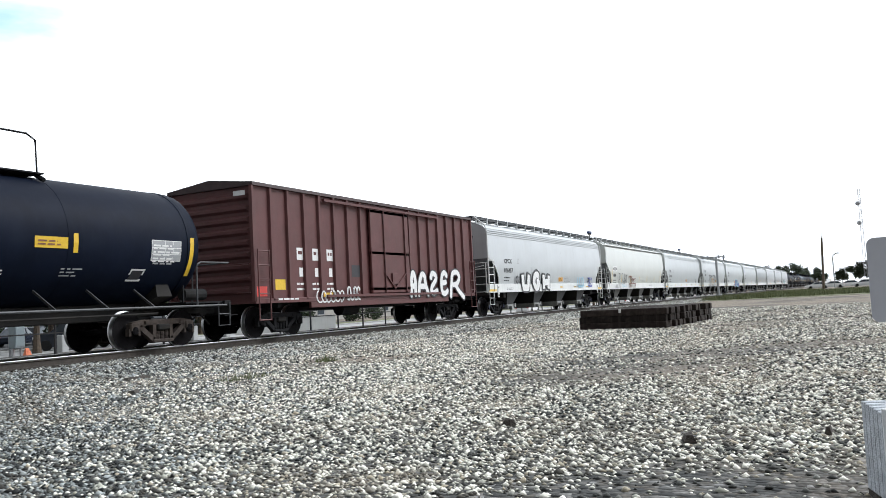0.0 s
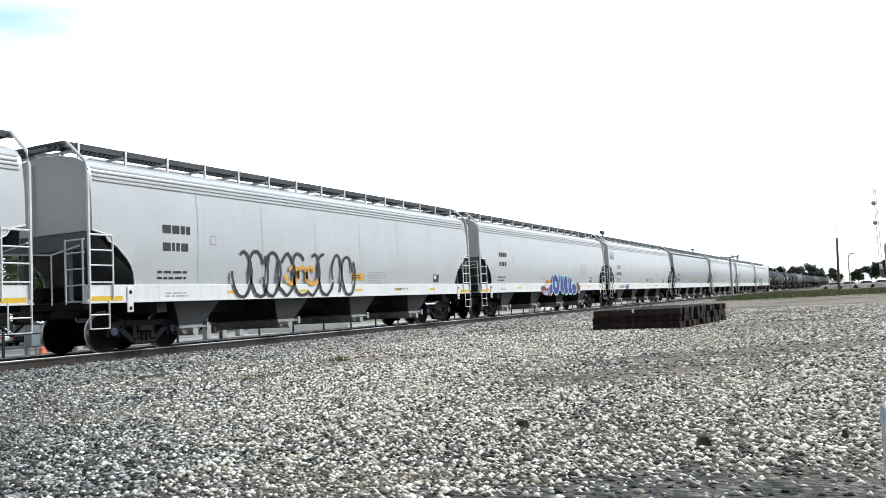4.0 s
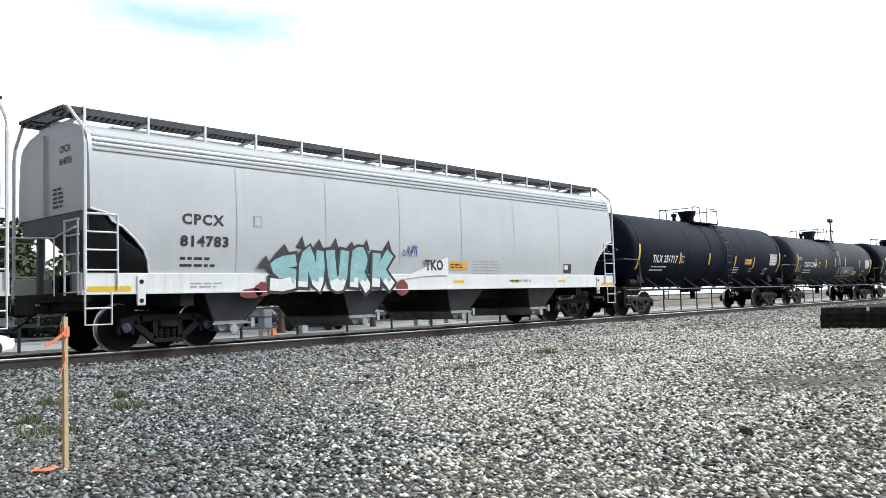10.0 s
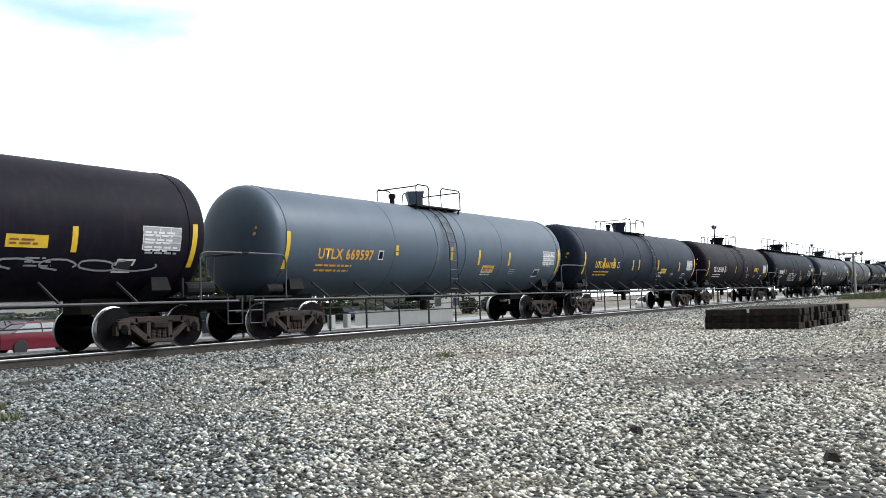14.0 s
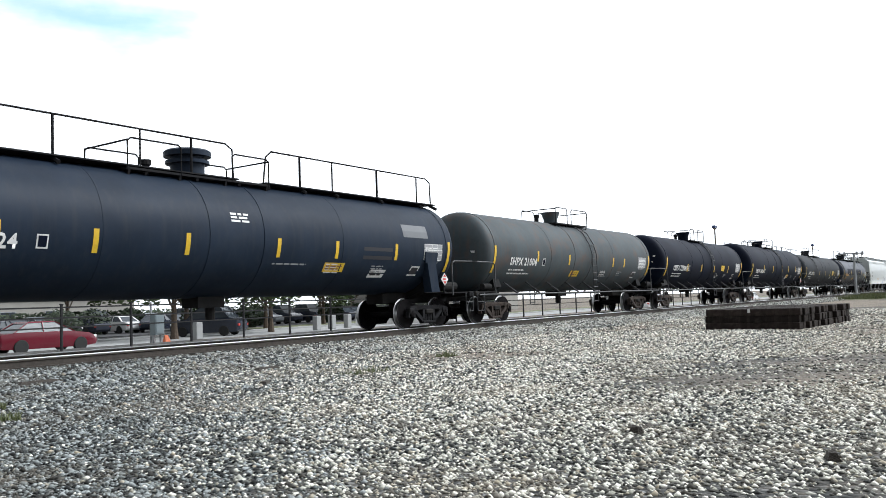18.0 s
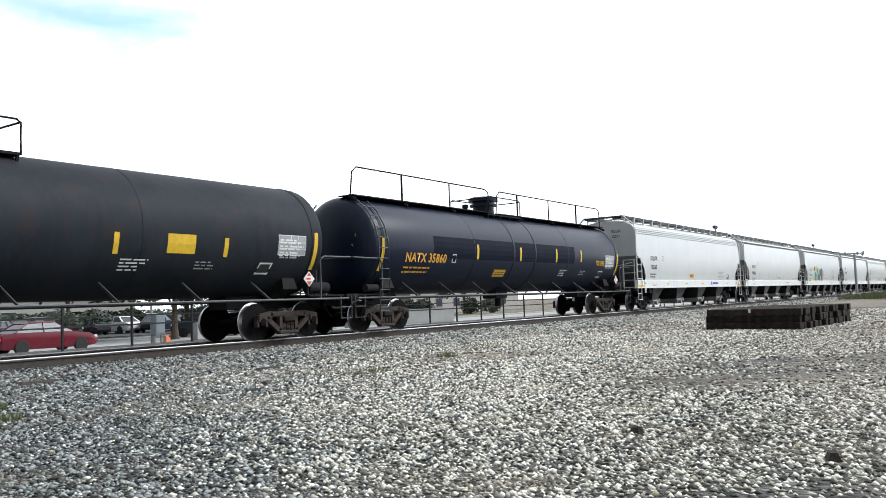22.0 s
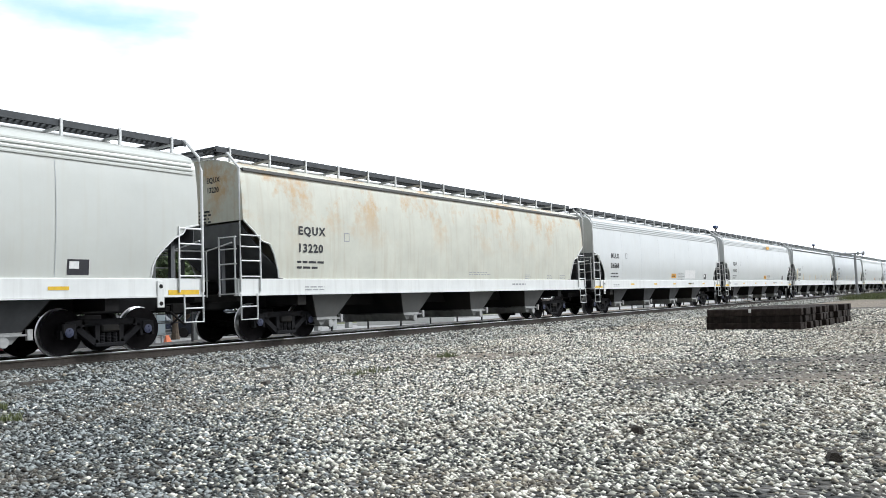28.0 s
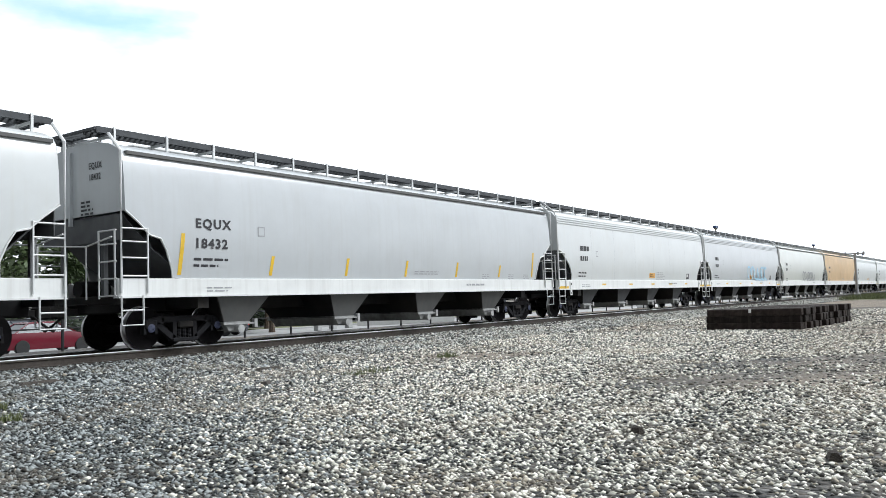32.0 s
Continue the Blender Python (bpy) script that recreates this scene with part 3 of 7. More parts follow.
STROKES = {
    "A": (((0.02, 0.0), (0.12, 0.55), (0.30, 0.92), (0.52, 1.0), (0.74, 0.86), (0.86, 0.5), (0.80, 0.02)), ((0.24, 0.40), (0.78, 0.40))),
    "B": (((0.0, 0.0), (0.14, 0.6), (0.40, 0.97), (0.66, 0.88), (0.74, 0.5), (0.98, 0.0)), ((0.30, 0.38), (0.72, 0.38))),
    "Z": (((0.08, 0.80), (0.30, 1.0), (0.75, 0.92), (0.80, 0.70), (0.22, 0.34), (0.10, 0.10), (0.45, 0.02), (0.92, 0.12)),),
    "E": (((0.90, 0.86), (0.60, 1.0), (0.25, 0.86), (0.10, 0.45), (0.20, 0.08), (0.60, 0.0), (0.95, 0.12)), ((0.2, 0.5), (0.75, 0.54))),
    "R": (((0.02, 0.0), (0.10, 0.55), (0.22, 0.95), (0.55, 1.0), (0.70, 0.78), (0.52, 0.52), (0.24, 0.46)), ((0.40, 0.46), (0.62, 0.22), (1.0, -0.08))),
    "S": (((0.95, 0.92), (0.55, 0.86), (0.22, 0.70), (0.42, 0.50), (0.85, 0.42), (0.90, 0.16), (0.45, 0.06), (0.05, 0.10)),),
    "N": (((0.04, 0.02), (0.10, 0.60), (0.30, 0.98), (0.52, 0.45), (0.74, 0.02), (0.86, 0.55), (0.92, 1.0)),),
    "K": (((0.14, 0.98), (0.06, 0.0)), ((0.92, 1.0), (0.35, 0.52), (0.62, 0.26), (0.98, 0.0))),
    "U": (((0.02, 1.0), (0.12, 0.35), (0.26, 0.06), (0.56, 0.04), (0.76, 0.30), (0.92, 1.0)),),
    "G": (((0.92, 0.80), (0.60, 1.0), (0.25, 0.82), (0.10, 0.40), (0.32, 0.05), (0.72, 0.08), (0.88, 0.42), (0.52, 0.46)),),
    "O": (((0.30, 0.04), (0.06, 0.40), (0.20, 0.86), (0.52, 1.0), (0.86, 0.80), (0.96, 0.42), (0.70, 0.04), (0.30, 0.04)),),
    "V": (((0.20, 1.0), (0.14, 0.50), (0.26, 0.04), (0.55, 0.35), (0.98, 0.94)),),
    "L": (((0.80, 1.0), (0.40, 0.45), (0.06, 0.10), (0.45, 0.12), (0.80, 0.06)),),
    "u": (((0.04, 1.0), (0.08, 0.06), (0.74, 0.06), (0.94, 1.0)),),
    "H": (((0.10, 1.0), (0.06, 0.0)), ((0.90, 0.96), (0.76, 0.0)), ((0.10, 0.46), (0.80, 0.50)))}


def quick_tag(name, x, z, w, h, n, material, parent, surf, seed, width=0.03, lift=0.012):
    """A signature in thin paint: n jagged signs side by side."""
    rnd = random.Random(seed)
    bm = bmesh.new()
    for i in range(n):
        x0, x1 = x + w * i / n, x + w * (i + 0.85) / n
        pts = [(rnd.uniform(x0, x1), z + h * rnd.choice((0.05, 0.3, 0.6, 1.0)) * rnd.uniform(0.85, 1.1)) for k in range(rnd.choice((4, 5, 6)))]
        for (a0, b0), (a1, b1) in zip(pts, pts[1:]):
            d = Vector((a1 - a0, b1 - b0))
            if d.length < 0.02:
                continue
            q = Vector((-d.y, d.x)).normalized() * width / 2
            bm.faces.new([bm.verts.new((p, surf(c) - lift, c)) for p, c in ((a0 + q.x, b0 + q.y), (a0 - q.x, b0 - q.y), (a1 - q.x, b1 - q.y), (a1 + q.x, b1 + q.y))])
    return part(name, bm, material, parent)


def hand_sprayed(letters, fill, edge, parent, surf, width, rim, sharp=False, low=None):
    """Letters drawn with a spray can: each one a set of strokes in its own box x0, x1, z0, z1.
    sharp: straight strokes with square ends; low: a height and the paint that takes over below it."""
    for name, mater, w, lift in (("graffiti_outline", edge, width + 2 * rim, 0.008), ("graffiti", fill, width, 0.0092)):
        for i, (ch, x0, x1, z0, z1) in enumerate(letters):
            bm = bmesh.new()
            m = (width + 2 * rim) / 2
            put = lambda p: (x0 + m + (x1 - x0 - 2 * m) * p[0], z0 + m + (z1 - z0 - 2 * m) * p[1])
            rows = []
            for line in STROKES[ch]:
                fine = []
                pts = [put(p) for p in line]
                if sharp:
                    d0, d1 = Vector(pts[0]) - Vector(pts[1]), Vector(pts[-1]) - Vector(pts[-2])
                    pts[0], pts[-1] = tuple(Vector(pts[0]) + d0.normalized() * (w - width) / 2), tuple(Vector(pts[-1]) + d1.normalized() * (w - width) / 2)
                    for p, q in zip(pts, pts[1:]):
                        fine += [tuple(Vector(p).lerp(Vector(q), j / 4)) for j in range(4)]
                    rows.append(fine + [pts[-1]])
                    continue
                for k in range(len(pts) - 1):
                    p0, p1, p2, p3 = pts[max(k - 1, 0)], pts[k], pts[k + 1], pts[min(k + 2, len(pts) - 1)]
                    for j in range(6):
                        t = j / 6
                        fine.append(tuple(0.5 * (2 * b + (c - a) * t + (2 * a - 5 * b + 4 * c - d) * t * t + (3 * b - a - 3 * c + d) * t ** 3) for a, b, c, d in zip(p0, p1, p2, p3)))
                fine.append(pts[-1])
                rows.append(fine)
            for k, fine in enumerate(rows):
                up = lift + 0.0028 * i + 0.0003 * k
                side = []
                for n, p in enumerate(fine):
                    d = (Vector(fine[min(n + 1, len(fine) - 1)]) - Vector(fine[max(n - 1, 0)])).normalized()
                    o = Vector((-d.y, d.x)) * w / 2
                    side.append([bm.verts.new((p[0] + f * o.x, surf(p[1] + f * o.y) - up - 0.00002 * n, p[1] + f * o.y)) for f in (1, 0, -1)])
                for a, b in zip(side, side[1:]):
                    for f in (0, 1):
                        bm.faces.new((a[f], a[f + 1], b[f + 1], b[f]))
                for end, near in ((side[0], fine[1]), (side[-1], fine[-2])) if not sharp else ():
                    c0 = Vector((end[1].co.x, end[1].co.z))
                    back = math.atan2(c0.y - near[1], c0.x - near[0])
                    turn = 1 if end is side[-1] else -1
                    arc = [c0 + Vector((math.cos(back + turn * t), math.sin(back + turn * t))) * w / 2 for t in (1.05, 0.52, 0.0, -0.52, -1.05)]
                    bm.faces.new([end[1], end[0]] + [bm.verts.new((q.x, surf(q.y) - up, q.y)) for q in arc] + [end[2]])
            if low and name == "graffiti":
                ob = part(name, bm, [mater, low[1]], parent)
                for p in ob.data.polygons:
                    p.material_index = 1 if p.center.z < low[0] else 0
            else:
                part(name, bm, mater, parent)


# ---------------------------------------------------------------- trucks, wheels and couplers shared by all cars
WHEELSETS = []


def wheelset_mesh(cap):
    bm = bmesh.new()
    R = 0.457
    for s in (-1, 1):
        prof = [(-0.070, R - 0.03), (-0.070, R - 0.005), (0.045, R), (0.052, R + 0.028), (0.075, R + 0.028), (0.075, R - 0.05), (0.03, R - 0.08),
                (0.0, 0.17), (0.07, 0.13), (0.07, 0.085)]
        lathe(bm, [(s * -a, r) for a, r in prof], "y", 28, (0, s * 0.745, 0))
        lathe(bm, [(s * 0.068, R - 0.028), (s * 0.045, R - 0.05), (s * 0.025, 0.36), (s * 0.045, 0.17), (s * 0.10, 0.14), (s * 0.10, 0.085)], "y", 20, (0, s * 0.745, 0))
        lathe(bm, [(0, 0.10), (0.16, 0.10), (0.17, 0.085)] if s > 0 else [(0, 0.10), (-0.16, 0.10), (-0.17, 0.085)], "y", 12, (0, s * 0.93, 0))
        for k in range(3):
            a = k * 2.094
            box(bm, 0.05 * math.cos(a) - 0.018, 0.05 * math.cos(a) + 0.018, s * 1.10 - 0.012, s * 1.10 + 0.018, 0.05 * math.sin(a) - 0.018, 0.05 * math.sin(a) + 0.018)
    lathe(bm, [(-0.93, 0.08), (0.93, 0.08)], "y", 10)
    me = finish("wheelset", bm, [M["wheel"], M["tread"], cap], 35)
    for p in me.polygons:
        c = p.center
        r = math.hypot(c.x, c.z)
        if r > 0.44 and abs(c.y) < 0.82 and abs(c.y) > 0.69:
            p.material_index = 1
        elif r < 0.11 and abs(c.y) > 1.09:
            p.material_index = 2
    return me


WHEEL_PLAIN = wheelset_mesh(M["wheel"])
WHEEL_BLUE = wheelset_mesh(M["blue_cap"])


def side_frame_mesh(material):
    bm = bmesh.new()
    w = 0.13
    box(bm, -0.62, 0.62, -w / 2, w / 2, 0.56, 0.70, 0.02)
    for s in (-1, 1):
        bar(bm, (s * 0.55, 0, 0.63), (s * 0.95, 0, 0.57), w, 0.16)
        box(bm, s * 0.89 - 0.14, s * 0.89 + 0.14, -w / 2 - 0.03, w / 2 + 0.03, 0.44, 0.63, 0.02)
        box(bm, s * 0.89 - 0.17, s * 0.89 - 0.11, -w / 2, w / 2, 0.33, 0.5)
        box(bm, s * 0.89 + 0.11, s * 0.89 + 0.17, -w / 2, w / 2, 0.33, 0.5)
        bar(bm, (s * 0.72, 0, 0.54), (s * 0.28, 0, 0.20), w, 0.12)
        bar(bm, (s * 0.27, 0, 0.18), (s * 0.27, 0, 0.60), w, 0.10)
    box(bm, -0.34, 0.34, -w / 2 - 0.03, w / 2 + 0.03, 0.13, 0.22, 0.02)
    return finish("side_frame", bm, material)


def spring_mesh(material):
    bm = bmesh.new()
    prof = []
    for k in range(7):
        prof += [(0.22 + 0.03 * k, 0.055), (0.235 + 0.03 * k, 0.068)]
    lathe(bm, prof, "z", 8)
    return finish("spring", bm, material)


FRAME = {k: side_frame_mesh(M[k]) for k in ("truck", "truck_black")}
SPRING = {k: spring_mesh(M[k]) for k in ("truck", "truck_black")}


def add_truck(car, x, finish_key="truck", blue=False):
    bm = bmesh.new()
    box(bm, -0.2, 0.2, -1.12, 1.12, 0.43, 0.58, 0.03)
    box(bm, -0.28, 0.28, -0.35, 0.35, 0.55, 0.78, 0.02)
    for s in (-1, 1):
        bar(bm, (s * 0.36, -0.85, 0.42), (s * 0.36, 0.85, 0.42), 0.08, 0.12)
        box(bm, s * 0.37 - 0.03, s * 0.37 + 0.03, -0.83, -0.66, 0.30, 0.6)
        box(bm, s * 0.37 - 0.03, s * 0.37 + 0.03, 0.66, 0.83, 0.30, 0.6)
    t = part("truck", bm, M["under"], car)
    t.matrix_basis = pose(x, 0, 0)
    for s in (-1, 1):
        f = new("side_frame", FRAME[finish_key])
        f.parent = t
        f.matrix_basis = pose(0, s * 1.0, 0)
        for x in (-0.14, 0.0, 0.14):
            g = new("spring", SPRING[finish_key])
            g.parent = t
            g.matrix_basis = pose(x, s * 1.0, 0)
    for s in (-1, 1):
        w = new("wheelset", WHEEL_BLUE if blue else WHEEL_PLAIN)
        w.parent = t
        w.matrix_parent_inverse = pose(s * 0.889, 0, 0.457)
    return t


COUPLER = None


def add_coupler(car, x, side):
    """Coupler and draft gear; side -1 points to -x."""
    global COUPLER
    if COUPLER is None:
        bm = bmesh.new()
        box(bm, -0.9, 0.25, -0.09, 0.09, 0.78, 0.93, 0.02)
        box(bm, 0.2, 0.52, -0.16, 0.14, 0.72, 0.99, 0.04)
        box(bm, 0.42, 0.62, 0.02, 0.15, 0.74, 0.97, 0.03)
        tube(bm, [(0.0, -0.35, 0.8), (0.2, -0.38, 0.62), (0.45, -0.3, 0.48), (0.6, -0.1, 0.5)], 0.025)
        tube(bm, [(0.0, 0.5, 1.0), (0.0, -0.95, 1.0)], 0.018)
        COUPLER = finish("coupler", bm, M["under"])
    c = new("coupler", COUPLER)
    c.parent = car
    c.matrix_basis = pose(x, 0, 0, 0, 0, 0 if side > 0 else 180)
    return c


# ---------------------------------------------------------------- covered hopper cars
HL = 9.5          # half the length over the end sills


def hopper_side(z):
    """The near side's y at a height above the rail."""
    pts = ((1.1, -1.50), (1.5, -1.52), (2.2, -1.585), (2.9, -1.60), (3.5, -1.575), (3.95, -1.52), (4.2, -1.40), (4.36, -1.10))
    for (a, p), (b, q) in zip(pts, pts[1:]):
        if z <= b:
            return p + (q - p) * (z - a) / (b - a)
    return -1.1


def hopper_end(z):
    return -HL + 0.16


def hopper_section(zb):
    """Half profile from the bottom edge to the crown, as (y, z)."""
    zs = [zb + (3.9 - zb) * k / 6 for k in range(7)]
    pts = [(hopper_side(z), z) for z in zs]
    return pts + [(-1.49, 4.05), (-1.38, 4.19), (-1.05, 4.33), (-0.55, 4.42), (0.0, 4.45)]


def build_hopper(style):
    car = thing("covered_hopper_car", "covered hopper car", "hopper car", "freight train")
    paint = M["hop_grey"]
    # shell with the cut-outs at both ends
    round_cut = style == "round"
    # darker than the body, to carry the shade below the car's ends
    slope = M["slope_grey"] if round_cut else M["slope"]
    if round_cut:
        cut = [(0.16, 2.68), (0.48, 2.61), (0.58, 2.46), (0.78, 2.37), (1.04, 2.14), (1.22, 1.94), (1.31, 1.74), (1.33, 1.60), (1.34, 1.50)]
    else:
        cut = [(0.16, 2.88), (0.5, 2.62), (0.74, 2.40), (1.0, 2.34), (1.15, 2.1), (1.3, 1.72), (1.34, 1.52)]
    xs = [(-HL + a, z) for a, z in cut] + [(-HL + 1.6, 1.5)]
    xs += [(-HL + 1.6 + (2 * HL - 3.2) * k / 8, 1.5) for k in range(1, 8)]
    xs += [(-x, z) for x, z in reversed(xs[:len(cut) + 1])]
    bm, bs = bmesh.new(), bmesh.new()
    prev = None
    rows = []
    for x, zb in xs:
        half = hopper_section(zb)
        ring = half + [(-y, z) for y, z in reversed(half[:-1])]
        rows.append([bm.verts.new((x, y, z)) for y, z in ring])
    for a, b in zip(rows, rows[1:]):
        for k in range(len(a) - 1):
            bm.faces.new((a[k], a[k + 1], b[k + 1], b[k]))
    bm.faces.new(rows[0])
    bm.faces.new(rows[-1][::-1])
    # rims round the cut-outs and the ribs of the eaves
    for s in (-1, 1):
        for e in (-1, 1):
            line = [(e * (HL - a), s * (abs(hopper_side(z)) + 0.005), z) for a, z in cut]
            br = bmesh.new()
            tube(br, line, 0.022, 5)
            part("cutout_rim", br, M["sill_white"], car)
        if round_cut:
            for z in (3.78, 3.87, 3.96, 4.05):
                y = abs(hopper_side(z))
                br = bmesh.new()
                box(br, -HL + 0.25, HL - 0.25, s * y - 0.03, s * y + 0.025, z, z + 0.035)
                part("eave_rib", br, paint, car)
        else:
            br = bmesh.new()
            box(br, -HL + 0.25, HL - 0.25, s * 1.49 - 0.05, s * 1.49 + 0.06, 4.06, 4.13)
            part("eave_strip", br, M["bay_grey"], car)
    body = part("body", bm, paint, car, "", 32)
    lim = [(x, z) for x, z in xs if z > 1.505 or abs(x) > HL - 1.7]
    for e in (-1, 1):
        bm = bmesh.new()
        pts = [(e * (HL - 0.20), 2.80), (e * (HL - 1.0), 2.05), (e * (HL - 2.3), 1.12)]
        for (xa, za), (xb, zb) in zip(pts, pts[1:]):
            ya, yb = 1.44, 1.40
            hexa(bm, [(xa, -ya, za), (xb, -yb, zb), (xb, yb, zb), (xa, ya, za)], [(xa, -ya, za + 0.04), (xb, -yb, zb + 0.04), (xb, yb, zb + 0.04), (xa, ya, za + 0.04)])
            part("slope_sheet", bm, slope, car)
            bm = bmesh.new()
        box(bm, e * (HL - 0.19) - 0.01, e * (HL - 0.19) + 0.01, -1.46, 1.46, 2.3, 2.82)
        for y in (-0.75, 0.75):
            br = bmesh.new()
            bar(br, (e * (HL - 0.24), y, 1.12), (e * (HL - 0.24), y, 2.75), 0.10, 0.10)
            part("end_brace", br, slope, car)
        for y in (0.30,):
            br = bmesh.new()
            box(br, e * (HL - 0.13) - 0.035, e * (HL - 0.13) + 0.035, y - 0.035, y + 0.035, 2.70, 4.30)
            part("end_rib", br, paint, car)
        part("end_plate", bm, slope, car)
    for k in range(6 if round_cut else 0):
        x = -HL + 3.3 + 2.45 * k
        patch("weld_seam", x, x + 0.014, 1.52, 3.74, M["seam"], car, hopper_side, 0.007)
    # side sills
    for s in (-1, 1):
        bm = bmesh.new()
        box(bm, -HL, HL, s * 1.52 - 0.05, s * 1.52 + 0.05, 1.12, 1.50, 0.012)
        box(bm, -HL, HL, s * 1.50 - 0.10, s * 1.50 + 0.09, 1.10, 1.125)
        for e in (-1, 1):
            xx = e * (HL - 1.15)
            if round_cut:
                box(bm, xx - 0.09, xx + 0.09, s * 1.58 - 0.02, s * 1.58 + 0.02, 0.88, 1.45, 0.015)
        beam = part("side_sill", bm, M["sill_white"], car)
        for e in (-1, 1) if round_cut else ():
            for z in (1.33, 0.97):
                bm = bmesh.new()
                lathe(bm, [(s * 1.598, 0.045), (s * 1.606, 0.045)], "y", 10, (e * (HL - 1.15), 0, z))
                part("jacking_hole", bm, M["under"], beam)
    bm = bmesh.new()
    box(bm, -HL + 0.05, HL - 0.05, -0.32, 0.32, 0.80, 1.12, 0.02)
    for e in (-1, 1):
        box(bm, e * (HL - 0.12) - 0.1, e * (HL - 0.12) + 0.1, -1.5, 1.5, 0.98, 1.16, 0.015)
        box(bm, e * (HL - 2.2) - 0.15, e * (HL - 2.2) + 0.15, -1.45, 1.45, 0.85, 1.12)
        lathe(bm, [(-0.35, 0.19), (0.35, 0.19)], "x", 12, (e * (HL - 0.9), 0.75, 1.35))
    part("underframe", bm, M["under"], car)
    # discharge bays: pale outlets, and end sheets blackened to carry their shade
    for k in range(4):
        x0 = -HL + 2.6 + 3.78 * k
        bm = bmesh.new()
        hexa(bm, [(x0 + 0.38, -1.22, 0.50), (x0 + 1.12, -1.22, 0.50), (x0 + 1.12, 1.22, 0.50), (x0 + 0.38, 1.22, 0.50)],
             [(x0, -1.44, 1.13), (x0 + 1.62, -1.44, 1.13), (x0 + 1.62, 1.44, 1.13), (x0, 1.44, 1.13)])
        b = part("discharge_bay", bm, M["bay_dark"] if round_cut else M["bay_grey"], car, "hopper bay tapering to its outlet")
        for xa, xb, e in ((x0, x0 + 0.38, -1), (x0 + 1.62, x0 + 1.12, 1)):
            bm = bmesh.new()
            hexa(bm, [(xb, -1.21, 0.49), (xb, 1.21, 0.49), (xa, 1.43, 1.125), (xa, -1.43, 1.125)],
                 [(xb + e * 0.022, -1.21, 0.485), (xb + e * 0.022, 1.21, 0.485), (xa + e * 0.022, 1.43, 1.12), (xa + e * 0.022, -1.43, 1.12)])
            part("bay_slope", bm, M["under"], b, "sloping end sheet painted black to carry its shade")
        bm = bmesh.new()
        hexa(bm, [(x0 + 0.52, -1.20, 0.30), (x0 + 0.98, -1.20, 0.30), (x0 + 0.98, 1.20, 0.30), (x0 + 0.52, 1.20, 0.30)],
             [(x0 + 0.34, -1.25, 0.51), (x0 + 1.16, -1.25, 0.51), (x0 + 1.16, 1.25, 0.51), (x0 + 0.34, 1.25, 0.51)])
        lathe(bm, [(-1.34, 0.085), (1.34, 0.085)], "y", 10, (x0 + 0.75, 0, 0.34))
        for s in (-1, 1):
            bar(bm, (x0 + 0.3, s * 1.27, 0.46), (x0 + 1.30, s * 1.27, 0.46), 0.04, 0.04)
            box(bm, x0 + 1.22, x0 + 1.32, s * 1.27 - 0.04, s * 1.27 + 0.04, 0.36, 0.56)
            lathe(bm, [(s * 1.30, 0.10), (s * 1.38, 0.10)], "y", 10, (x0 + 0.75, 0, 0.34))
        part("outlet", bm, M["outlet"], b, "pale steel outlet gate")
    # roof walk: grating, its brackets and the hatches under it
    for s in (-1, 1):
        bm = bmesh.new()
        box(bm, -HL - 0.05, HL + 0.05, s * 0.72 - 0.24, s * 0.72 - 0.20, 4.55, 4.68)
        box(bm, -HL - 0.05, HL + 0.05, s * 0.72 + 0.20, s * 0.72 + 0.24, 4.55, 4.68)
        x = -HL
        while x < HL:
            box(bm, x, x + 0.035, s * 0.72 - 0.22, s * 0.72 + 0.22, 4.62, 4.66)
            x += 0.13
        part("roof_walk", bm, M["grating"], car)
    for k in range(15):
        x = -HL + 0.35 + (2 * HL - 0.7) * k / 14
        bm = bmesh.new()
        for s in (-1, 1):
            bar(bm, (x, s * 0.97, 4.34), (x, s * 0.97, 4.70), 0.05, 0.05)
            bar(bm, (x, s * 0.45, 4.42), (x, s * 0.45, 4.56), 0.05, 0.05)
        box(bm, x - 0.025, x + 0.025, -0.99, 0.99, 4.50, 4.55)
        part("walk_bracket", bm, M["pipe_white"], car)
    for k in range(4):
        x = -HL + 2.7 + 4.45 * k
        bm = bmesh.new()
        box(bm, x - 1.5, x + 1.5, -0.36, 0.36, 4.42, 4.56, 0.04)
        part("hatch", bm, M["sill_white"], car)
    for e in (-1, 1):
        bm = bmesh.new()
        for k in range(13):
            box(bm, e * (HL - 0.12) - 0.2, e * (HL - 0.12) + 0.2, -0.95 + 0.155 * k, -0.92 + 0.155 * k, 4.61, 4.65)
        for x in (e * (HL - 0.12) - 0.2, e * (HL - 0.12) + 0.2):
            box(bm, x - 0.015, x + 0.015, -0.95, 0.95, 4.60, 4.66)
        part("end_walk", bm, M["grating"], car)
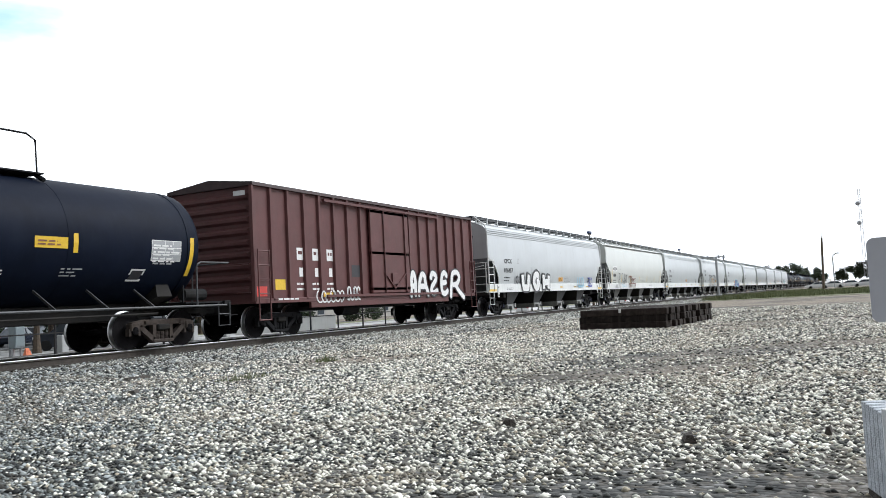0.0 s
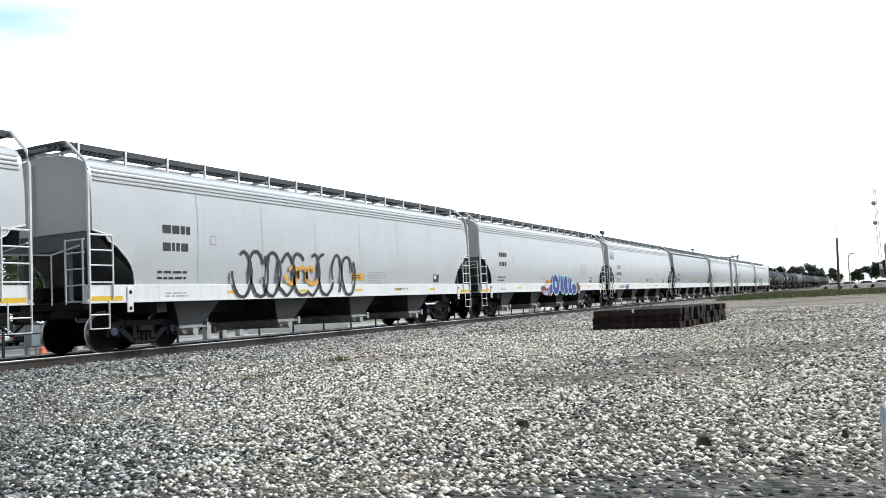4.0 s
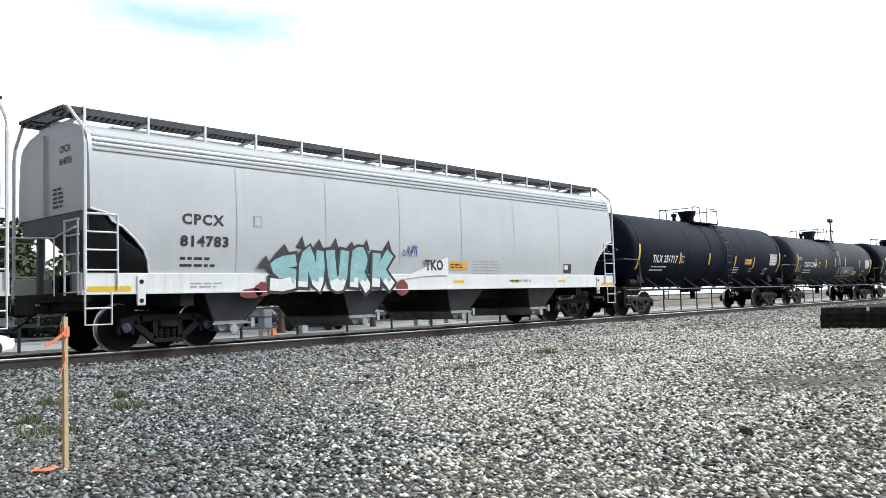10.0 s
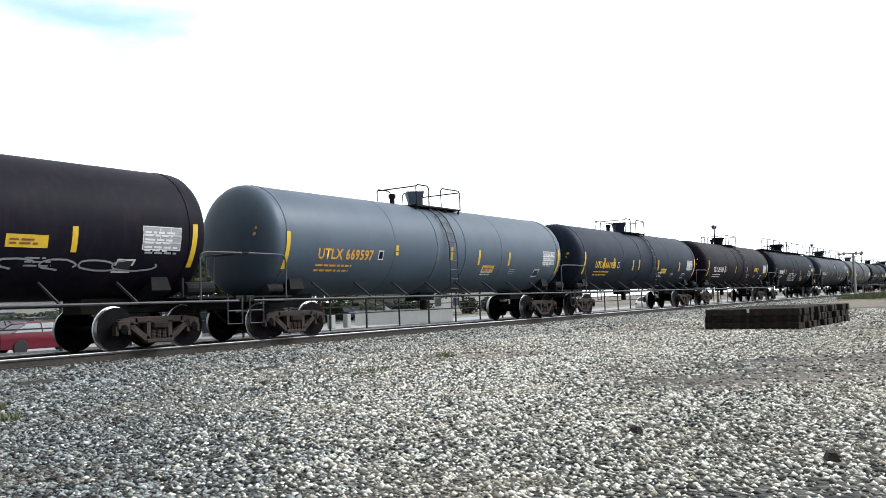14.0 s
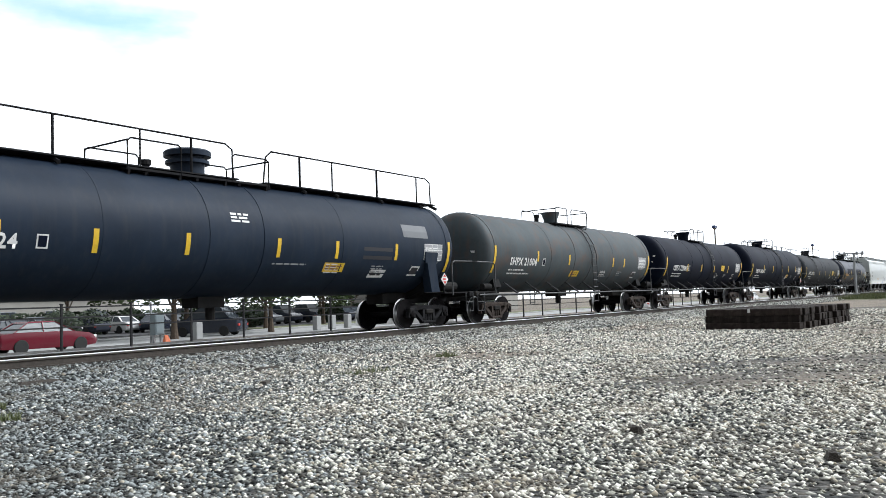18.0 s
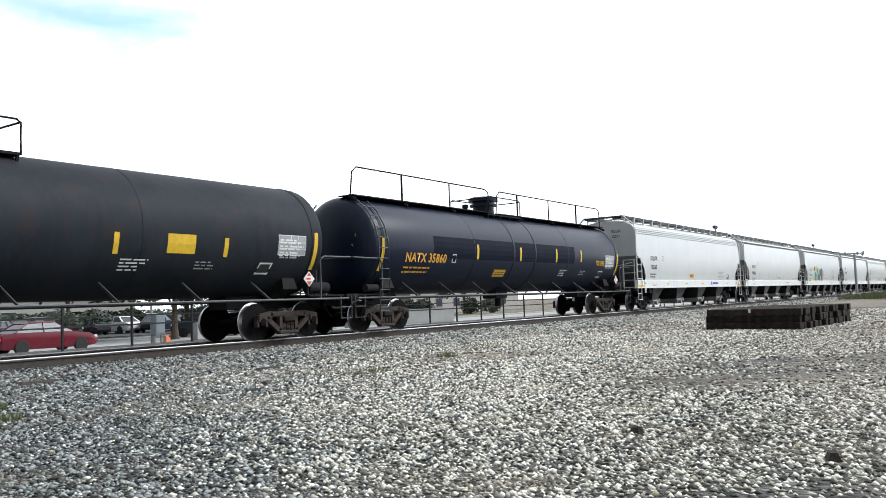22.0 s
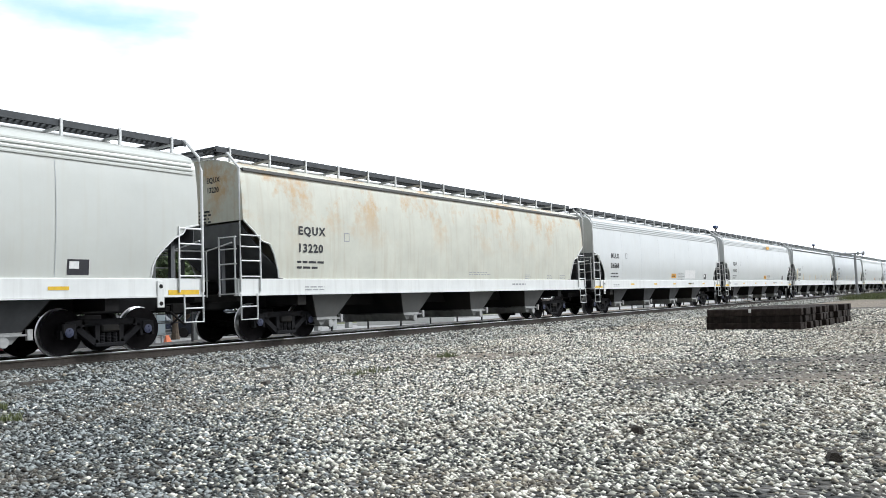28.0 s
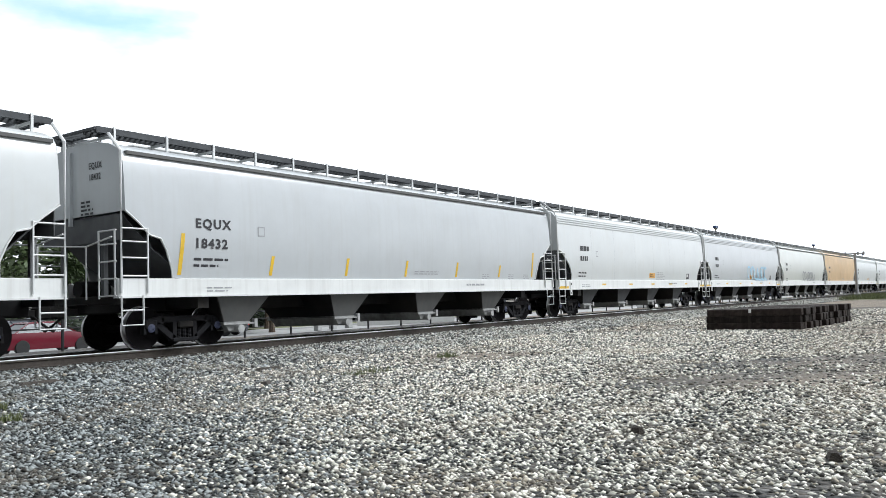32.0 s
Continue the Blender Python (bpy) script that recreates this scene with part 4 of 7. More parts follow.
    # ladders: on the sides by each end and on the ends
    for s in (-1, 1):
        for e in (-1, 1):
            bm = bmesh.new()
            xa, xb, y = e * (HL - 0.06), e * (HL - 0.68), s * 1.60
            top = 2.62 if round_cut else 2.55
            tube(bm, [(xb, y, 1.2), (xb, y, top)], 0.022, 6)
            if round_cut:
                pipe = [(xa, y, 1.2), (xa, y, 3.9), (xa, s * 1.52, 4.2), (e * (HL - 0.02), s * 1.0, 4.66)]
            else:
                pipe = [(xa, y, 1.2), (xa, y, 4.1), (xa, s * 1.2, 4.5)]
            br = bmesh.new()
            tube(br, pipe, 0.035, 7)
            part("corner_pipe", br, M["pipe_white"], car)
            for z in (1.55, 1.92, 2.25, 2.58):
                if z < top:
                    tube(bm, [(xa, y, z), (xb, y, z)], 0.018, 6)
            tube(bm, [(xa, y, top - 0.03), (xb, y, top - 0.03)], 0.018, 6)
            br = bmesh.new()
            tube(br, [(xa, y, 1.15), (xa, y, 0.55), (xb + e * 0.12, y, 0.55), (xb + e * 0.12, y, 1.15)], 0.022, 6)
            tube(br, [(xa, y, 0.85), (xb + e * 0.12, y, 0.85)], 0.018, 6)
            part("sill_step", br, M["pipe_white"], car)
            part("side_ladder", bm, M["pipe_white"], car)
    for e in (-1, 1):
        bm = bmesh.new()
        x = e * (HL + 0.02)
        s = -1 if e < 0 else 1
        for y in (s * 1.5, s * 0.95):
            tube(bm, [(x, y, 1.1), (x, y, 2.5)], 0.022, 6)
        for z in (1.15, 1.5, 1.85, 2.2, 2.48):
            tube(bm, [(x, s * 1.55, z), (x, s * 0.95, z)], 0.018, 6)
        part("end_ladder", bm, M["pipe_white"], car)
        bm = bmesh.new()
        tube(bm, [(x, -1.4, 2.35), (x, -0.5, 2.20), (x, 1.5, 2.35)], 0.018, 6)
        tube(bm, [(x, -0.5, 2.20), (x, -0.5, 1.1)], 0.018, 6)
        part("handrail", bm, M["pipe_white"], car)
    add_truck(car, -HL + 2.0, "truck_black", True)
    add_truck(car, HL - 2.0, "truck_black", True)
    add_coupler(car, -HL, -1)
    add_coupler(car, HL, 1)
    return car


# ---------------------------------------------------------------- tank cars
TR, TZ = 1.455, 2.535


def tank_side(z):
    d = max(-TR + 0.02, min(TR - 0.02, z - TZ))
    return -math.sqrt(TR * TR - d * d)


def build_tank(half, paint, finish_key="truck", walk_posts=None, end_frame=True, ladder_x=0.75, sides=True, sill=False, cages=((-1.1, -0.4), (0.3, 1.45)), low_rail=None, dome="plain", dome_x=0.0):
    """half: half the distance between the truck centres."""
    car = thing("tank_car", "tank car", "tank car", "freight train")
    L = half + 1.32
    bm = bmesh.new()
    prof = [(-L, 0.02)] + [(-L + 0.52 * (1 - math.cos(a)), TR * math.sin(a) ** 0.82) for a in [radians(q) for q in (8, 20, 33, 46, 58, 69, 80, 90)]]
    mid = [(-L + 0.52 + (2 * L - 1.04) * k / 6, TR) for k in range(1, 6)]
    prof = prof + mid + [(-a, r) for a, r in reversed(prof)]
    lathe(bm, prof, "x", 40, (0, 0, TZ))
    part("shell", bm, paint, car, "", 40)
    for x in (-L + 0.75, -half * 0.45, -0.9, 0.75, half * 0.45, L - 0.75):
        w, t = (0.05, 0.012) if abs(x) < 1 or abs(x) > half else (0.02, 0.006)
        bm = bmesh.new()
        lathe(bm, [(x - w, TR - 0.01), (x - w, TR + t), (x + w, TR + t), (x + w, TR - 0.01)], "x", 40, (0, 0, TZ))
        part("weld_band", bm, paint, car, "", 40)
    E = half + 2.02
    for e in (-1, 1):
        bm = bmesh.new()
        box(bm, e * (half + 0.35) - 1.75, e * (half + 0.35) + 1.75, -0.33, 0.33, 0.78, 1.12, 0.02)
        part("draft_sill", bm, M["under"], car)
        bm = bmesh.new()
        box(bm, e * (E - 0.12) - 0.12, e * (E - 0.12) + 0.12, -1.48, 1.48, 0.95, 1.10, 0.01)
        part("end_beam", bm, M["under"], car)
        bm = bmesh.new()
        box(bm, e * (half + 1.2) - 0.75, e * (half + 1.2) + 0.75, -1.40, 1.40, 1.05, 1.09)
        part("end_platform", bm, M["truck_black"], car)
        for s in (-1, 1):
            bm = bmesh.new()
            hexa(bm, [(e * half - 0.25, s * 0.3, 0.9), (e * half + 0.25, s * 0.3, 0.9), (e * half + 0.25, s * 1.15, 1.25), (e * half - 0.25, s * 1.15, 1.25)],
                 [(e * half - 0.2, s * 0.3, 1.25), (e * half + 0.2, s * 0.3, 1.25), (e * half + 0.2, s * 1.06, 1.56), (e * half - 0.2, s * 1.06, 1.56)])
            part("saddle", bm, M["under"], car)
            if not sides:
                bm = bmesh.new()
                x = e * (half - 0.3)
                hexa(bm, [(x - 0.30, s * 1.44, 2.02), (x + 0.30, s * 1.44, 2.02), (x + 0.30, s * 1.30, 2.02), (x - 0.30, s * 1.30, 2.02)],
                     [(x - 0.34, s * 1.47, 2.34), (x + 0.34, s * 1.47, 2.34), (x + 0.34, s * 1.36, 2.34), (x - 0.34, s * 1.36, 2.34)])
                hexa(bm, [(x + e * 0.25 - 0.22, s * 1.40, 1.1), (x + e * 0.25 + 0.22, s * 1.40, 1.1), (x + e * 0.25 + 0.22, s * 1.1, 1.1), (x + e * 0.25 - 0.22, s * 1.1, 1.1)],
                     [(x - 0.22, s * 1.44, 2.02), (x + 0.22, s * 1.44, 2.02), (x + 0.22, s * 1.2, 2.02), (x - 0.22, s * 1.2, 2.02)])
                part("bolster_plate", bm, paint, car)
    bm = bmesh.new()
    box(bm, -0.4, 0.4, -0.3, 0.3, 0.85, 1.15)
    lathe(bm, [(0.55, 0.12), (0.9, 0.12)], "z", 10, (0.2, 0, 0))
    part("outlet_valve", bm, M["under"], car)
    if sill:
        bm = bmesh.new()
        box(bm, -half, half, -0.34, 0.34, 0.70, 1.10, 0.02)
        part("centre_sill", bm, M["under"], car)
        bm = bmesh.new()
        tube(bm, [(-half, -0.9, 0.80), (half, -0.9, 0.84)], 0.03, 6)
        part("air_pipe", bm, M["under"], car)
    # long side rails on slanting brackets
    for s in (-1, 1) if sides else ():
        bm = bmesh.new()
        tube(bm, [(-E + 0.2, s * 1.5, 0.98), (E - 0.2, s * 1.5, 0.98)], 0.03, 6)
        rail_bar = part("side_rail", bm, M["pipe_grey"], car)
        n = 8
        for k in range(n):
            x = -half + 2 * half * (k + 0.5) / n
            bm = bmesh.new()
            bar(bm, (x, s * 1.5, 0.98), (x - 0.12, s * 0.94, 1.43), 0.06, 0.02)
            part("bracket", bm, M["pipe_grey"], rail_bar)
    # end railings and steps
    for e in (-1, 1):
        for s in (-1, 1):
            bm = bmesh.new()
            x0, x1 = e * (E - 0.08), e * (half + 0.75)
            if end_frame:
                tube(bm, [(x1, s * 1.5, 0.98), (x1, s * 1.5, 1.93), (x1 + e * 0.04, s * 1.5, 2.04), (x1 + e * 0.14, s * 1.5, 2.09), (x0, s * 1.5, 2.10)], 0.024, 6)
                tube(bm, [(x0, s * 1.5, 2.10), (x0, s * 0.25, 2.10), (x0, s * 0.2, 1.05)], 0.024, 6)
            tube(bm, [(x0, s * 1.5, 1.05), (x0, s * 1.5, 0.45), (x0 - e * 0.42, s * 1.5, 0.45), (x0 - e * 0.42, s * 1.5, 1.05)], 0.022, 6)
            tube(bm, [(x0, s * 1.5, 0.75), (x0 - e * 0.42, s * 1.5, 0.75)], 0.016, 6)
            part("end_rail", bm, M["pipe_grey"], car)
    # brake cylinder and placard holder at one end
    bm = bmesh.new()
    lathe(bm, [(-0.45, 0.02), (-0.45, 0.15), (0.3, 0.15), (0.3, 0.02)], "x", 12, (half + 1.0, -1.18, 1.28))
    part("air_reservoir", bm, M["under"], car)
    bm = bmesh.new()
    lathe(bm, [(-0.25, 0.02), (-0.25, 0.11), (0.25, 0.11), (0.25, 0.02)], "x", 12, (-half - 0.9, -1.2, 1.26))
    part("brake_cylinder", bm, M["under"], car)
    # top fittings
    top = TZ + TR
    bm = bmesh.new()
    if dome == "flange":
        lathe(bm, [(top - 0.1, 0.40), (top + 0.34, 0.40), (top + 0.34, 0.52), (top + 0.42, 0.52), (top + 0.42, 0.40), (top + 0.52, 0.40), (top + 0.52, 0.56), (top + 0.64, 0.56), (top + 0.68, 0.5), (top + 0.68, 0.02)], "z", 20, (dome_x, 0, 0))
    else:
        lathe(bm, [(top - 0.1, 0.30), (top + 0.2, 0.30), (top + 0.46, 0.40), (top + 0.50, 0.40), (top + 0.50, 0.02)], "z", 4 if dome == "box" else 18, (dome_x, 0, 0))
    part("manway", bm, paint, car, "", 40)
    bm = bmesh.new()
    lathe(bm, [(top - 0.05, 0.08), (top + 0.2, 0.08), (top + 0.22, 0.12), (top + 0.34, 0.12), (top + 0.36, 0.02)], "z", 10, (dome_x - 1.1, 0.1, 0))
    part("valve", bm, M["truck_black"], car)
    if cages:
        a, b = cages[0][0], cages[-1][1]
        a = max(a, -2.6)
        for s in (-1, 1):
            bm = bmesh.new()
            box(bm, a, b, min(s * 0.46, s * 0.80), max(s * 0.46, s * 0.80), top - 0.10, top - 0.05)
            deck = part("top_platform", bm, M["truck_black"], car)
            for k in range(4):
                x = a + 0.05 + (b - a - 0.1) * k / 3
                bm = bmesh.new()
                bar(bm, (x, s * 0.78, top - 0.08), (x, s * 0.72, top - 0.25), 0.05, 0.05)
                part("bracket", bm, M["truck_black"], deck)
        for s in (-1, 1):
            for a, b in cages:
                bm = bmesh.new()
                y = s * 0.8
                tube(bm, [(a, y, top - 0.1), (a, y, top + 0.52), (a + 0.08, y, top + 0.59), (b - 0.08, y, top + 0.59), (b, y, top + 0.52), (b, y, top - 0.1)], 0.02, 6)
                part("safety_railing", bm, M["truck_black"], car)
        for x in (cages[0][0], cages[-1][1]):
            bm = bmesh.new()
            tube(bm, [(x, -0.8, top + 0.54), (x, 0.8, top + 0.54)], 0.02, 6)
            part("railing_crossbar", bm, M["truck_black"], car)
    if low_rail:
        for s in (-1, 1):
            bm = bmesh.new()
            y, a, b = s * 0.62, low_rail[0], low_rail[-1]
            zs = TZ + math.sqrt(TR * TR - y * y)
            tube(bm, [(a, y, zs), (a + 0.1, y, zs + 0.18), (a + 0.3, y, zs + 0.3), (b - 0.3, y, zs + 0.3), (b - 0.1, y, zs + 0.18), (b, y, zs)], 0.022, 6)
            hand = part("hand_rail", bm, M["truck_black"], car)
            for x in low_rail[1:-1]:
                bm = bmesh.new()
                tube(bm, [(x, y, zs - 0.02), (x, y, zs + 0.3)], 0.028, 6)
                part("post", bm, M["truck_black"], hand)
    for run in walk_posts or ():
        a, b = run[0], run[-1]
        for s in (-1,):
            y = s * 0.55
            bm = bmesh.new()
            box(bm, a - 0.05, b + 0.05, y - 0.16, y + 0.42, top - 0.005, top + 0.025)
            deck = part("roof_walk", bm, M["truck_black"], car)
            bm = bmesh.new()
            tube(bm, [(a, y, top), (a + 0.1, y, top + 0.72), (a + 0.3, y, top + 0.88), (b - 0.25, y, top + 0.88), (b - 0.03, y, top + 0.76), (b, y, top)], 0.022, 6)
            hand = part("hand_rail", bm, M["truck_black"], car)
            for i, x in enumerate(run[1:-1]):
                bm = bmesh.new()
                tube(bm, [(x, y, top), (x, y, top + 0.88)], 0.032 if i % 2 == 0 else 0.022, 6)
                part("post", bm, M["truck_black"], hand)
            for x in run:
                bm = bmesh.new()
                tube(bm, [(x, y - s * 0.05, top), (x, y + s * 0.22, top - 0.14)], 0.05, 6)
                part("support", bm, M["truck_black"], deck)
    # ladder up the side
    lx = -L + 0.62 if walk_posts else ladder_x
    for s in (-1, 1):
        bm = bmesh.new()
        for dx in (-0.22, 0.22):
            line = [(lx + dx, s * 1.56, 0.55), (lx + dx, s * 1.56, 2.6)]
            for a in (20, 40, 58):
                line.append((lx + dx, s * (TR + 0.07) * math.cos(radians(a)), TZ + (TR + 0.07) * math.sin(radians(a))))
            tube(bm, line, 0.022, 6)
        for k in range(8):
            z = 0.6 + 0.3 * k
            tube(bm, [(lx - 0.22, s * 1.56, z), (lx + 0.22, s * 1.56, z)], 0.016, 6)
        for a in (18, 32, 46):
            q = (s * (TR + 0.07) * math.cos(radians(a)), TZ + (TR + 0.07) * math.sin(radians(a)))
            tube(bm, [(lx - 0.22, *q), (lx + 0.22, *q)], 0.016, 6)
        part("ladder", bm, M["pipe_grey"], car)
    add_truck(car, -half, finish_key)
    add_truck(car, half, finish_key)
    add_coupler(car, -E, -1)
    add_coupler(car, E, 1)
    return car


def tank_marks(car, half, mark, number, ink, stripes, small=1, label_at=(3.6, 2.14), end_marks=True):
    """Lettering, reflective stripes and data panels on the near side and the left end."""
    L = half + 1.32
    if mark:
        lettering("lettering", mark + " " + number, -L + 1.85, 2.04, 0.27, ink, car, tank_side, bold=0.010, width=0.95, spacing=1.08)
    else:
        bars("lettering_block", -L + 1.85, 2.04, 1.8, 1, ink, car, tank_side, seed=small, h=0.26)
    bars("small_lettering", -L + 1.85, 1.84, 1.7, 2, ink, car, tank_side, seed=small, h=0.05, gap=0.13)
    p = patch("stencil_box", -L + 4.35, -L + 4.58, 2.05, 2.32, M["white"], car, tank_side)
    patch("stencil_field", -L + 4.38, -L + 4.55, 2.08, 2.29, M["tank_black"], p, tank_side, 0.010)
    for x, z0, z1 in stripes:
        patch("reflective_stripe", x - 0.06, x + 0.06, z0, z1, M["yellow"], car, tank_side)
    for e in (-1, 1):
        patch("reflective_stripe", e * (L - 0.70) - 0.065, e * (L - 0.70) + 0.065, 1.75, 2.70, M["yellow"], car, tank_side, 0.017, slant=0.05)
    bm = bmesh.new()
    x0, x1, z0, z1 = L - 1.98, L - 1.02, 2.10, 2.58
    lines = [(x0, x1, z, z + 0.016) for z in (z0, z0 + 0.155, z0 + 0.31, z1)] + [(x, x + 0.016, z0, z1 + 0.016) for x in (x0, x0 + 0.42, x0 + 0.68, x1 - 0.016)]
    for a, b, c, d in lines:
        vs = [(a, c), (b, c), (b, (c + d) / 2), (b, d), (a, d), (a, (c + d) / 2)]
        bm.faces.new([bm.verts.new((x, tank_side(z) - 0.006, z)) for x, z in vs])
    p = part("data_panel", bm, M["white"], car)
    patch("panel_field", x0, x1, z0, z1 + 0.016, M["greyink"], p, tank_side, 0.003)
    for k in range(3):
        bars("panel_lettering", x0 + 0.05, z0 + 0.345 - 0.155 * k, 0.86, 2, M["white"], p, tank_side, seed=small + 5 + k, h=0.042, gap=0.062, lift=0.008)
    bars("small_lettering", L - 1.9, 2.02, 0.8, 1, M["greyink"], car, tank_side, seed=small + 7, h=0.04)
    if label_at:
        lx, lz = label_at
        p = patch("number_label", lx, lx + 0.8, lz, lz + 0.24, M["yellow"], car, tank_side)
        bars("label_lettering", lx + 0.07, lz + 0.13, 0.66, 2, M["brown"], p, tank_side, seed=small + 9, h=0.035, gap=0.07, lift=0.010)
    p = patch("stencil_box", L - 2.55, L - 2.12, 1.62, 1.90, M["white"], car, tank_side, slant=0.06)
    patch("stencil_field", L - 2.51, L - 2.17, 1.66, 1.86, M["black"], p, tank_side, 0.010, 0.05)
    bars("small_lettering", L - 6.3, 1.88, 0.7, 4, M["white"], car, tank_side, seed=small + 12, h=0.03, gap=0.07)
    bars("small_lettering", L - 4.4, 1.86, 0.55, 3, M["greyink"], car, tank_side, seed=small + 13, h=0.03, gap=0.07)
    bars("end_lettering", 0.35, 2.75, 0.7, 3, ink, car, lambda z: -L - 0.02 + 0.16 * abs(z - TZ) + 0.12, seed=small + 14, h=0.08, gap=0.15, lift=0.03, end=True)
    bm = bmesh.new()
    box(bm, L - 1.02, L - 0.98, -1.46, -1.42, 1.08, 1.5)
    part("placard_stand", bm, M["truck_black"], car)


def placard(car, x, z, red=True):
    """A small square board on its corner over the end of the car."""
    bm = bmesh.new()
    r = 0.20
    hexa(bm, [(x - r, -1.475, z), (x, -1.475, z - r), (x + r, -1.475, z), (x, -1.475, z + r)], [(x - r, -1.465, z), (x, -1.465, z - r), (x + r, -1.465, z), (x, -1.465, z + r)])
    p = part("hazard_placard", bm, M["white"] if red else M["greyink"], car, "white diamond placard" if red else "")
    if red:
        bm = bmesh.new()
        r = 0.16
        vs = [bm.verts.new(v) for v in ((x - r * 0.5, -1.482, z + r * 0.5), (x + r * 0.5, -1.482, z + r * 0.5), (x, -1.482, z + r))]
        bm.faces.new(vs)
        part("placard_colour", bm, M["red"], p)
        bm = bmesh.new()
        vs = [bm.verts.new(v) for v in ((x - r * 0.6, -1.482, z - r * 0.4), (x, -1.482, z - r), (x + r * 0.6, -1.482, z - r * 0.4))]
        bm.faces.new(vs)
        part("placard_colour", bm, M["red"], p)
        bars("placard_line", x - 0.1, z - 0.02, 0.2, 1, M["red"], p, lambda q: -1.476, h=0.05, seed=3)
    return p


# ---------------------------------------------------------------- boxcar
def build_boxcar():
    car = thing("boxcar", "oxide red steel boxcar with sprayed letters and a plug door", "boxcar", "freight train")
    B = 7.37
    side = lambda z: -1.50
    bm = bmesh.new()
    box(bm, -B + 0.1, B - 0.1, -1.5, 1.5, 1.0, 4.31)
    body = part("body", bm, M["box_red"], car)
    bm = bmesh.new()
    hexa(bm, [(-B, -1.60, 4.30), (B, -1.60, 4.30), (B, 1.60, 4.30), (-B, 1.60, 4.30)], [(-B, -1.58, 4.40), (B, -1.58, 4.40), (B, 1.58, 4.40), (-B, 1.58, 4.40)])
    hexa(bm, [(-B, -1.55, 4.40), (B, -1.55, 4.40), (B, 1.55, 4.40), (-B, 1.55, 4.40)], [(-B, -0.03, 4.58), (B, -0.03, 4.58), (B, 0.03, 4.58), (-B, 0.03, 4.58)])
    for k in range(15):
        x = -B + 0.5 + k * (2 * B - 1.0) / 14
        hexa(bm, [(x - 0.04, -1.58, 4.39), (x + 0.04, -1.58, 4.39), (x + 0.04, 1.58, 4.39), (x - 0.04, 1.58, 4.39)],
             [(x - 0.03, -0.05, 4.63), (x + 0.03, -0.05, 4.63), (x + 0.03, 0.05, 4.63), (x - 0.03, 0.05, 4.63)])
    part("roof", bm, M["box_roof"], car)
    xs = [0.02] + [0.82 + 0.802 * k for k in range(7)]
    for s in (-1, 1):
        for x in xs + [14.72] + [9.05 + 0.80 * k for k in range(7)]:
            bm = bmesh.new()
            xx = -B + x
            hexa(bm, [(xx - 0.07, s * 1.5, 1.05), (xx + 0.07, s * 1.5, 1.05), (xx + 0.04, s * 1.58, 1.05), (xx - 0.04, s * 1.58, 1.05)],
                 [(xx - 0.07, s * 1.5, 4.30), (xx + 0.07, s * 1.5, 4.30), (xx + 0.04, s * 1.58, 4.30), (xx - 0.04, s * 1.58, 4.30)])
            part("side_post", bm, M["box_red"], car)
        bm = bmesh.new()
        box(bm, -B, B, s * 1.53 - 0.05, s * 1.53 + 0.05, 0.98, 1.12, 0.01)
        box(bm, -B + 2.6, B - 2.6, s * 1.53 - 0.045, s * 1.53 + 0.045, 0.80, 0.99, 0.01)
        part("side_sill", bm, M["box_red"], car)
        bm = bmesh.new()
        x0, x1 = -B + 6.15, -B + 8.85
        box(bm, x0, x1, s * 1.57 - 0.06, s * 1.57 + 0.03, 1.2, 4.12, 0.02)
        for z in (1.3, 2.55, 4.0):
            box(bm, x0, x1, s * 1.60 - 0.03, s * 1.60 + 0.03, z, z + 0.09)
        d = part("door", bm, M["box_red"], car)
        bm = bmesh.new()
        for x in (x0 + 0.85, x1 - 0.35):
            tube(bm, [(x, s * 1.66, 1.2), (x, s * 1.66, 4.1)], 0.025, 6)
        bar(bm, (x0 + 0.85, s * 1.65, 1.9), (x0 + 1.5, s * 1.65, 1.35), 0.05, 0.04)
        bar(bm, (x1 - 0.35, s * 1.65, 1.9), (x0 + 1.5, s * 1.65, 1.35), 0.05, 0.04)
        box(bm, x0 + 1.3, x0 + 1.7, s * 1.66 - 0.03, s * 1.66 + 0.03, 1.5, 1.9, 0.01)
        part("lock_bars", bm, M["box_red"], d)
        bm = bmesh.new()
        box(bm, -B + 3.4, B - 3.4, s * 1.60 - 0.06, s * 1.60 + 0.04, 4.12, 4.2)
        box(bm, -B + 3.4, B - 3.4, s * 1.60 - 0.06, s * 1.60 + 0.04, 1.10, 1.18)
        part("door_rail", bm, M["box_red"], car)
    for e in (-1, 1):
        bm = bmesh.new()
        x = e * (B - 0.1)
        box(bm, x - 0.01, x + 0.01, -1.5, 1.5, 1.0, 4.28)
        wall_end = part("end_wall", bm, M["box_red"], car)
        for k in range(9):
            z = 1.25 + 0.33 * k
            bm = bmesh.new()
            hexa(bm, [(x, -1.42, z), (x, 1.42, z), (x, 1.42, z + 0.24), (x, -1.42, z + 0.24)],
                 [(x + e * 0.1, -1.34, z + 0.08), (x + e * 0.1, 1.34, z + 0.08), (x + e * 0.1, 1.34, z + 0.16), (x + e * 0.1, -1.34, z + 0.16)])
            part("corrugation", bm, M["box_red"], wall_end)
        for s in (-1, 1):
            bm = bmesh.new()
            box(bm, x - 0.02, x + e * 0.05, s * 1.46 - 0.06, s * 1.46 + 0.06, 1.0, 4.25) if e > 0 else box(bm, x + e * 0.05, x + 0.02, s * 1.46 - 0.06, s * 1.46 + 0.06, 1.0, 4.25)
            part("corner_post", bm, M["box_red"], car)
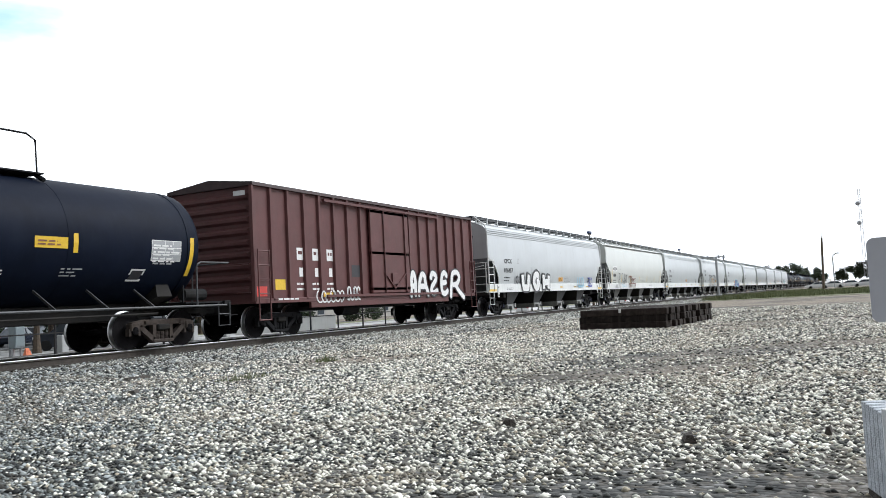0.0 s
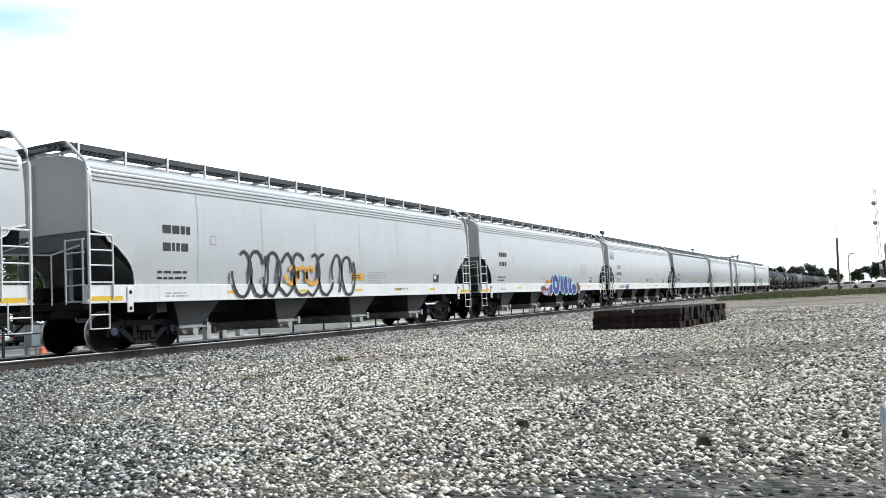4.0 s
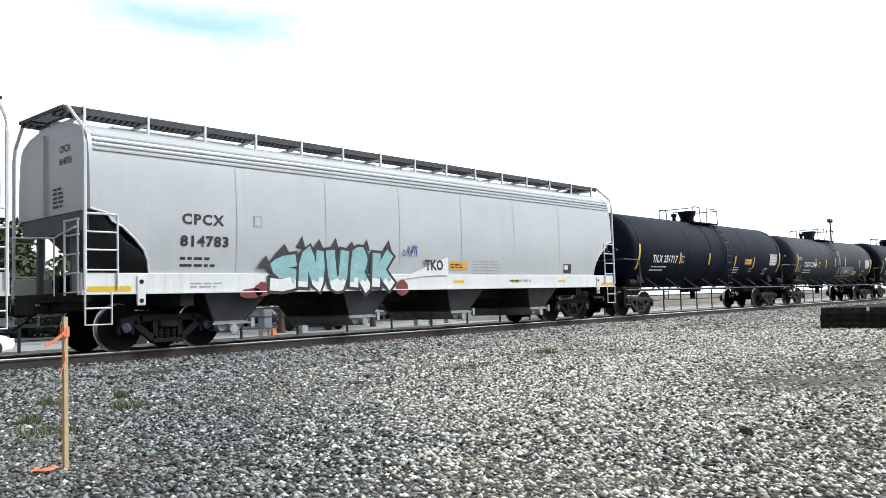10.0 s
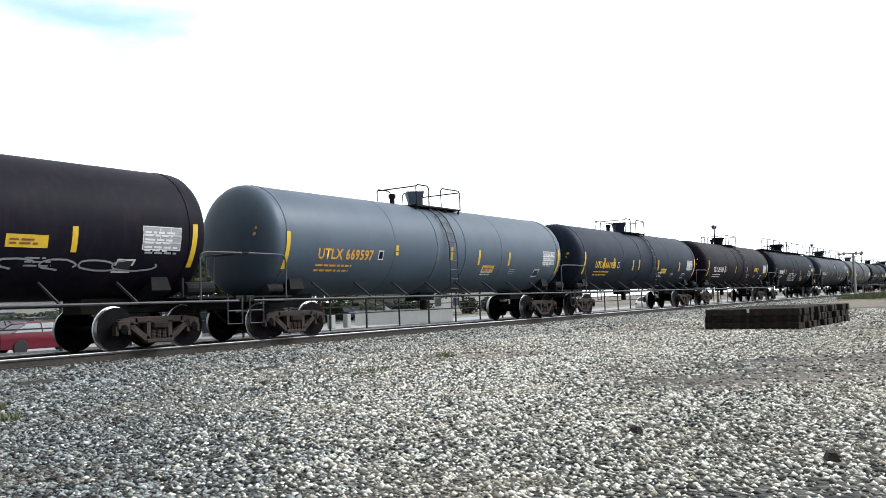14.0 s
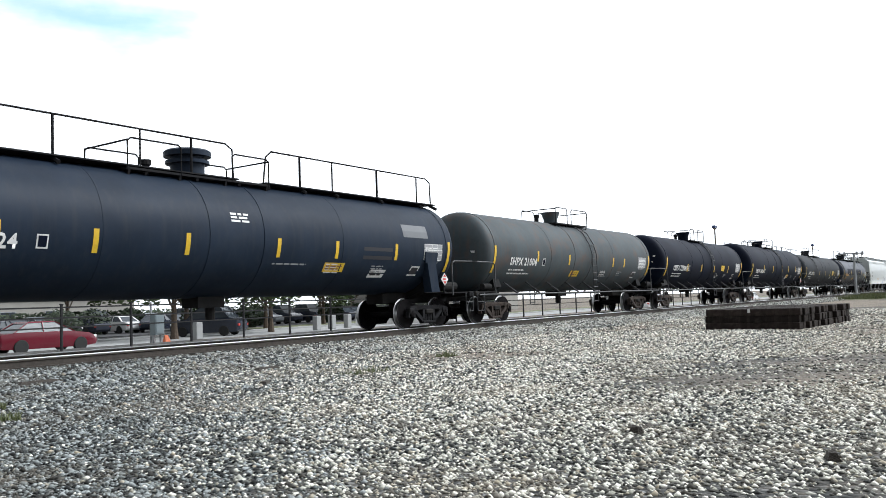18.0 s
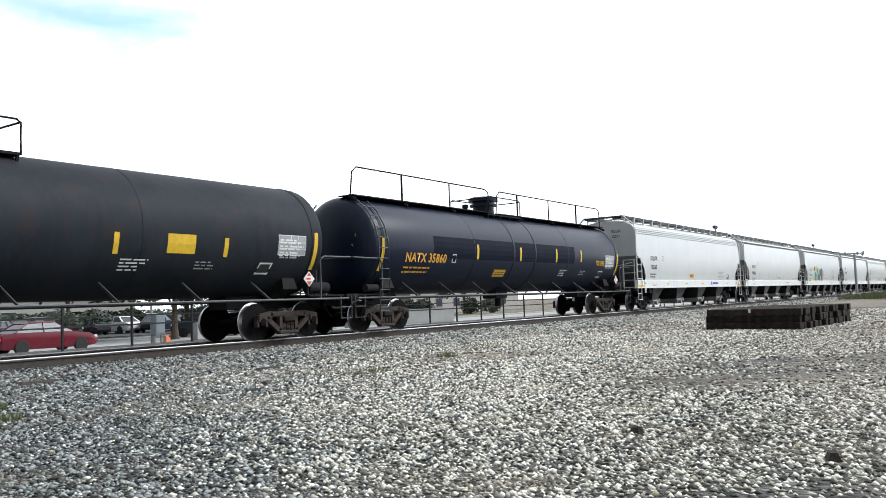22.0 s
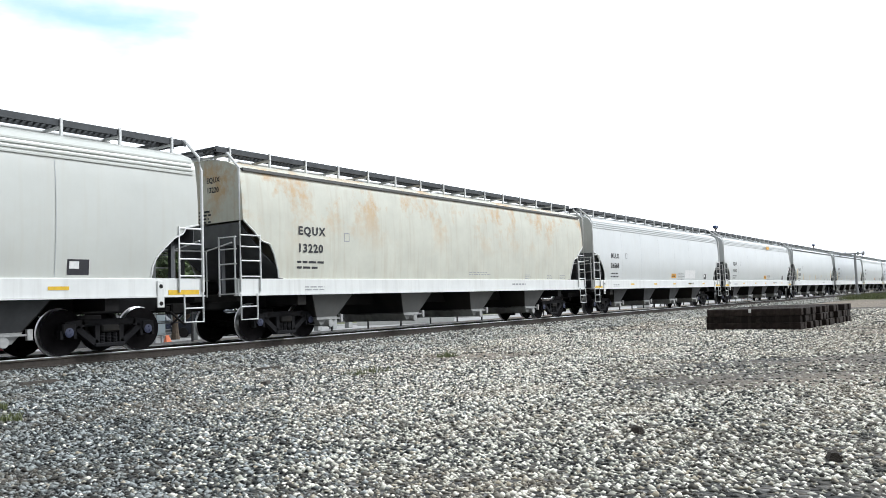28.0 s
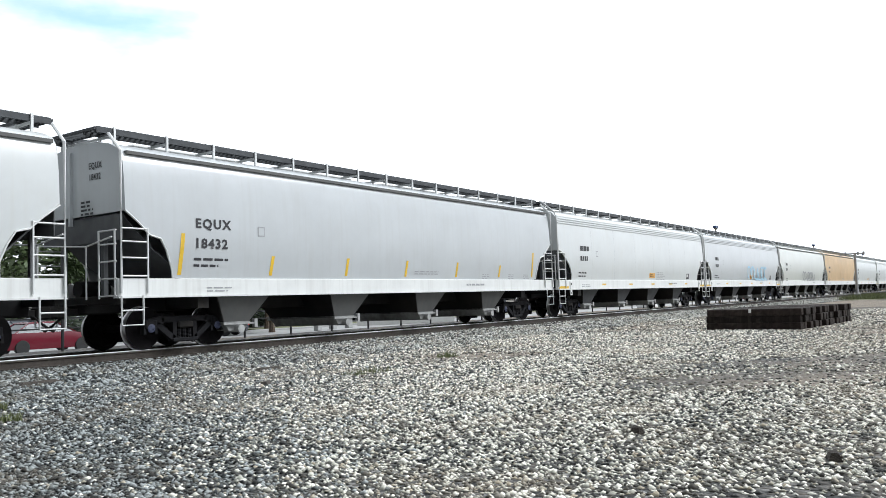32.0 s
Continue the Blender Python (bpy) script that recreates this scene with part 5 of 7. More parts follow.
        for s in (-1, 1):
            bm = bmesh.new()
            for z in (1.25, 1.65, 2.05, 2.45):
                tube(bm, [(e * (B - 0.05), s * 1.66, z), (e * (B - 0.55), s * 1.66, z)], 0.018, 6)
            for xx in (e * (B - 0.05), e * (B - 0.55)):
                tube(bm, [(xx, s * 1.66, 0.5), (xx, s * 1.66, 2.5)], 0.02, 6)
            tube(bm, [(e * (B - 0.05), s * 1.66, 0.52), (e * (B - 0.55), s * 1.66, 0.52)], 0.02, 6)
            for z in (1.3, 1.7, 2.1, 2.5):
                tube(bm, [(e * (B + 0.12), s * 1.5, z), (e * (B + 0.12), s * 0.95, z)], 0.018, 6)
            part("ladder", bm, M["box_red"], car)
    bm = bmesh.new()
    box(bm, -B, B, -0.33, 0.33, 0.72, 1.02, 0.02)
    for k in range(6):
        x = -B + 1.2 + k * 2.5
        box(bm, x - 0.06, x + 0.06, -1.45, 1.45, 0.85, 1.0)
    lathe(bm, [(-0.5, 0.22), (0.5, 0.22)], "x", 12, (-1.5, -0.7, 0.72))
    part("underframe", bm, M["under"], car)
    add_truck(car, -B + 1.75, "truck_black")
    add_truck(car, B - 1.75, "truck_black")
    add_coupler(car, -B - 0.2, -1)
    add_coupler(car, B + 0.2, 1)
    far = lambda z: -1.59
    # blocked-out reporting marks between the posts, and small notices
    for i, x in enumerate((2.05, 2.85, 3.62)):
        patch("painted_panel", -B + x, -B + x + 0.42, 2.25, 2.62, M["white"], car, side, 0.006)
        bars("panel_lines", -B + x + 0.06, 2.42, 0.25, 1, M["box_red"], car, side, h=0.1, seed=40 + i, lift=0.010)
        patch("painted_figure", -B + x + 0.1, -B + x + 0.28, 1.75, 2.02, M["white"], car, side, 0.006)
        bars("small_lettering", -B + x - 0.05, 1.5, 0.6, 2, M["white"], car, side, h=0.06, gap=0.16, seed=50 + i)
    patch("red_notice", -B + 0.15, -B + 0.6, 1.18, 1.46, M["red"], car, side)
    patch("yellow_notice", -B + 0.98, -B + 1.45, 1.36, 1.66, M["yellow"], car, side)
    for x in (6.3, 8.25):
        patch("yellow_notice", -B + x, -B + x + 0.4, 1.34, 1.5, M["yellow"], car, lambda z: -1.60)
    patch("yellow_notice", -B + 3.3, -B + 3.9, 1.1, 1.25, M["yellow"], car, side)
    patch("black_notice", -B + 5.05, -B + 5.55, 1.75, 2.15, M["black"], car, side)
    bars("small_lettering", -B + 6.9, 2.3, 1.2, 1, M["white"], car, lambda z: -1.60, h=0.1, seed=9)
    bars("small_lettering", -B + 6.7, 1.55, 1.3, 3, M["white"], car, lambda z: -1.60, h=0.06, gap=0.14, seed=10)
    bars("small_lettering", -B + 1.0, 1.06, 1.2, 1, M["white"], car, lambda z: -1.58, h=0.05, seed=11)
    patch("end_label", 1.0, 1.42, 4.02, 4.16, M["white"], car, lambda z: -B - 0.10, 0.012, end=True)
    hand_sprayed((("A", 1.38, 2.12, 0.94, 2.08), ("B", 1.98, 3.08, 0.96, 2.06), ("Z", 2.98, 3.88, 0.98, 2.08), ("E", 3.86, 4.78, 0.96, 2.12), ("R", 4.72, 6.30, 0.86, 2.14)),
                 M["white"], M["black"], car, lambda z: -1.60, 0.21, 0.055)
    scrawl("spray_tag", -B + 2.9, 0.95, 1.5, 0.35, M["white"], car, lambda z: -1.58, 4, 6)
    scrawl("spray_tag", -B + 4.6, 1.0, 0.8, 0.42, M["white"], car, lambda z: -1.58, 5, 4, 0.07)
    return car


# ---------------------------------------------------------------- ground and track
PROFILE = ((-3000, 0.0), (-60, 0.0), (-8, 0.0), (0, 0.0), (6, 0.0), (11.6, 0.0), (13.3, 0.04), (14.4, 0.10), (18.0, 0.10), (19.2, 0.04), (21, 0.0), (25, 0.02),
           (26.2, -0.25), (28.2, -0.62), (60, -0.62), (300, -0.6), (3000, -0.6))


def ground_z(y):
    for (a, p), (b, q) in zip(PROFILE, PROFILE[1:]):
        if y <= b:
            return p + (q - p) * (y - a) / (b - a)
    return 0.0


bm = bmesh.new()
cols = []
for x in (-3000, -700, -60, -10, 0, 10, 20, 30, 50, 80, 150, 400, 900, 3000):
    cols.append([bm.verts.new((x, y, z)) for y, z in PROFILE])
for a, b in zip(cols, cols[1:]):
    for k in range(len(a) - 1):
        bm.faces.new((a[k], b[k], b[k + 1], a[k + 1]))
ground = structure("ground", bm, M["gravel"], "grey crushed stone with patches of bare dirt")

for s in (-1, 1):
    bm = bmesh.new()
    y = TRACK + s * 0.755
    box(bm, -720, 900, y - 0.07, y + 0.07, 0.130, 0.150)
    box(bm, -720, 900, y - 0.011, y + 0.011, 0.150, 0.255)
    box(bm, -720, 900, y - 0.036, y + 0.036, 0.255, 0.283, 0.006)
    r = structure("rail", bm, M["rail_side"], "rust-brown steel rail on timber ties")
    bm = bmesh.new()
    box(bm, -720, 900, y - 0.036, y + 0.036, 0.284, RAIL, 0.011)
    part("rail_head", bm, M["rail_top"], r, "worn bright running surface")

bm = bmesh.new()
hexa(bm, [(-720, 14.5, 0.05), (900, 14.5, 0.05), (900, 17.95, 0.05), (-720, 17.95, 0.05)], [(-720, 14.80, 0.118), (900, 14.80, 0.118), (900, 17.65, 0.118), (-720, 17.65, 0.118)])
structure("track_ballast", bm, M["bed"], "dark ballast between the sleepers")

# ---------------------------------------------------------------- the train
TRAIN = []   # (thing, distance of its centre along the train)
POOL = {}
for kind, count in (("round", 18), ("angled", 10)):
    base = build_hopper(kind)
    POOL[kind] = [base] + [copy_thing(base, pose(0, 0, 0)) for k in range(count - 1)]


def hopper(style, u, label, paint, mark="", number="", ink="black", lamps=(), yellow_sill=True, at=None, length=1.0, label_at=(0.65, 1.62), panel_at=(1.65, 1.86)):
    """length: the car's length against the usual one."""
    car = POOL[style].pop(0)
    tagged(car, label, "hopper car", "freight train")
    for o in car.children:
        if o.name.split(".")[0] in ("body", "eave_rib", "end_rib"):
            paint_over(o, M[paint])
    car.scale = (length, 1, 1)
    tx, tz = at or ((-7.38, 2.03) if style == "round" else (-7.22, 1.90))
    tx -= 0.1
    if mark:
        lettering("lettering", mark, tx, tz + 0.46, 0.205, M[ink], car, hopper_side, bold=0.010, width=1.10, spacing=1.22)
        lettering("number", number, tx - 0.03, tz + 0.02, 0.205, M[ink], car, hopper_side, bold=0.010, width=1.14, spacing=1.15)
        lettering("end_lettering", mark, -0.35, 3.86, 0.13, M[ink], car, hopper_end, bold=0.003, lift=0.012, end=True)
        lettering("end_number", number, -0.35, 3.62, 0.13, M[ink], car, hopper_end, bold=0.003, lift=0.012, end=True)
        bars("end_small_lettering", 0.05, 3.15, 0.5, 5, M[ink], car, hopper_end, seed=int(u), lift=0.012, end=True)
    else:
        bars("lettering_block", -HL + 2.15, 2.72, 0.9, 2, M[ink], car, hopper_side, h=0.2, gap=0.42, seed=int(u))
    bars("small_lettering", tx - 0.03, tz - 0.26, 1.0, 2, M[ink], car, hopper_side, h=0.055, gap=0.14, seed=int(u) + 1)
    p = patch("stencil_box", -HL + 3.72, -HL + 3.94, 2.50, 2.74, M["greyink"], car, hopper_side)
    patch("stencil_field", -HL + 3.75, -HL + 3.91, 2.53, 2.71, M[paint], p, hopper_side, 0.010)
    if style == "round":
        bars("panel_lettering", *panel_at, 1.3, 7, M["greyink"], car, hopper_side, seed=int(u) + 2, h=0.035, gap=0.085)
    sill = lambda z: -1.57
    bars("sill_lettering", -HL + 2.2, 1.28, 0.9, 2, M["greyink"], car, sill, seed=int(u) + 3, h=0.03, gap=0.07)
    bars("sill_lettering", HL - 6.2, 1.30, 1.4, 1, M["greyink"], car, sill, seed=int(u) + 4, h=0.06)
    for x, z0, z1 in lamps:
        patch("reflective_stripe", -HL + x, -HL + x + 0.10, z0, z1, M["yellow"], car, hopper_side, slant=0.08)
    if style == "round":
        q = patch("phone_label", label_at[0], label_at[0] + 0.75, label_at[1], label_at[1] + 0.23, M["orange"], car, hopper_side)
        bars("label_lettering", label_at[0] + 0.05, label_at[1] + 0.13, 0.6, 2, M["black"], q, hopper_side, h=0.04, gap=0.07, seed=7, lift=0.010)
        q = patch("builder_plate", HL - 3.2, HL - 2.75, 1.56, 1.86, M["black"], car, hopper_side)
        patch("plate_field", HL - 3.16, HL - 2.96, 1.68, 1.82, M["white"], q, hopper_side, 0.010)
        if yellow_sill:
            patch("sill_reflector", -HL + 0.1, -HL + 0.95, 1.15, 1.25, M["yellow"], car, sill)
            patch("sill_reflector", HL - 0.95, HL - 0.15, 1.15, 1.25, M["yellow"], car, sill)
            for x in (4.3, 7.4, 10.3, 12.9, 15.4):
                patch("sill_reflector", -HL + x, -HL + x + 0.42, 1.27, 1.34, M["yellow"], car, sill)
    else:
        for x in (4.35, 6.1, 7.2):
            bars("small_lettering", x, 1.66, 0.5, 3, M["greyink"], car, hopper_side, seed=int(u + x), h=0.025, gap=0.065)
        bars("warning_lines", HL - 9.0, 1.72, 1.6, 2, M["greyink"], car, hopper_side, seed=int(u) + 6, h=0.03, gap=0.07)
    TRAIN.append((car, u))
    return car


def tank(u, half, label, paint, mark, number, ink="white", stripes=None, label_at=(3.6, 2.14), r=1.455, boards=False, **kind):
    """stripes: x and lower and upper end of each reflective stripe; boards: a placard over each end."""
    global TR, TZ
    TR, TZ = r, 1.08 + r
    car = build_tank(half, M[paint], **kind)
    if boards:
        placard(car, half + 0.35, 1.50)
    tagged(car, label, "tank car", "freight train")
    L = half + 1.32
    if stripes is None:
        stripes = [(-3.8, 2.0, 2.42), (-1.25, 2.0, 2.42), (1.69, 2.0, 2.42), (4.6, 2.0, 2.42)]
    tank_marks(car, half, mark, number, M[ink], stripes, int(u), label_at)
    TRAIN.append((car, u))
    return car


BARS6 = ((1.45, 1.58, 2.48), (4.1, 1.58, 2.05), (6.85, 1.58, 2.06), (9.5, 1.58, 2.05), (12.2, 1.58, 2.05), (14.9, 1.58, 2.0), (17.3, 1.6, 2.5))
hs = hopper_side
spray = lambda z: min(-1.592, hopper_side(z) - 0.008)

tank(9.70, 5.40, "black tank car with yellow stripes and a grey data panel", "tank_black", "", "", stripes=[(2.6, 2.22, 2.64)], label_at=(1.6, 2.30), walk_posts=((-5.5, -3.6, -1.7, 0.4, 2.37),), cages=(), dome="flange", dome_x=-2.6, sill=True)
box_car = build_boxcar()
TRAIN.append((box_car, 25.40))

c = hopper("round", 43.83, "pale grey covered hopper car with large white sprayed letters", "hop_grey", "CPCX", "816457")
hand_sprayed((("u", -5.45, -3.90, 0.98, 2.22), ("G", -3.92, -2.40, 0.98, 2.28), ("H", -2.38, -0.80, 0.95, 2.24)), M["white"], M["black"], c, spray, 0.34, 0.10, True)
scrawl("spray_tag", -HL + 3.4, 1.55, 0.5, 0.3, M["black"], c, spray, 6, 3, 0.07)
scrawl("spray_tag", -HL + 13.6, 1.3, 1.2, 0.55, M["cyan"], c, spray, 7, 3, 0.12)
scrawl("spray_tag", -HL + 15.8, 1.3, 0.8, 0.55, M["blue"], c, spray, 8, 3, 0.08)
c = hopper("angled", 64.15, "cream covered hopper car with scribbled tags", "hop_cream", "HCBX", "1608", lamps=BARS6, at=(-7.54, 1.95), length=1.01)
patch("painted_panel", -7.74, -6.66, 2.34, 2.70, M["white"], c, hs, 0.004)
scrawl("spray_tag", -6.5, 1.45, 1.9, 0.78, M["black"], c, spray, 9, 5, 0.035)
quick_tag("spray_tag", -4.9, 1.5, 0.95, 0.6, 3, M["black"], c, spray, 33, 0.03)
quick_tag("spray_tag", -4.2, 2.0, 0.5, 0.16, 5, M["black"], c, spray, 34, 0.02)
scrawl("spray_tag", -3.45, 1.42, 1.2, 0.6, M["brown"], c, spray, 10, 3, 0.10)
scrawl("spray_tag", -2.35, 1.44, 1.2, 0.42, M["maroon"], c, spray, 35, 3, 0.07)
quick_tag("spray_tag", -3.3, 1.12, 2.1, 0.34, 7, M["brown"], c, spray, 36, 0.05)
quick_tag("spray_tag", -7.2, 1.16, 1.5, 0.28, 5, M["greyink"], c, spray, 37, 0.04)
quick_tag("spray_tag", -5.6, 1.14, 1.7, 0.3, 6, M["cyan"], c, spray, 38, 0.03)
c = hopper("round", 83.75, "pale grey covered hopper car with black lettering", "hop_grey", "CPCX", "815110")
c = hopper("round", 104.01, "pale grey covered hopper car with looping black tags", "hop_grey")
scrawl("spray_tag", -HL + 4.6, 1.15, 5.6, 1.25, M["black"], c, spray, 11, 9, 0.09)
scrawl("spray_tag", -HL + 6.8, 1.5, 1.4, 0.5, M["orange"], c, spray, 12, 3, 0.12)
c = hopper("round", 124.02, "pale grey covered hopper car with a violet sprayed piece", "hop_grey", label_at=(-1.21, 1.48), panel_at=(4.55, 2.58))
hand_sprayed((("L", -1.10, -0.30, 0.90, 1.55), ("O", -0.52, 0.74, 0.86, 2.02), ("V", 0.74, 1.72, 0.86, 2.0), ("E", 1.30, 2.14, 0.84, 1.99), ("L", 1.98, 2.90, 0.82, 1.92)),
             M["violet"], M["pale_cyan"], c, spray, 0.33, 0.07)
for i, (key, x, z, a, b) in enumerate((("pale_cyan", 3.18, 1.20, 0.48, 0.36), ("violet", 3.12, 1.18, 0.40, 0.30), ("maroon", 3.85, 1.38, 0.24, 0.20), ("maroon", 4.05, 1.18, 0.22, 0.26), ("maroon", 3.92, 1.05, 0.22, 0.16))):
    bm = bmesh.new()
    blob(bm, x, z, a, b, spray, 0.006 + 0.002 * i, 60 + i, 22, 0.05)
    part("spray_cloud", bm, M[key], c)
for i, (key, x, z, a, b) in enumerate((("maroon", -1.75, 1.16, 0.36, 0.24), ("maroon", -1.25, 1.06, 0.36, 0.20), ("maroon", -0.62, 1.22, 0.24, 0.16), ("maroon", -0.8, 1.0, 0.3, 0.16), ("black", -1.67, 1.76, 0.04, 0.05), ("black", -1.42, 1.46, 0.05, 0.055), ("white", -0.78, 1.0, 0.13, 0.13), ("maroon", -0.78, 1.0, 0.10, 0.10))):
    bm = bmesh.new()
    blob(bm, x, z, a, b, spray, 0.0045 + 0.0006 * i, 70 + i, 20, 0.04)
    part("spray_cloud", bm, M[key], c)
lettering("spray_tag", "SLUMS", -1.84, 0.92, 0.16, M["cyan"], c, spray, bold=0.010, lift=0.014)
quick_tag("spray_tag", 3.78, 0.98, 0.5, 0.14, 5, M["white"], c, spray, 15, 0.03, 0.03)
c = hopper("round", 143.97, "pale grey covered hopper car with a small blue tag", "hop_grey", "CPCX", "815485")
quick_tag("spray_tag", -HL + 0.45, 3.05, 0.9, 0.5, 5, M["blue"], c, spray, 14, 0.035)
scrawl("spray_tag", -HL + 4.0, 1.14, 0.95, 0.28, M["blue"], c, lambda q: -1.575, 44, 5, 0.07)
bars("spray_tag", -HL + 2.6, 1.2, 1.1, 1, M["greyink"], c, lambda q: -1.575, h=0.18, seed=77, lift=0.012)
c = hopper("angled", 163.75, "blue-grey covered hopper car with upright yellow stripes", "hop_blue", "CHVX", "898006", lamps=BARS6, at=(-7.62, 1.69), length=0.958)
c = hopper("round", 183.27, "pale grey covered hopper car with black lettering", "hop_grey", "SHQX", "41521", at=(-7.40, 2.12), label_at=(-0.85, 1.70), panel_at=(2.6, 2.2))
c = hopper("round", 203.40, "pale grey covered hopper car with a rust-coloured tag", "hop_grey", "SHQX", "41387", at=(-7.6, 2.15), label_at=(-0.85, 1.70), panel_at=(2.6, 2.2))
quick_tag("spray_tag", -5.06, 1.64, 1.25, 0.40, 4, M["brown"], c, spray, 61, 0.035)
quick_tag("spray_tag", -3.6, 1.62, 1.9, 0.42, 8, M["brown"], c, spray, 62, 0.032)
lettering("sill_tag", "02", -HL + 9.2, 1.22, 0.18, M["greyink"], c, lambda q: -1.575, bold=0.003, lift=0.01)
c = hopper("round", 223.61, "pale grey covered hopper car with a teal sprayed piece", "hop_grey", "CPCX", "814783")
hand_sprayed((("S", -5.62, -4.40, 1.00, 2.06), ("N", -4.70, -3.66, 0.98, 2.24), ("U", -3.86, -2.94, 0.98, 2.26), ("R", -3.14, -2.24, 0.98, 2.24), ("K", -2.44, -1.42, 0.98, 2.24)),
             M["teal_piece"], M["black"], c, spray, 0.27, 0.07, True, (1.36, M["white"]))
for x, z, w in ((-5.0, 2.06, 0.5), (-4.5, 2.26, 0.26), (-4.0, 2.2, 0.4), (-3.5, 2.26, 0.26), (-3.0, 2.18, 0.5), (-2.5, 2.26, 0.26), (-1.75, 2.26, 0.3), (-5.5, 1.8, 0.36)):
    bm = bmesh.new()
    bm.faces.new([bm.verts.new((a, spray(b) - 0.009, b)) for a, b in ((x - w / 2, z - 0.16), (x + w / 2, z - 0.2), (x + 0.04, z + 0.1))])
    part("graffiti_spike", bm, M["black"], c)
for i, (x, z, a, b) in enumerate(((-5.85, 1.08, 0.30, 0.10), (-5.55, 1.16, 0.22, 0.16), (-1.25, 1.14, 0.22, 0.20))):
    bm = bmesh.new()
    blob(bm, x, z, a, b, spray, 0.006, 80 + i)
    part("spray_cloud", bm, M["maroon"], c)
bm = bmesh.new()
vs = [bm.verts.new((x, spray(z) - 0.009, z)) for x, z in ((-1.4, 1.36), (-0.4, 1.46), (0.54, 1.48), (0.54, 1.97), (-0.4, 1.68))]
bm.faces.new(vs)
part("painted_beam", bm, M["white"], c)
quick_tag("spray_tag", -1.2, 1.95, 0.6, 0.3, 4, M["violet"], c, spray, 63, 0.025)
lettering("spray_tag", "TKO", -0.38, 1.62, 0.26, M["black"], c, spray, bold=0.014, lift=0.014)

tank(242.63, 6.76, "black tank car with white lettering and yellow stripes", "tank_black", "TILX", "251717", stripes=[(-3.86, 1.98, 2.45), (-1.03, 1.98, 2.48), (1.8, 1.95, 2.42), (4.06, 1.91, 2.40)], label_at=(2.94, 2.06))
c = tank(260.28, 6.59, "faded green-grey tank car with primer patches", "tank_green", "CSOX", "23649", ladder_x=-0.3, r=1.36, stripes=[(-4.15, 2.0, 2.5), (-2.27, 2.0, 2.5), (-0.5, 2.1, 2.62), (1.55, 2.15, 2.7), (4.66, 2.1, 2.6)], cages=((-1.7, -0.5), (0.05, 1.27)), dome_x=-0.75, label_at=(3.4, 1.62))
for x0, x1, z0, z1 in ((0.2, 3.4, 1.38, 2.12), (-6.95, -6.5, 1.76, 2.12), (-7.05, -6.45, 2.4, 2.58), (0.05, 0.6, 2.2, 3.05)):
    patch("primer_patch", x0, x1, z0, z1, M["patch_grey"], c, tank_side, 0.004)
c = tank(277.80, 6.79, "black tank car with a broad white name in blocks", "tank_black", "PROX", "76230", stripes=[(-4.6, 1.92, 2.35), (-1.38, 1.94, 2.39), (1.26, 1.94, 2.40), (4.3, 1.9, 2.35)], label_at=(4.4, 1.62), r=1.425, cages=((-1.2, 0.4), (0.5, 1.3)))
for k in range(6):
    x = -6.55 + 0.60 * k
    patch("name_block", x, x + 0.50, 2.40, 2.84, M["white"], c, tank_side)
    if k != 3:
        patch("name_block_eye", x + 0.14, x + 0.36, 2.52, 2.72, M["tank_black"], c, tank_side, 0.010)
c = tank(295.25, 6.73, "dark brown-black tank car with chalky scribbles", "tank_brown", "TILX", "251737", stripes=[(-3.86, 1.98, 2.45), (-1.03, 1.98, 2.48), (2.1, 2.0, 2.49), (4.56, 2.0, 2.5)], label_at=(3.23, 2.06), dome="box", dome_x=-0.2)
patch("primer_patch", -7.2, -6.5, 3.2, 3.6, M["patch_grey"], c, tank_side, 0.02)
scrawl("spray_tag", -3.6, 1.46, 3.1, 0.26, M["greyink"], c, tank_side, 20, 12, 0.03)
scrawl("spray_tag", -0.2, 1.66, 6.6, 0.20, M["greyink"], c, tank_side, 21, 8, 0.035)
tank(313.00, 6.90, "plain grey tank car with yellow lettering", "tank_grey", "UTLX", "669597", "orange", ladder_x=-0.2, stripes=[(-3.0, 2.2, 2.5), (-0.9, 2.1, 2.56), (-0.1, 2.1, 2.55), (1.6, 2.0, 2.5), (3.65, 2.0, 2.48)], label_at=(1.9, 1.75), dome="box", dome_x=-0.1)
tank(330.50, 6.80, "slate black tank car with yellow lettering and paired stripes", "tank_slate", "UTLX", "661933", "yellow", stripes=[(-5.3, 2.01, 2.48), (-4.19, 2.04, 2.49), (-1.87, 1.97, 2.46), (-1.07, 2.0, 2.49), (1.6, 2.0, 2.53), (4.9, 2.0, 2.49)], label_at=(2.12, 1.86), dome="box", dome_x=0.0)
tank(348.09, 6.73, "rusty brown tank car with white lettering", "tank_brown", "TILX", "251335")
c = tank(365.89, 7.00, "black pressure tank car with a railed roof walk", "tank_black", "", "", walk_posts=((-7.9, -6.0, -3.8, -1.6), (-0.9, 1.0, 3.2, 5.35, 8.0)), cages=((-1.4, 0.6),), dome="flange", dome_x=-0.4, sides=False, finish_key="truck_black", boards=True, stripes=[(-4.6, 1.95, 2.42), (-1.4, 1.95, 2.42), (1.8, 1.95, 2.42), (4.97, 1.94, 2.42)], label_at=(2.6, 1.5))
lettering("stencil", "NON - ODORIZED", 5.10, 2.26, 0.13, M["white"], c, tank_side, bold=0.004)
lettering("stencil", "LIQUEFIED", 5.35, 2.09, 0.13, M["white"], c, tank_side, bold=0.004)
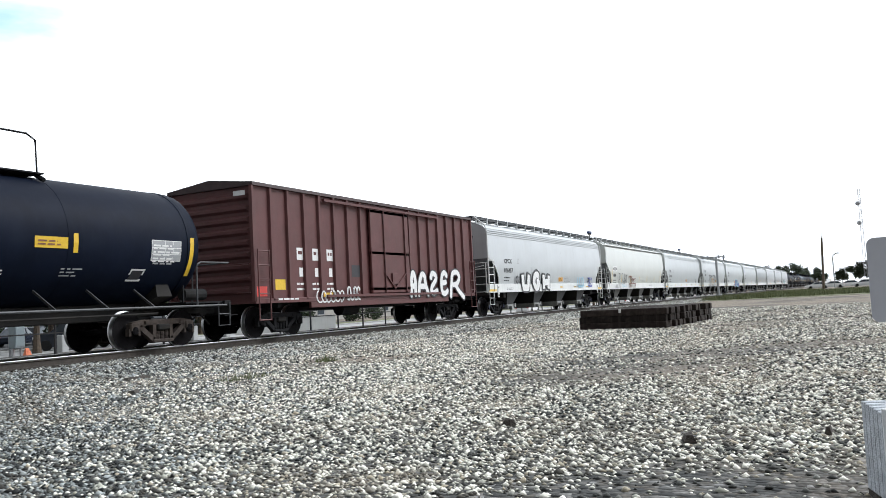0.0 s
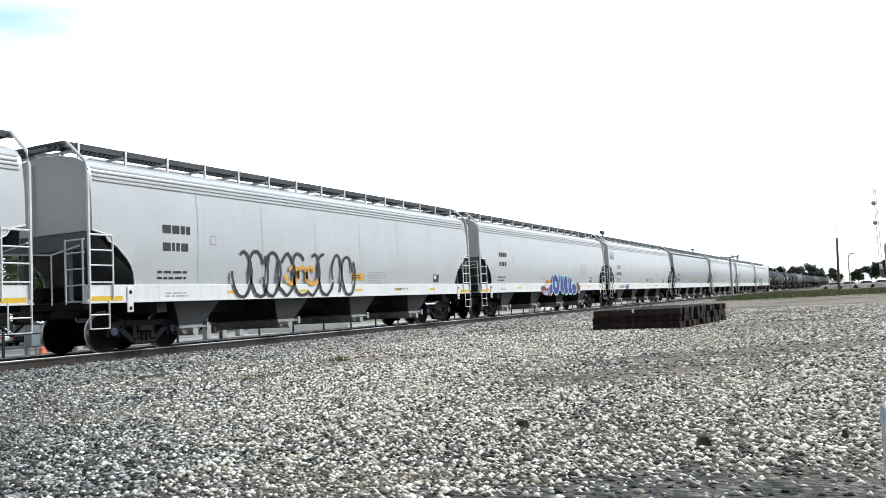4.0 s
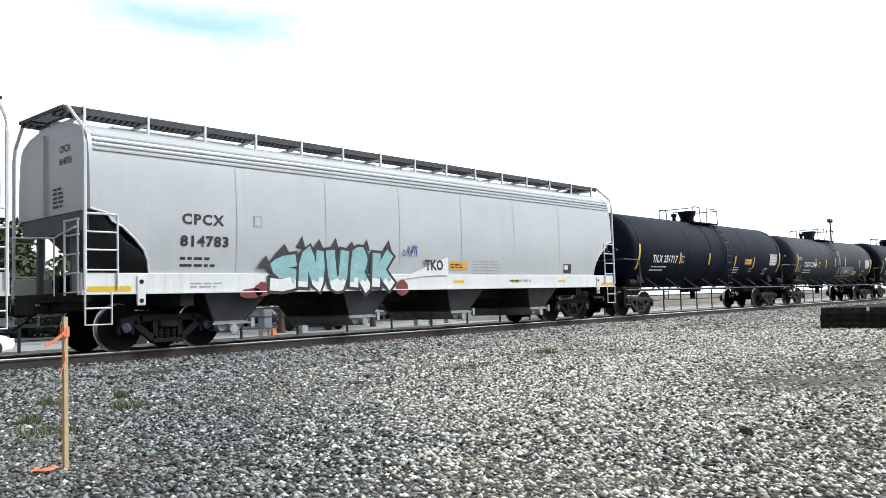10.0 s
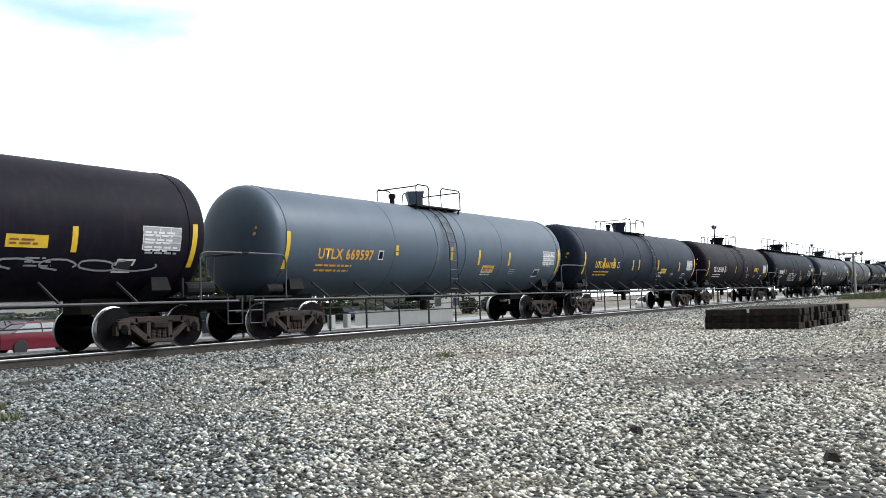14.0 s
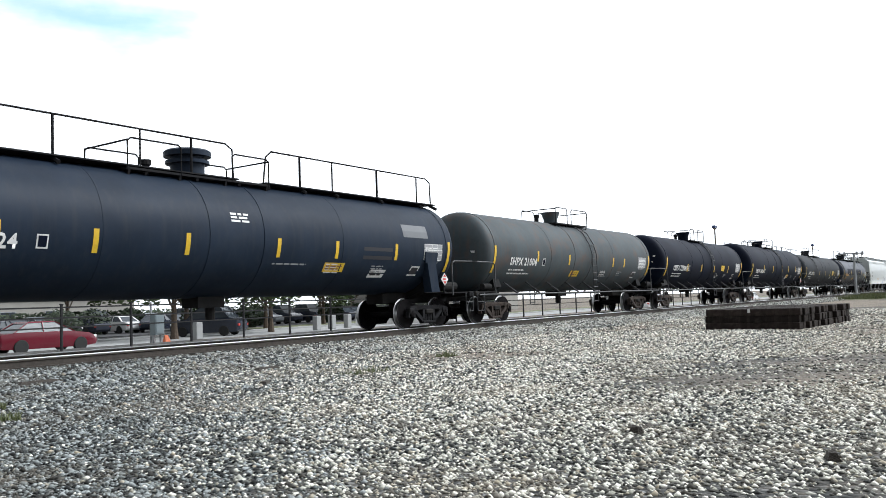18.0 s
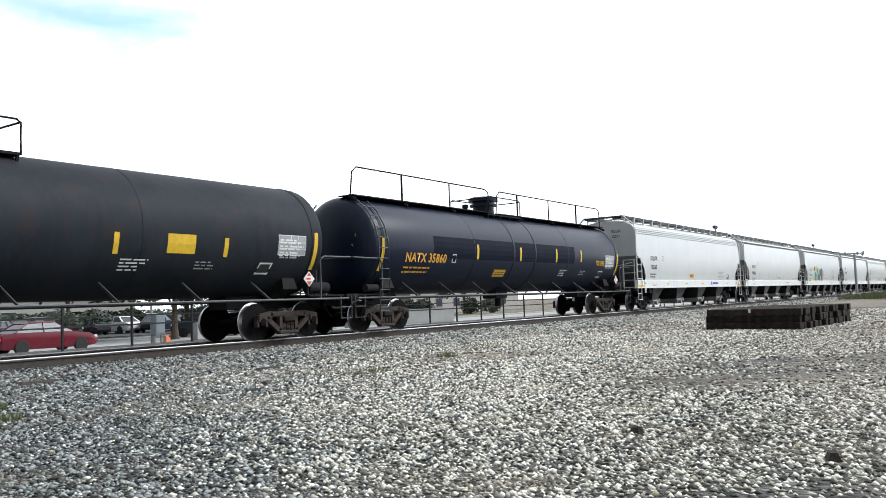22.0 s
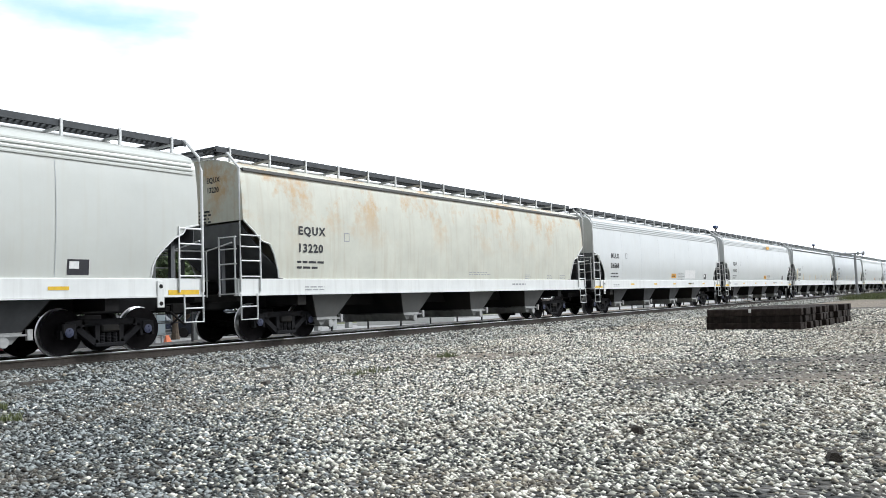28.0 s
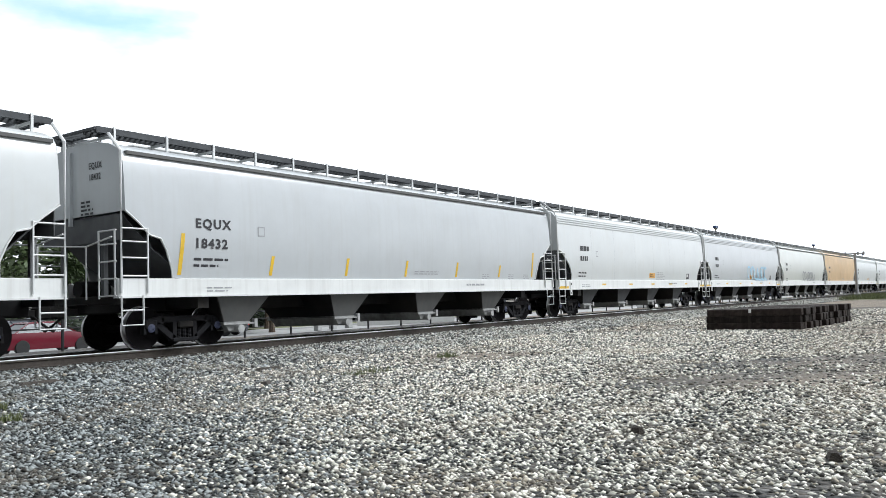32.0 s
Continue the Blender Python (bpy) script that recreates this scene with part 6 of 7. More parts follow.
lettering("stencil", "PETROLEUM GAS", 5.05, 1.92, 0.13, M["white"], c, tank_side, bold=0.004)
lettering("stencil", "FRA AIP", 5.87, 2.74, 0.15, M["white"], c, tank_side, bold=0.005)
scrawl("spray_tag", -2.8, 1.5, 3.0, 0.6, M["white"], c, tank_side, 22, 6, 0.07)
c = tank(385.36, 7.99, "dark blue-grey tank car with a railed roof walk", "tank_blue", "GATX", "70624", walk_posts=((-8.67, -8.2, -6.2, -4.14, -2.11, -0.72, 0.55), (1.54, 2.88, 4.18, 6.19, 8.23, 9.0)), cages=((-2.6, -1.2), (0.3, 1.5)), dome="flange", dome_x=-0.4, sides=False, finish_key="truck_black", boards=True, stripes=[(-5.7, 2.05, 2.55), (-3.76, 2.0, 2.48), (-1.54, 2.02, 2.5), (1.2, 2.03, 2.5), (3.34, 2.05, 2.52), (5.93, 2.06, 2.54)], label_at=(2.95, 1.70))
scrawl("chalk_sketch", -8.4, 2.35, 0.3, 0.55, M["greyink"], c, tank_side, 50, 5, 0.025)
bars("small_lettering", -0.3, 3.0, 0.75, 3, M["white"], c, tank_side, seed=51, h=0.05, gap=0.085)
bars("small_lettering", 1.06, 1.86, 1.2, 1, M["greyink"], c, tank_side, seed=52, h=0.035)
patch("painted_out_patch", 6.3, 7.55, 2.76, 3.15, M["patch_grey"], c, tank_side, 0.005)
for z in (2.06, 2.3):
    patch("painted_out_patch", 4.45, 5.75, z, z + 0.1, M["black"], c, tank_side, 0.005)
p = patch("stencil_box", 4.9, 5.6, 1.56, 1.78, M["white"], c, tank_side, slant=0.05)
bars("stencil_line", 4.98, 1.62, 0.55, 1, M["black"], p, tank_side, h=0.08, seed=53, lift=0.012)
tank(404.37, 6.84, "grey tank car with rust along its top", "tank_rust", "SHPX", "21004", stripes=[(-4.2, 2.2, 2.6), (-1.45, 2.1, 2.52), (3.10, 2.1, 2.5), (4.41, 2.1, 2.5)], label_at=(-1.11, 1.65), cages=((-1.3, -0.2), (0.2, 1.8)), dome_x=-0.2)
c = tank(421.91, 6.70, "black tank car with white lettering and a square yellow label", "tank_black", "CBTX", "725889", label_at=None, stripes=[(-3.8, 2.0, 2.42), (-1.25, 2.0, 2.42), (1.3, 2.0, 2.42), (4.3, 2.0, 2.42)])
patch("square_label", 2.75, 3.45, 2.08, 2.42, M["yellow"], c, tank_side)
c = tank(440.24, 7.64, "long black tank car with a low roof railing", "tank_black", "DBUX", "340069", r=1.55, stripes=[(-4.9, 2.1, 2.6), (-2.0, 2.1, 2.6), (1.05, 2.16, 2.63), (3.25, 2.16, 2.64), (5.93, 2.21, 2.68)], label_at=(2.82, 1.74), low_rail=(-7.4, -5.6, -3.8, -2.0, 0.1, 1.93, 3.69, 5.47, 7.2), boards=True)
lettering("stencil", "ISOBUTYLENE", 5.95, 2.22, 0.14, M["white"], c, tank_side, bold=0.003, width=0.6)
bars("small_lettering", 6.0, 2.44, 0.85, 1, M["greyink"], c, tank_side, seed=54, h=0.07)
c = tank(460.05, 8.19, "weathered brown-grey tank car with white lettering", "tank_umber", "GATX", "203951", stripes=[(-5.42, 1.97, 2.39), (-2.53, 2.02, 2.41), (0.64, 2.02, 2.45), (3.06, 2.0, 2.44), (5.9, 2.0, 2.44)], label_at=None, cages=((-5.5, -4.5), (-3.9, 1.45)), dome="box", dome_x=-1.2, ladder_x=-4.4, boards=True)
patch("square_label", 4.29, 5.03, 2.05, 2.47, M["yellow"], c, tank_side)
c = tank(480.25, 7.97, "glossy black tank car with a railed roof walk", "tank_gloss", "NATX", "35860", "orange", walk_posts=((-8.9, -6.4, -3.7, -1.1), (-0.6, 1.05, 3.7, 6.35, 8.88)), cages=((-1.6, 0.8),), dome="flange", dome_x=-0.6, boards=True, stripes=[(-3.4, 2.19, 2.69), (-0.42, 2.19, 2.69), (2.5, 2.2, 2.73), (4.78, 2.25, 2.74)], label_at=(-2.1, 1.62))
patch("dull_panel", -6.0, 4.15, 2.17, 2.87, M["tank_black"], c, tank_side, 0.004)
lettering("stencil", "TOLUENE", 6.30, 2.14, 0.2, M["yellow"], c, tank_side, bold=0.005, width=0.68)
c = hopper("round", 500.10, "white covered hopper car with black lettering", "hop_white", "EQUX", "12262", length=0.975, label_at=(-1.2, 1.62), panel_at=(4.4, 2.06))
patch("sill_badge", 2.75, 3.0, 1.24, 1.42, M["blue"], c, lambda q: -1.575)
patch("sill_badge", 3.12, 4.15, 1.27, 1.38, M["blue"], c, lambda q: -1.575, slant=0.03)
c = hopper("angled", 519.62, "white covered hopper car with upright yellow stripes", "hop_white", "MLLX", "98436", lamps=BARS6, length=0.963)
c = hopper("angled", 539.59, "white covered hopper car with a mural of coloured blobs", "hop_white", "MLLX", "97146", lamps=BARS6, length=0.954)
MURAL = (("yellow", (-4.12, 2.55, 0.52, 0.33), (-5.0, 1.56, 0.26, 0.42)), ("mint", (-4.92, 2.10, 0.36, 0.30), (-4.15, 2.16, 0.48, 0.22), (-2.90, 2.40, 0.44, 0.30), (-2.92, 1.34, 0.62, 0.20), (-1.90, 1.42, 0.36, 0.26)),
         ("mauve", (-4.97, 2.58, 0.40, 0.21), (-3.60, 2.40, 0.34, 0.30), (-2.15, 2.26, 0.38, 0.34)), ("teal", (-2.92, 1.82, 0.52, 0.28), (-2.30, 1.66, 0.28, 0.32)),
         ("deepteal", (-4.60, 2.02, 0.17, 0.30), (-1.55, 2.24, 0.42, 0.48), (-1.44, 1.56, 0.20, 0.44)), ("mauve", (-4.45, 1.76, 0.36, 0.24), (-4.22, 1.98, 0.16, 0.14)), ("dusty_tan", (-3.76, 1.80, 0.44, 0.31), (-0.86, 2.0, 0.38, 0.58)))
for k, (key, *spots) in enumerate(MURAL):
    for i, (x, z, a, b) in enumerate(spots):
        bm = bmesh.new()
        blob(bm, x, z, a, b, hs, 0.006 + 0.003 * k + 0.0006 * i, 100 + 10 * k + i, 26, 0.04)
        part("mural_shape", bm, M[key], c)
scrawl("spray_tag", -HL + 14.2, 1.65, 0.7, 0.9, M["greyink"], c, spray, 30, 3, 0.06)
c = hopper("angled", 559.60, "white covered hopper car with faint marks", "hop_white")
patch("pale_patch", -HL + 14.8, -HL + 16.0, 1.7, 2.15, M["white"], c, hs)
c = hopper("round", 579.25, "off-white covered hopper car with a repainted patch", "hop_cream")
patch("repainted_patch", -HL + 3.0, -HL + 10.6, 1.55, 2.15, M["hop_white"], c, hs, 0.004)
patch("repainted_patch", -HL + 2.0, -HL + 9.0, 2.15, 2.4, M["hop_white"], c, hs, 0.004)
c = hopper("angled", 599.15, "cream covered hopper car with rust running from the eaves", "hop_rust", "EQUX", "13220", at=(-7.42, 2.16), length=0.993)
c = hopper("round", 618.79, "white covered hopper car with a pale patch low on its side", "hop_white", "MLLX", "26568", length=0.987)
patch("pale_patch", HL - 6.6, HL - 4.8, 1.6, 2.05, M["white"], c, hs, 0.004)
c = hopper("round", 638.66, "white covered hopper car with an orange card under the eaves", "hop_white", "EQUX", "16162")
patch("orange_card", -HL + 11.2, -HL + 12.0, 3.78, 4.02, M["orange"], c, lambda q: -1.60, 0.01)
c = hopper("angled", 658.66, "white covered hopper car with upright yellow stripes", "hop_white", "MLLX", "98525", lamps=BARS6, at=(-7.35, 1.90), length=0.988)
c = hopper("angled", 678.62, "pale grey covered hopper car with upright yellow stripes", "hop_grey", "EQUX", "18432", lamps=BARS6, at=(-7.5, 2.16))
c = hopper("round", 698.05, "white covered hopper car with black lettering", "hop_white")
c = hopper("round", 717.20, "grey covered hopper car with a pale sprayed piece", "hop_grey")
scrawl("spray_tag", -HL + 9.5, 1.55, 5.5, 0.9, M["cyan"], c, spray, 31, 6, 0.14)
c = hopper("angled", 736.40, "cream covered hopper car with sprayed marks", "hop_cream")
scrawl("spray_tag", -HL + 8.5, 1.55, 5.0, 0.7, M["greyink"], c, spray, 32, 7, 0.14)
c = hopper("angled", 755.50, "tan covered hopper car", "hop_tan")
for u in (774.5, 793.7, 812.9, 832.1):
    hopper("round", u, "white covered hopper car with black lettering", "hop_white")


# ---------------------------------------------------------------- stacked ties, stake and foreground
rnd = random.Random(5)
bm = bmesh.new()
box(bm, -0.115, 0.115, -1.30, 1.30, 0.0, 0.19, 0.014)
tie0 = single("timber_tie", bm, M["tie"], "used creosoted railway tie in a low stack", "railway tie", "stacked ties")
first = True
for k in range(23):
    for lay_no in range(3):
        if lay_no == 2 and k in (9, 10, 17, 22):
            continue
        m = pose(24.05 + 0.238 * k + rnd.uniform(-0.01, 0.01), 5.98 - 0.02 * k + rnd.uniform(-0.07, 0.07), 0.194 * lay_no + 0.004, 0, 0, rnd.uniform(-0.8, 0.8) - 4.0)
        if first:
            tie0.matrix_basis = m
            first = False
        else:
            copy_thing(tie0, m)
bm = bmesh.new()
box(bm, -0.02, 0.02, -0.03, 0.03, 0.0, 0.11)
single("tag_clip", bm, M["white"], "white plastic clip on the edge of the tie stack", "clip", at=pose(23.90, 6.05, 0.48))

stake = thing("survey_stake", "pine survey stake with an orange ribbon, driven into the gravel", "stake", at=pose(2.58, 5.90, -0.05, 0.6, -0.8, 20))
bm = bmesh.new()
box(bm, -0.019, 0.019, -0.012, 0.012, 0.0, 1.12, 0.002)
part("shaft", bm, M["stake"], stake)
bm = bmesh.new()
for pts in (((0.0, 1.03), (-0.05, 0.99), (-0.12, 0.955), (-0.19, 0.925)), ((0.0, 1.02), (-0.03, 0.90), (-0.02, 0.80), (-0.07, 0.70))):
    for (a, b), (p, q) in zip(pts, pts[1:]):
        hexa(bm, [(a, -0.016, b - 0.014), (p, -0.018, q - 0.014), (p, -0.015, q - 0.014), (a, -0.013, b - 0.014)],
             [(a, -0.022, b + 0.014), (p, -0.024, q + 0.014), (p, -0.021, q + 0.014), (a, -0.019, b + 0.014)])
box(bm, -0.024, 0.024, -0.018, 0.018, 0.98, 1.05)
part("ribbon", bm, M["ribbon"], stake, "orange flagging ribbon")
bm = bmesh.new()
for i, (x, y, r) in enumerate(((0, 0, 0.07), (0.06, 0.04, 0.05), (-0.05, 0.05, 0.04))):
    n = 9
    c0 = bm.verts.new((x, y, 0.035))
    ring = [bm.verts.new((x + r * rnd.uniform(0.7, 1.2) * math.cos(a), y + r * rnd.uniform(0.7, 1.2) * math.sin(a), 0.02)) for a in [2 * math.pi * k / n for k in range(n)]]
    for k in range(n):
        bm.faces.new((c0, ring[k], ring[(k + 1) % n]))
single("paint_mark", bm, M["orange_paint"], "splash of orange marking paint on the stones", "paint mark", at=pose(2.40, 5.79, 0.02))

sign = thing("roadside_sign", "grey back of a rounded metal sign on a post", "sign", at=pose(4.95, -0.15, 0, 0, 0, 6))
bm = bmesh.new()
ring = []
for cx, cz, a0 in ((0.50, 1.21, 0), (0.04, 1.21, 90), (0.04, 0.84, 180), (0.50, 0.84, 270)):
    for k in range(5):
        a = radians(a0 + 22.5 * k)
        ring.append((cx + 0.04 * math.cos(a), cz + 0.04 * math.sin(a)))
hexa(bm, [(0.0, -a, z) for a, z in ring], [(0.004, -a, z) for a, z in ring])
part("plate", bm, M["sign_grey"], sign)
bm = bmesh.new()
box(bm, 0.006, 0.05, -0.32, -0.26, 0.0, 1.22)
part("post", bm, M["galv"], sign)
tim = thing("timber_block", "white-faced block of grey weathered boards on the gravel", "timber block", at=pose(4.35, 0.0, 0, 0, 0, 15))
for k in range(5):
    bm = bmesh.new()
    box(bm, -0.16 + 0.06 * k, -0.105 + 0.06 * k, -0.56, -0.10, 0.03, 0.43 + 0.004 * k, 0.004)
    part("board", bm, M["grey_timber"], tim)
bm = bmesh.new()
box(bm, -0.185, -0.162, -0.60, -0.10, 0.05, 0.45, 0.004)
part("face_board", bm, M["white_timber"], tim, "white painted face board")
# dark slab that draws the shadow gap below the boards
bm = bmesh.new()
box(bm, -0.15, 0.13, -0.55, -0.10, 0.0, 0.03)
part("runner", bm, M["soil"], tim)

# ---------------------------------------------------------------- masts and poles along the line
def light_pole(x, y, h):
    p = thing("light_pole", "slim steel lighting pole beyond the train", "light pole", "light poles", pose(x, y, ground_z(y)))
    bm = bmesh.new()
    lathe(bm, [(0, 0.14), (0.3, 0.14), (0.32, 0.10), (h, 0.06)], "z", 10)
    part("shaft", bm, M["pole"], p)
    bm = bmesh.new()
    box(bm, -0.45, 0.45, -0.05, 0.05, h - 0.1, h)
    part("crossarm", bm, M["pole"], p)
    for s in (-1, 1):
        bm = bmesh.new()
        box(bm, s * 0.26 - 0.15, s * 0.26 + 0.15, -0.16, 0.16, h, h + 0.26, 0.04)
        part("lamp_head", bm, M["car_blue"], p)
    return p


for x in (83.6, 134.0, 185.0):
    light_pole(x, 24.0, 7.5)

mast = thing("signal_mast", "galvanised trackside mast with a cross arm at its top", "mast", at=pose(97.0, 13.35, 0.05))
bm = bmesh.new()
box(bm, -0.28, 0.28, -0.28, 0.28, 0, 0.35, 0.02)
lathe(bm, [(0.35, 0.14), (4.6, 0.12)], "z", 12)
part("post", bm, M["galv"], mast)
bm = bmesh.new()
box(bm, -0.08, 0.08, -0.9, 1.5, 4.55, 4.68, 0.02)
for y in (-0.85, -0.3, 0.9, 1.4):
    box(bm, -0.12, 0.12, y - 0.1, y + 0.1, 4.45, 4.8, 0.02)
part("cross_arm", bm, M["galv"], mast)

tower = thing("radio_tower", "lattice radio tower with two dishes", "radio tower", at=pose(250, -3.9, 0))
bm = bmesh.new()
H = 26.3
legs = [(0.5 * math.cos(a), 0.5 * math.sin(a)) for a in (0.5, 2.6, 4.7)]
for x, y in legs:
    tube(bm, [(x, y, 0), (x * 0.7, y * 0.7, H)], 0.06, 5)
part("legs", bm, M["galv"], tower)
bm = bmesh.new()
for k in range(20):
    z0, z1 = H * k / 20, H * (k + 1) / 20
    for i in range(3):
        a, b = legs[i], legs[(i + 1) % 3]
        f0, f1 = 1 - 0.3 * z0 / H, 1 - 0.3 * z1 / H
        tube(bm, [(a[0] * f0, a[1] * f0, z0), (b[0] * f1, b[1] * f1, z1)], 0.035, 4)
part("bracing", bm, M["galv"], tower)
for z in (22.3, 17.0):
    bm = bmesh.new()
    lathe(bm, [(-0.2, 0.06), (-0.18, 0.36), (0.0, 0.6), (0.04, 0.6), (-0.12, 0.25), (-0.15, 0.03)], "x", 14, (-0.6, 0.4, z))
    part("dish", bm, M["galv"], tower)
pole = thing("utility_pole", "leaning wooden utility pole with a whip antenna", "utility pole", at=pose(150, 3.95, 0, 2.0, 0, 0))
bm = bmesh.new()
lathe(bm, [(0, 0.22), (8.7, 0.15)], "z", 8)
part("shaft", bm, M["pole"], pole)
bm = bmesh.new()
tube(bm, [(0, 0, 8.7), (0.02, 0, 11.6)], 0.03, 5)
part("antenna", bm, M["galv"], pole)
lamp = thing("street_lamp", "curved street lamp by the far road", "street lamp", at=pose(150, 2.25, 0))
bm = bmesh.new()
tube(bm, [(0, 0, 0), (0, 0, 5.0), (0, -0.1, 5.6), (0, -0.5, 5.9)], 0.09, 8)
part("shaft", bm, M["galv"], lamp)
bm = bmesh.new()
box(bm, -0.2, 0.2, -1.05, -0.4, 5.85, 6.02, 0.05)
part("lamp_head", bm, M["galv"], lamp)

# ---------------------------------------------------------------- fence, road and what lies beyond the track
fence = thing("steel_fence", "black steel rail fence between track and road", "fence", at=pose(0, 0, 0))
bm = bmesh.new()
box(bm, -0.035, 0.035, -0.035, 0.035, 0.0, 1.42, 0.008)
box(bm, -0.045, 0.045, -0.045, 0.045, 1.42, 1.45)
post_mesh = finish("post", bm, M["fence"])
for k in range(60):
    o = new("post", post_mesh)
    o.parent = fence
    o.matrix_basis = pose(-46.0 - 0.61 + 2.43 * k, 24.0, 0.0)
for z in (0.70, 1.00, 1.32):
    bm = bmesh.new()
    box(bm, -46, 98, 23.975, 24.025, z, z + 0.045)
    part("rail_bar", bm, M["fence"], fence)

bm = bmesh.new()
box(bm, -300, 300, 28.0, 46.0, -0.66, -0.59)
structure("road", bm, M["concrete"], "pale concrete road beyond the fence")
for y in (27.75, 46.25):
    bm = bmesh.new()
    box(bm, -300, 300, y - 0.16, y + 0.16, -0.66, -0.45, 0.02)
    structure("kerb", bm, M["concrete"], "concrete kerb")
bm = bmesh.new()
box(bm, -300, 90, 54, 80, -0.66, -0.58)
structure("car_park", bm, M["asphalt"], "asphalt car park")
bm = bmesh.new()
box(bm, 46.2, 300, 46.4, 53.9, -0.66, -0.54)
structure("lawn", bm, M["lawn"], "mown grass beyond the road")
bm = bmesh.new()
box(bm, 50, 230, 20.6, 23.2, -0.05, 0.03)
structure("verge", bm, M["lawn"], "grassy verge along the track")

cab = thing("signal_cabinet", "slim blue-grey steel signal cabinet on a post", "cabinet", at=pose(18.75, 25.6, -0.16))
bm = bmesh.new()
box(bm, -0.20, 0.20, -0.16, 0.16, 0.42, 1.18, 0.02)
part("housing", bm, M["cabinet_grey"], cab)
bm = bmesh.new()
box(bm, -0.16, 0.16, -0.172, -0.160, 0.48, 1.12, 0.004)
part("door", bm, M["cabinet_grey"], cab)
bm = bmesh.new()
for x in (-0.15, 0.15):
    box(bm, x - 0.03, x + 0.03, -0.04, 0.04, 0.0, 0.42)
tube(bm, [(-0.12, 0.2, 0.0), (-0.12, 0.2, 1.62)], 0.04, 8)
part("post", bm, M["galv"], cab)
cone = thing("orange_bag", "crumpled orange warning bag beside the cabinet", "bag", at=pose(18.85, 25.2, -0.02))
bm = bmesh.new()
hexa(bm, [(-0.12, -0.1, 0), (0.12, -0.1, 0), (0.12, 0.1, 0), (-0.12, 0.1, 0)], [(-0.07, -0.02, 0.22), (0.03, -0.04, 0.27), (0.06, 0.03, 0.2), (-0.05, 0.04, 0.28)])
part("cloth", bm, M["ribbon"], cone)


def build_car(paint, label, tall=0.0, group="parked cars"):
    """Saloon along +x, built from lofted slabs."""
    car = thing("parked_car", label, "car", group)
    bm = bmesh.new()
    secs = [(-2.42, 0.42, 0.72, 0.62), (-2.25, 0.26, 0.90, 0.80), (-1.6, 0.22, 0.98, 0.88), (0.9, 0.22, 0.96, 0.90), (1.9, 0.24, 0.84, 0.86), (2.28, 0.28, 0.68, 0.76), (2.44, 0.40, 0.58, 0.62)]
    rows = []
    for x, z0, z1, w in secs:
        z1 += tall * 0.4
        rows.append([bm.verts.new(p) for p in ((x, -w * 0.92, z0), (x, -w, (z0 + z1) / 2), (x, -w * 0.9, z1), (x, w * 0.9, z1), (x, w, (z0 + z1) / 2), (x, w * 0.92, z0))])
    for a, b in zip(rows, rows[1:]):
        for k in range(6):
            bm.faces.new((a[k], a[(k + 1) % 6], b[(k + 1) % 6], b[k]))
    bm.faces.new(rows[0])
    bm.faces.new(rows[-1][::-1])
    part("body", bm, paint, car, "", 35)
    t = tall
    bm = bmesh.new()
    hexa(bm, [(-1.75, -0.78, 0.95 + t * 0.4), (1.15, -0.78, 0.92 + t * 0.4), (1.15, 0.78, 0.92 + t * 0.4), (-1.75, 0.78, 0.95 + t * 0.4)],
         [(-1.0, -0.60, 1.40 + t), (0.25, -0.60, 1.42 + t), (0.25, 0.60, 1.42 + t), (-1.0, 0.60, 1.40 + t)])
    part("cabin_glass", bm, M["glass"], car)
    bm = bmesh.new()
    hexa(bm, [(-1.08, -0.63, 1.38 + t), (0.32, -0.63, 1.40 + t), (0.32, 0.63, 1.40 + t), (-1.08, 0.63, 1.38 + t)],
         [(-0.95, -0.55, 1.45 + t), (0.2, -0.55, 1.46 + t), (0.2, 0.55, 1.46 + t), (-0.95, 0.55, 1.45 + t)])
    for s in (-1, 1):
        bar(bm, (-0.35, s * 0.79, 0.95 + t * 0.4), (-0.35, s * 0.62, 1.41 + t), 0.07, 0.03)
        bar(bm, (1.17, s * 0.78, 0.93 + t * 0.4), (0.27, s * 0.61, 1.42 + t), 0.06, 0.03)
        bar(bm, (-1.75, s * 0.78, 0.96 + t * 0.4), (-1.02, s * 0.61, 1.41 + t), 0.12, 0.03)
    part("roof", bm, paint, car)
    for x in (-1.42, 1.42):
        for s in (-1, 1):
            bm = bmesh.new()
            lathe(bm, [(-0.1, 0.2), (-0.1, 0.31), (-0.08, 0.33), (0.08, 0.33), (0.1, 0.31), (0.1, 0.2)], "y", 18, (x, s * 0.80, 0.33))
            w = part("wheel", bm, M["tyre"], car)
            bm = bmesh.new()
            lathe(bm, [(s * 0.0, 0.2), (s * 0.085, 0.2), (s * 0.09, 0.05)], "y", 12, (x, s * 0.80, 0.33))
            part("rim", bm, M["galv"], w)
    for s in (-1, 1):
        bm = bmesh.new()
        box(bm, 2.12, 2.36, s * 0.58 - 0.14, s * 0.58 + 0.14, 0.58 + t * 0.3, 0.72 + t * 0.3, 0.03)
        part("headlight", bm, M["lamp_glass"], car)
        bm = bmesh.new()
        box(bm, -2.42, -2.3, s * 0.62 - 0.12, s * 0.62 + 0.12, 0.62, 0.78, 0.02)
        part("tail_light", bm, M["red"], car)
    return car


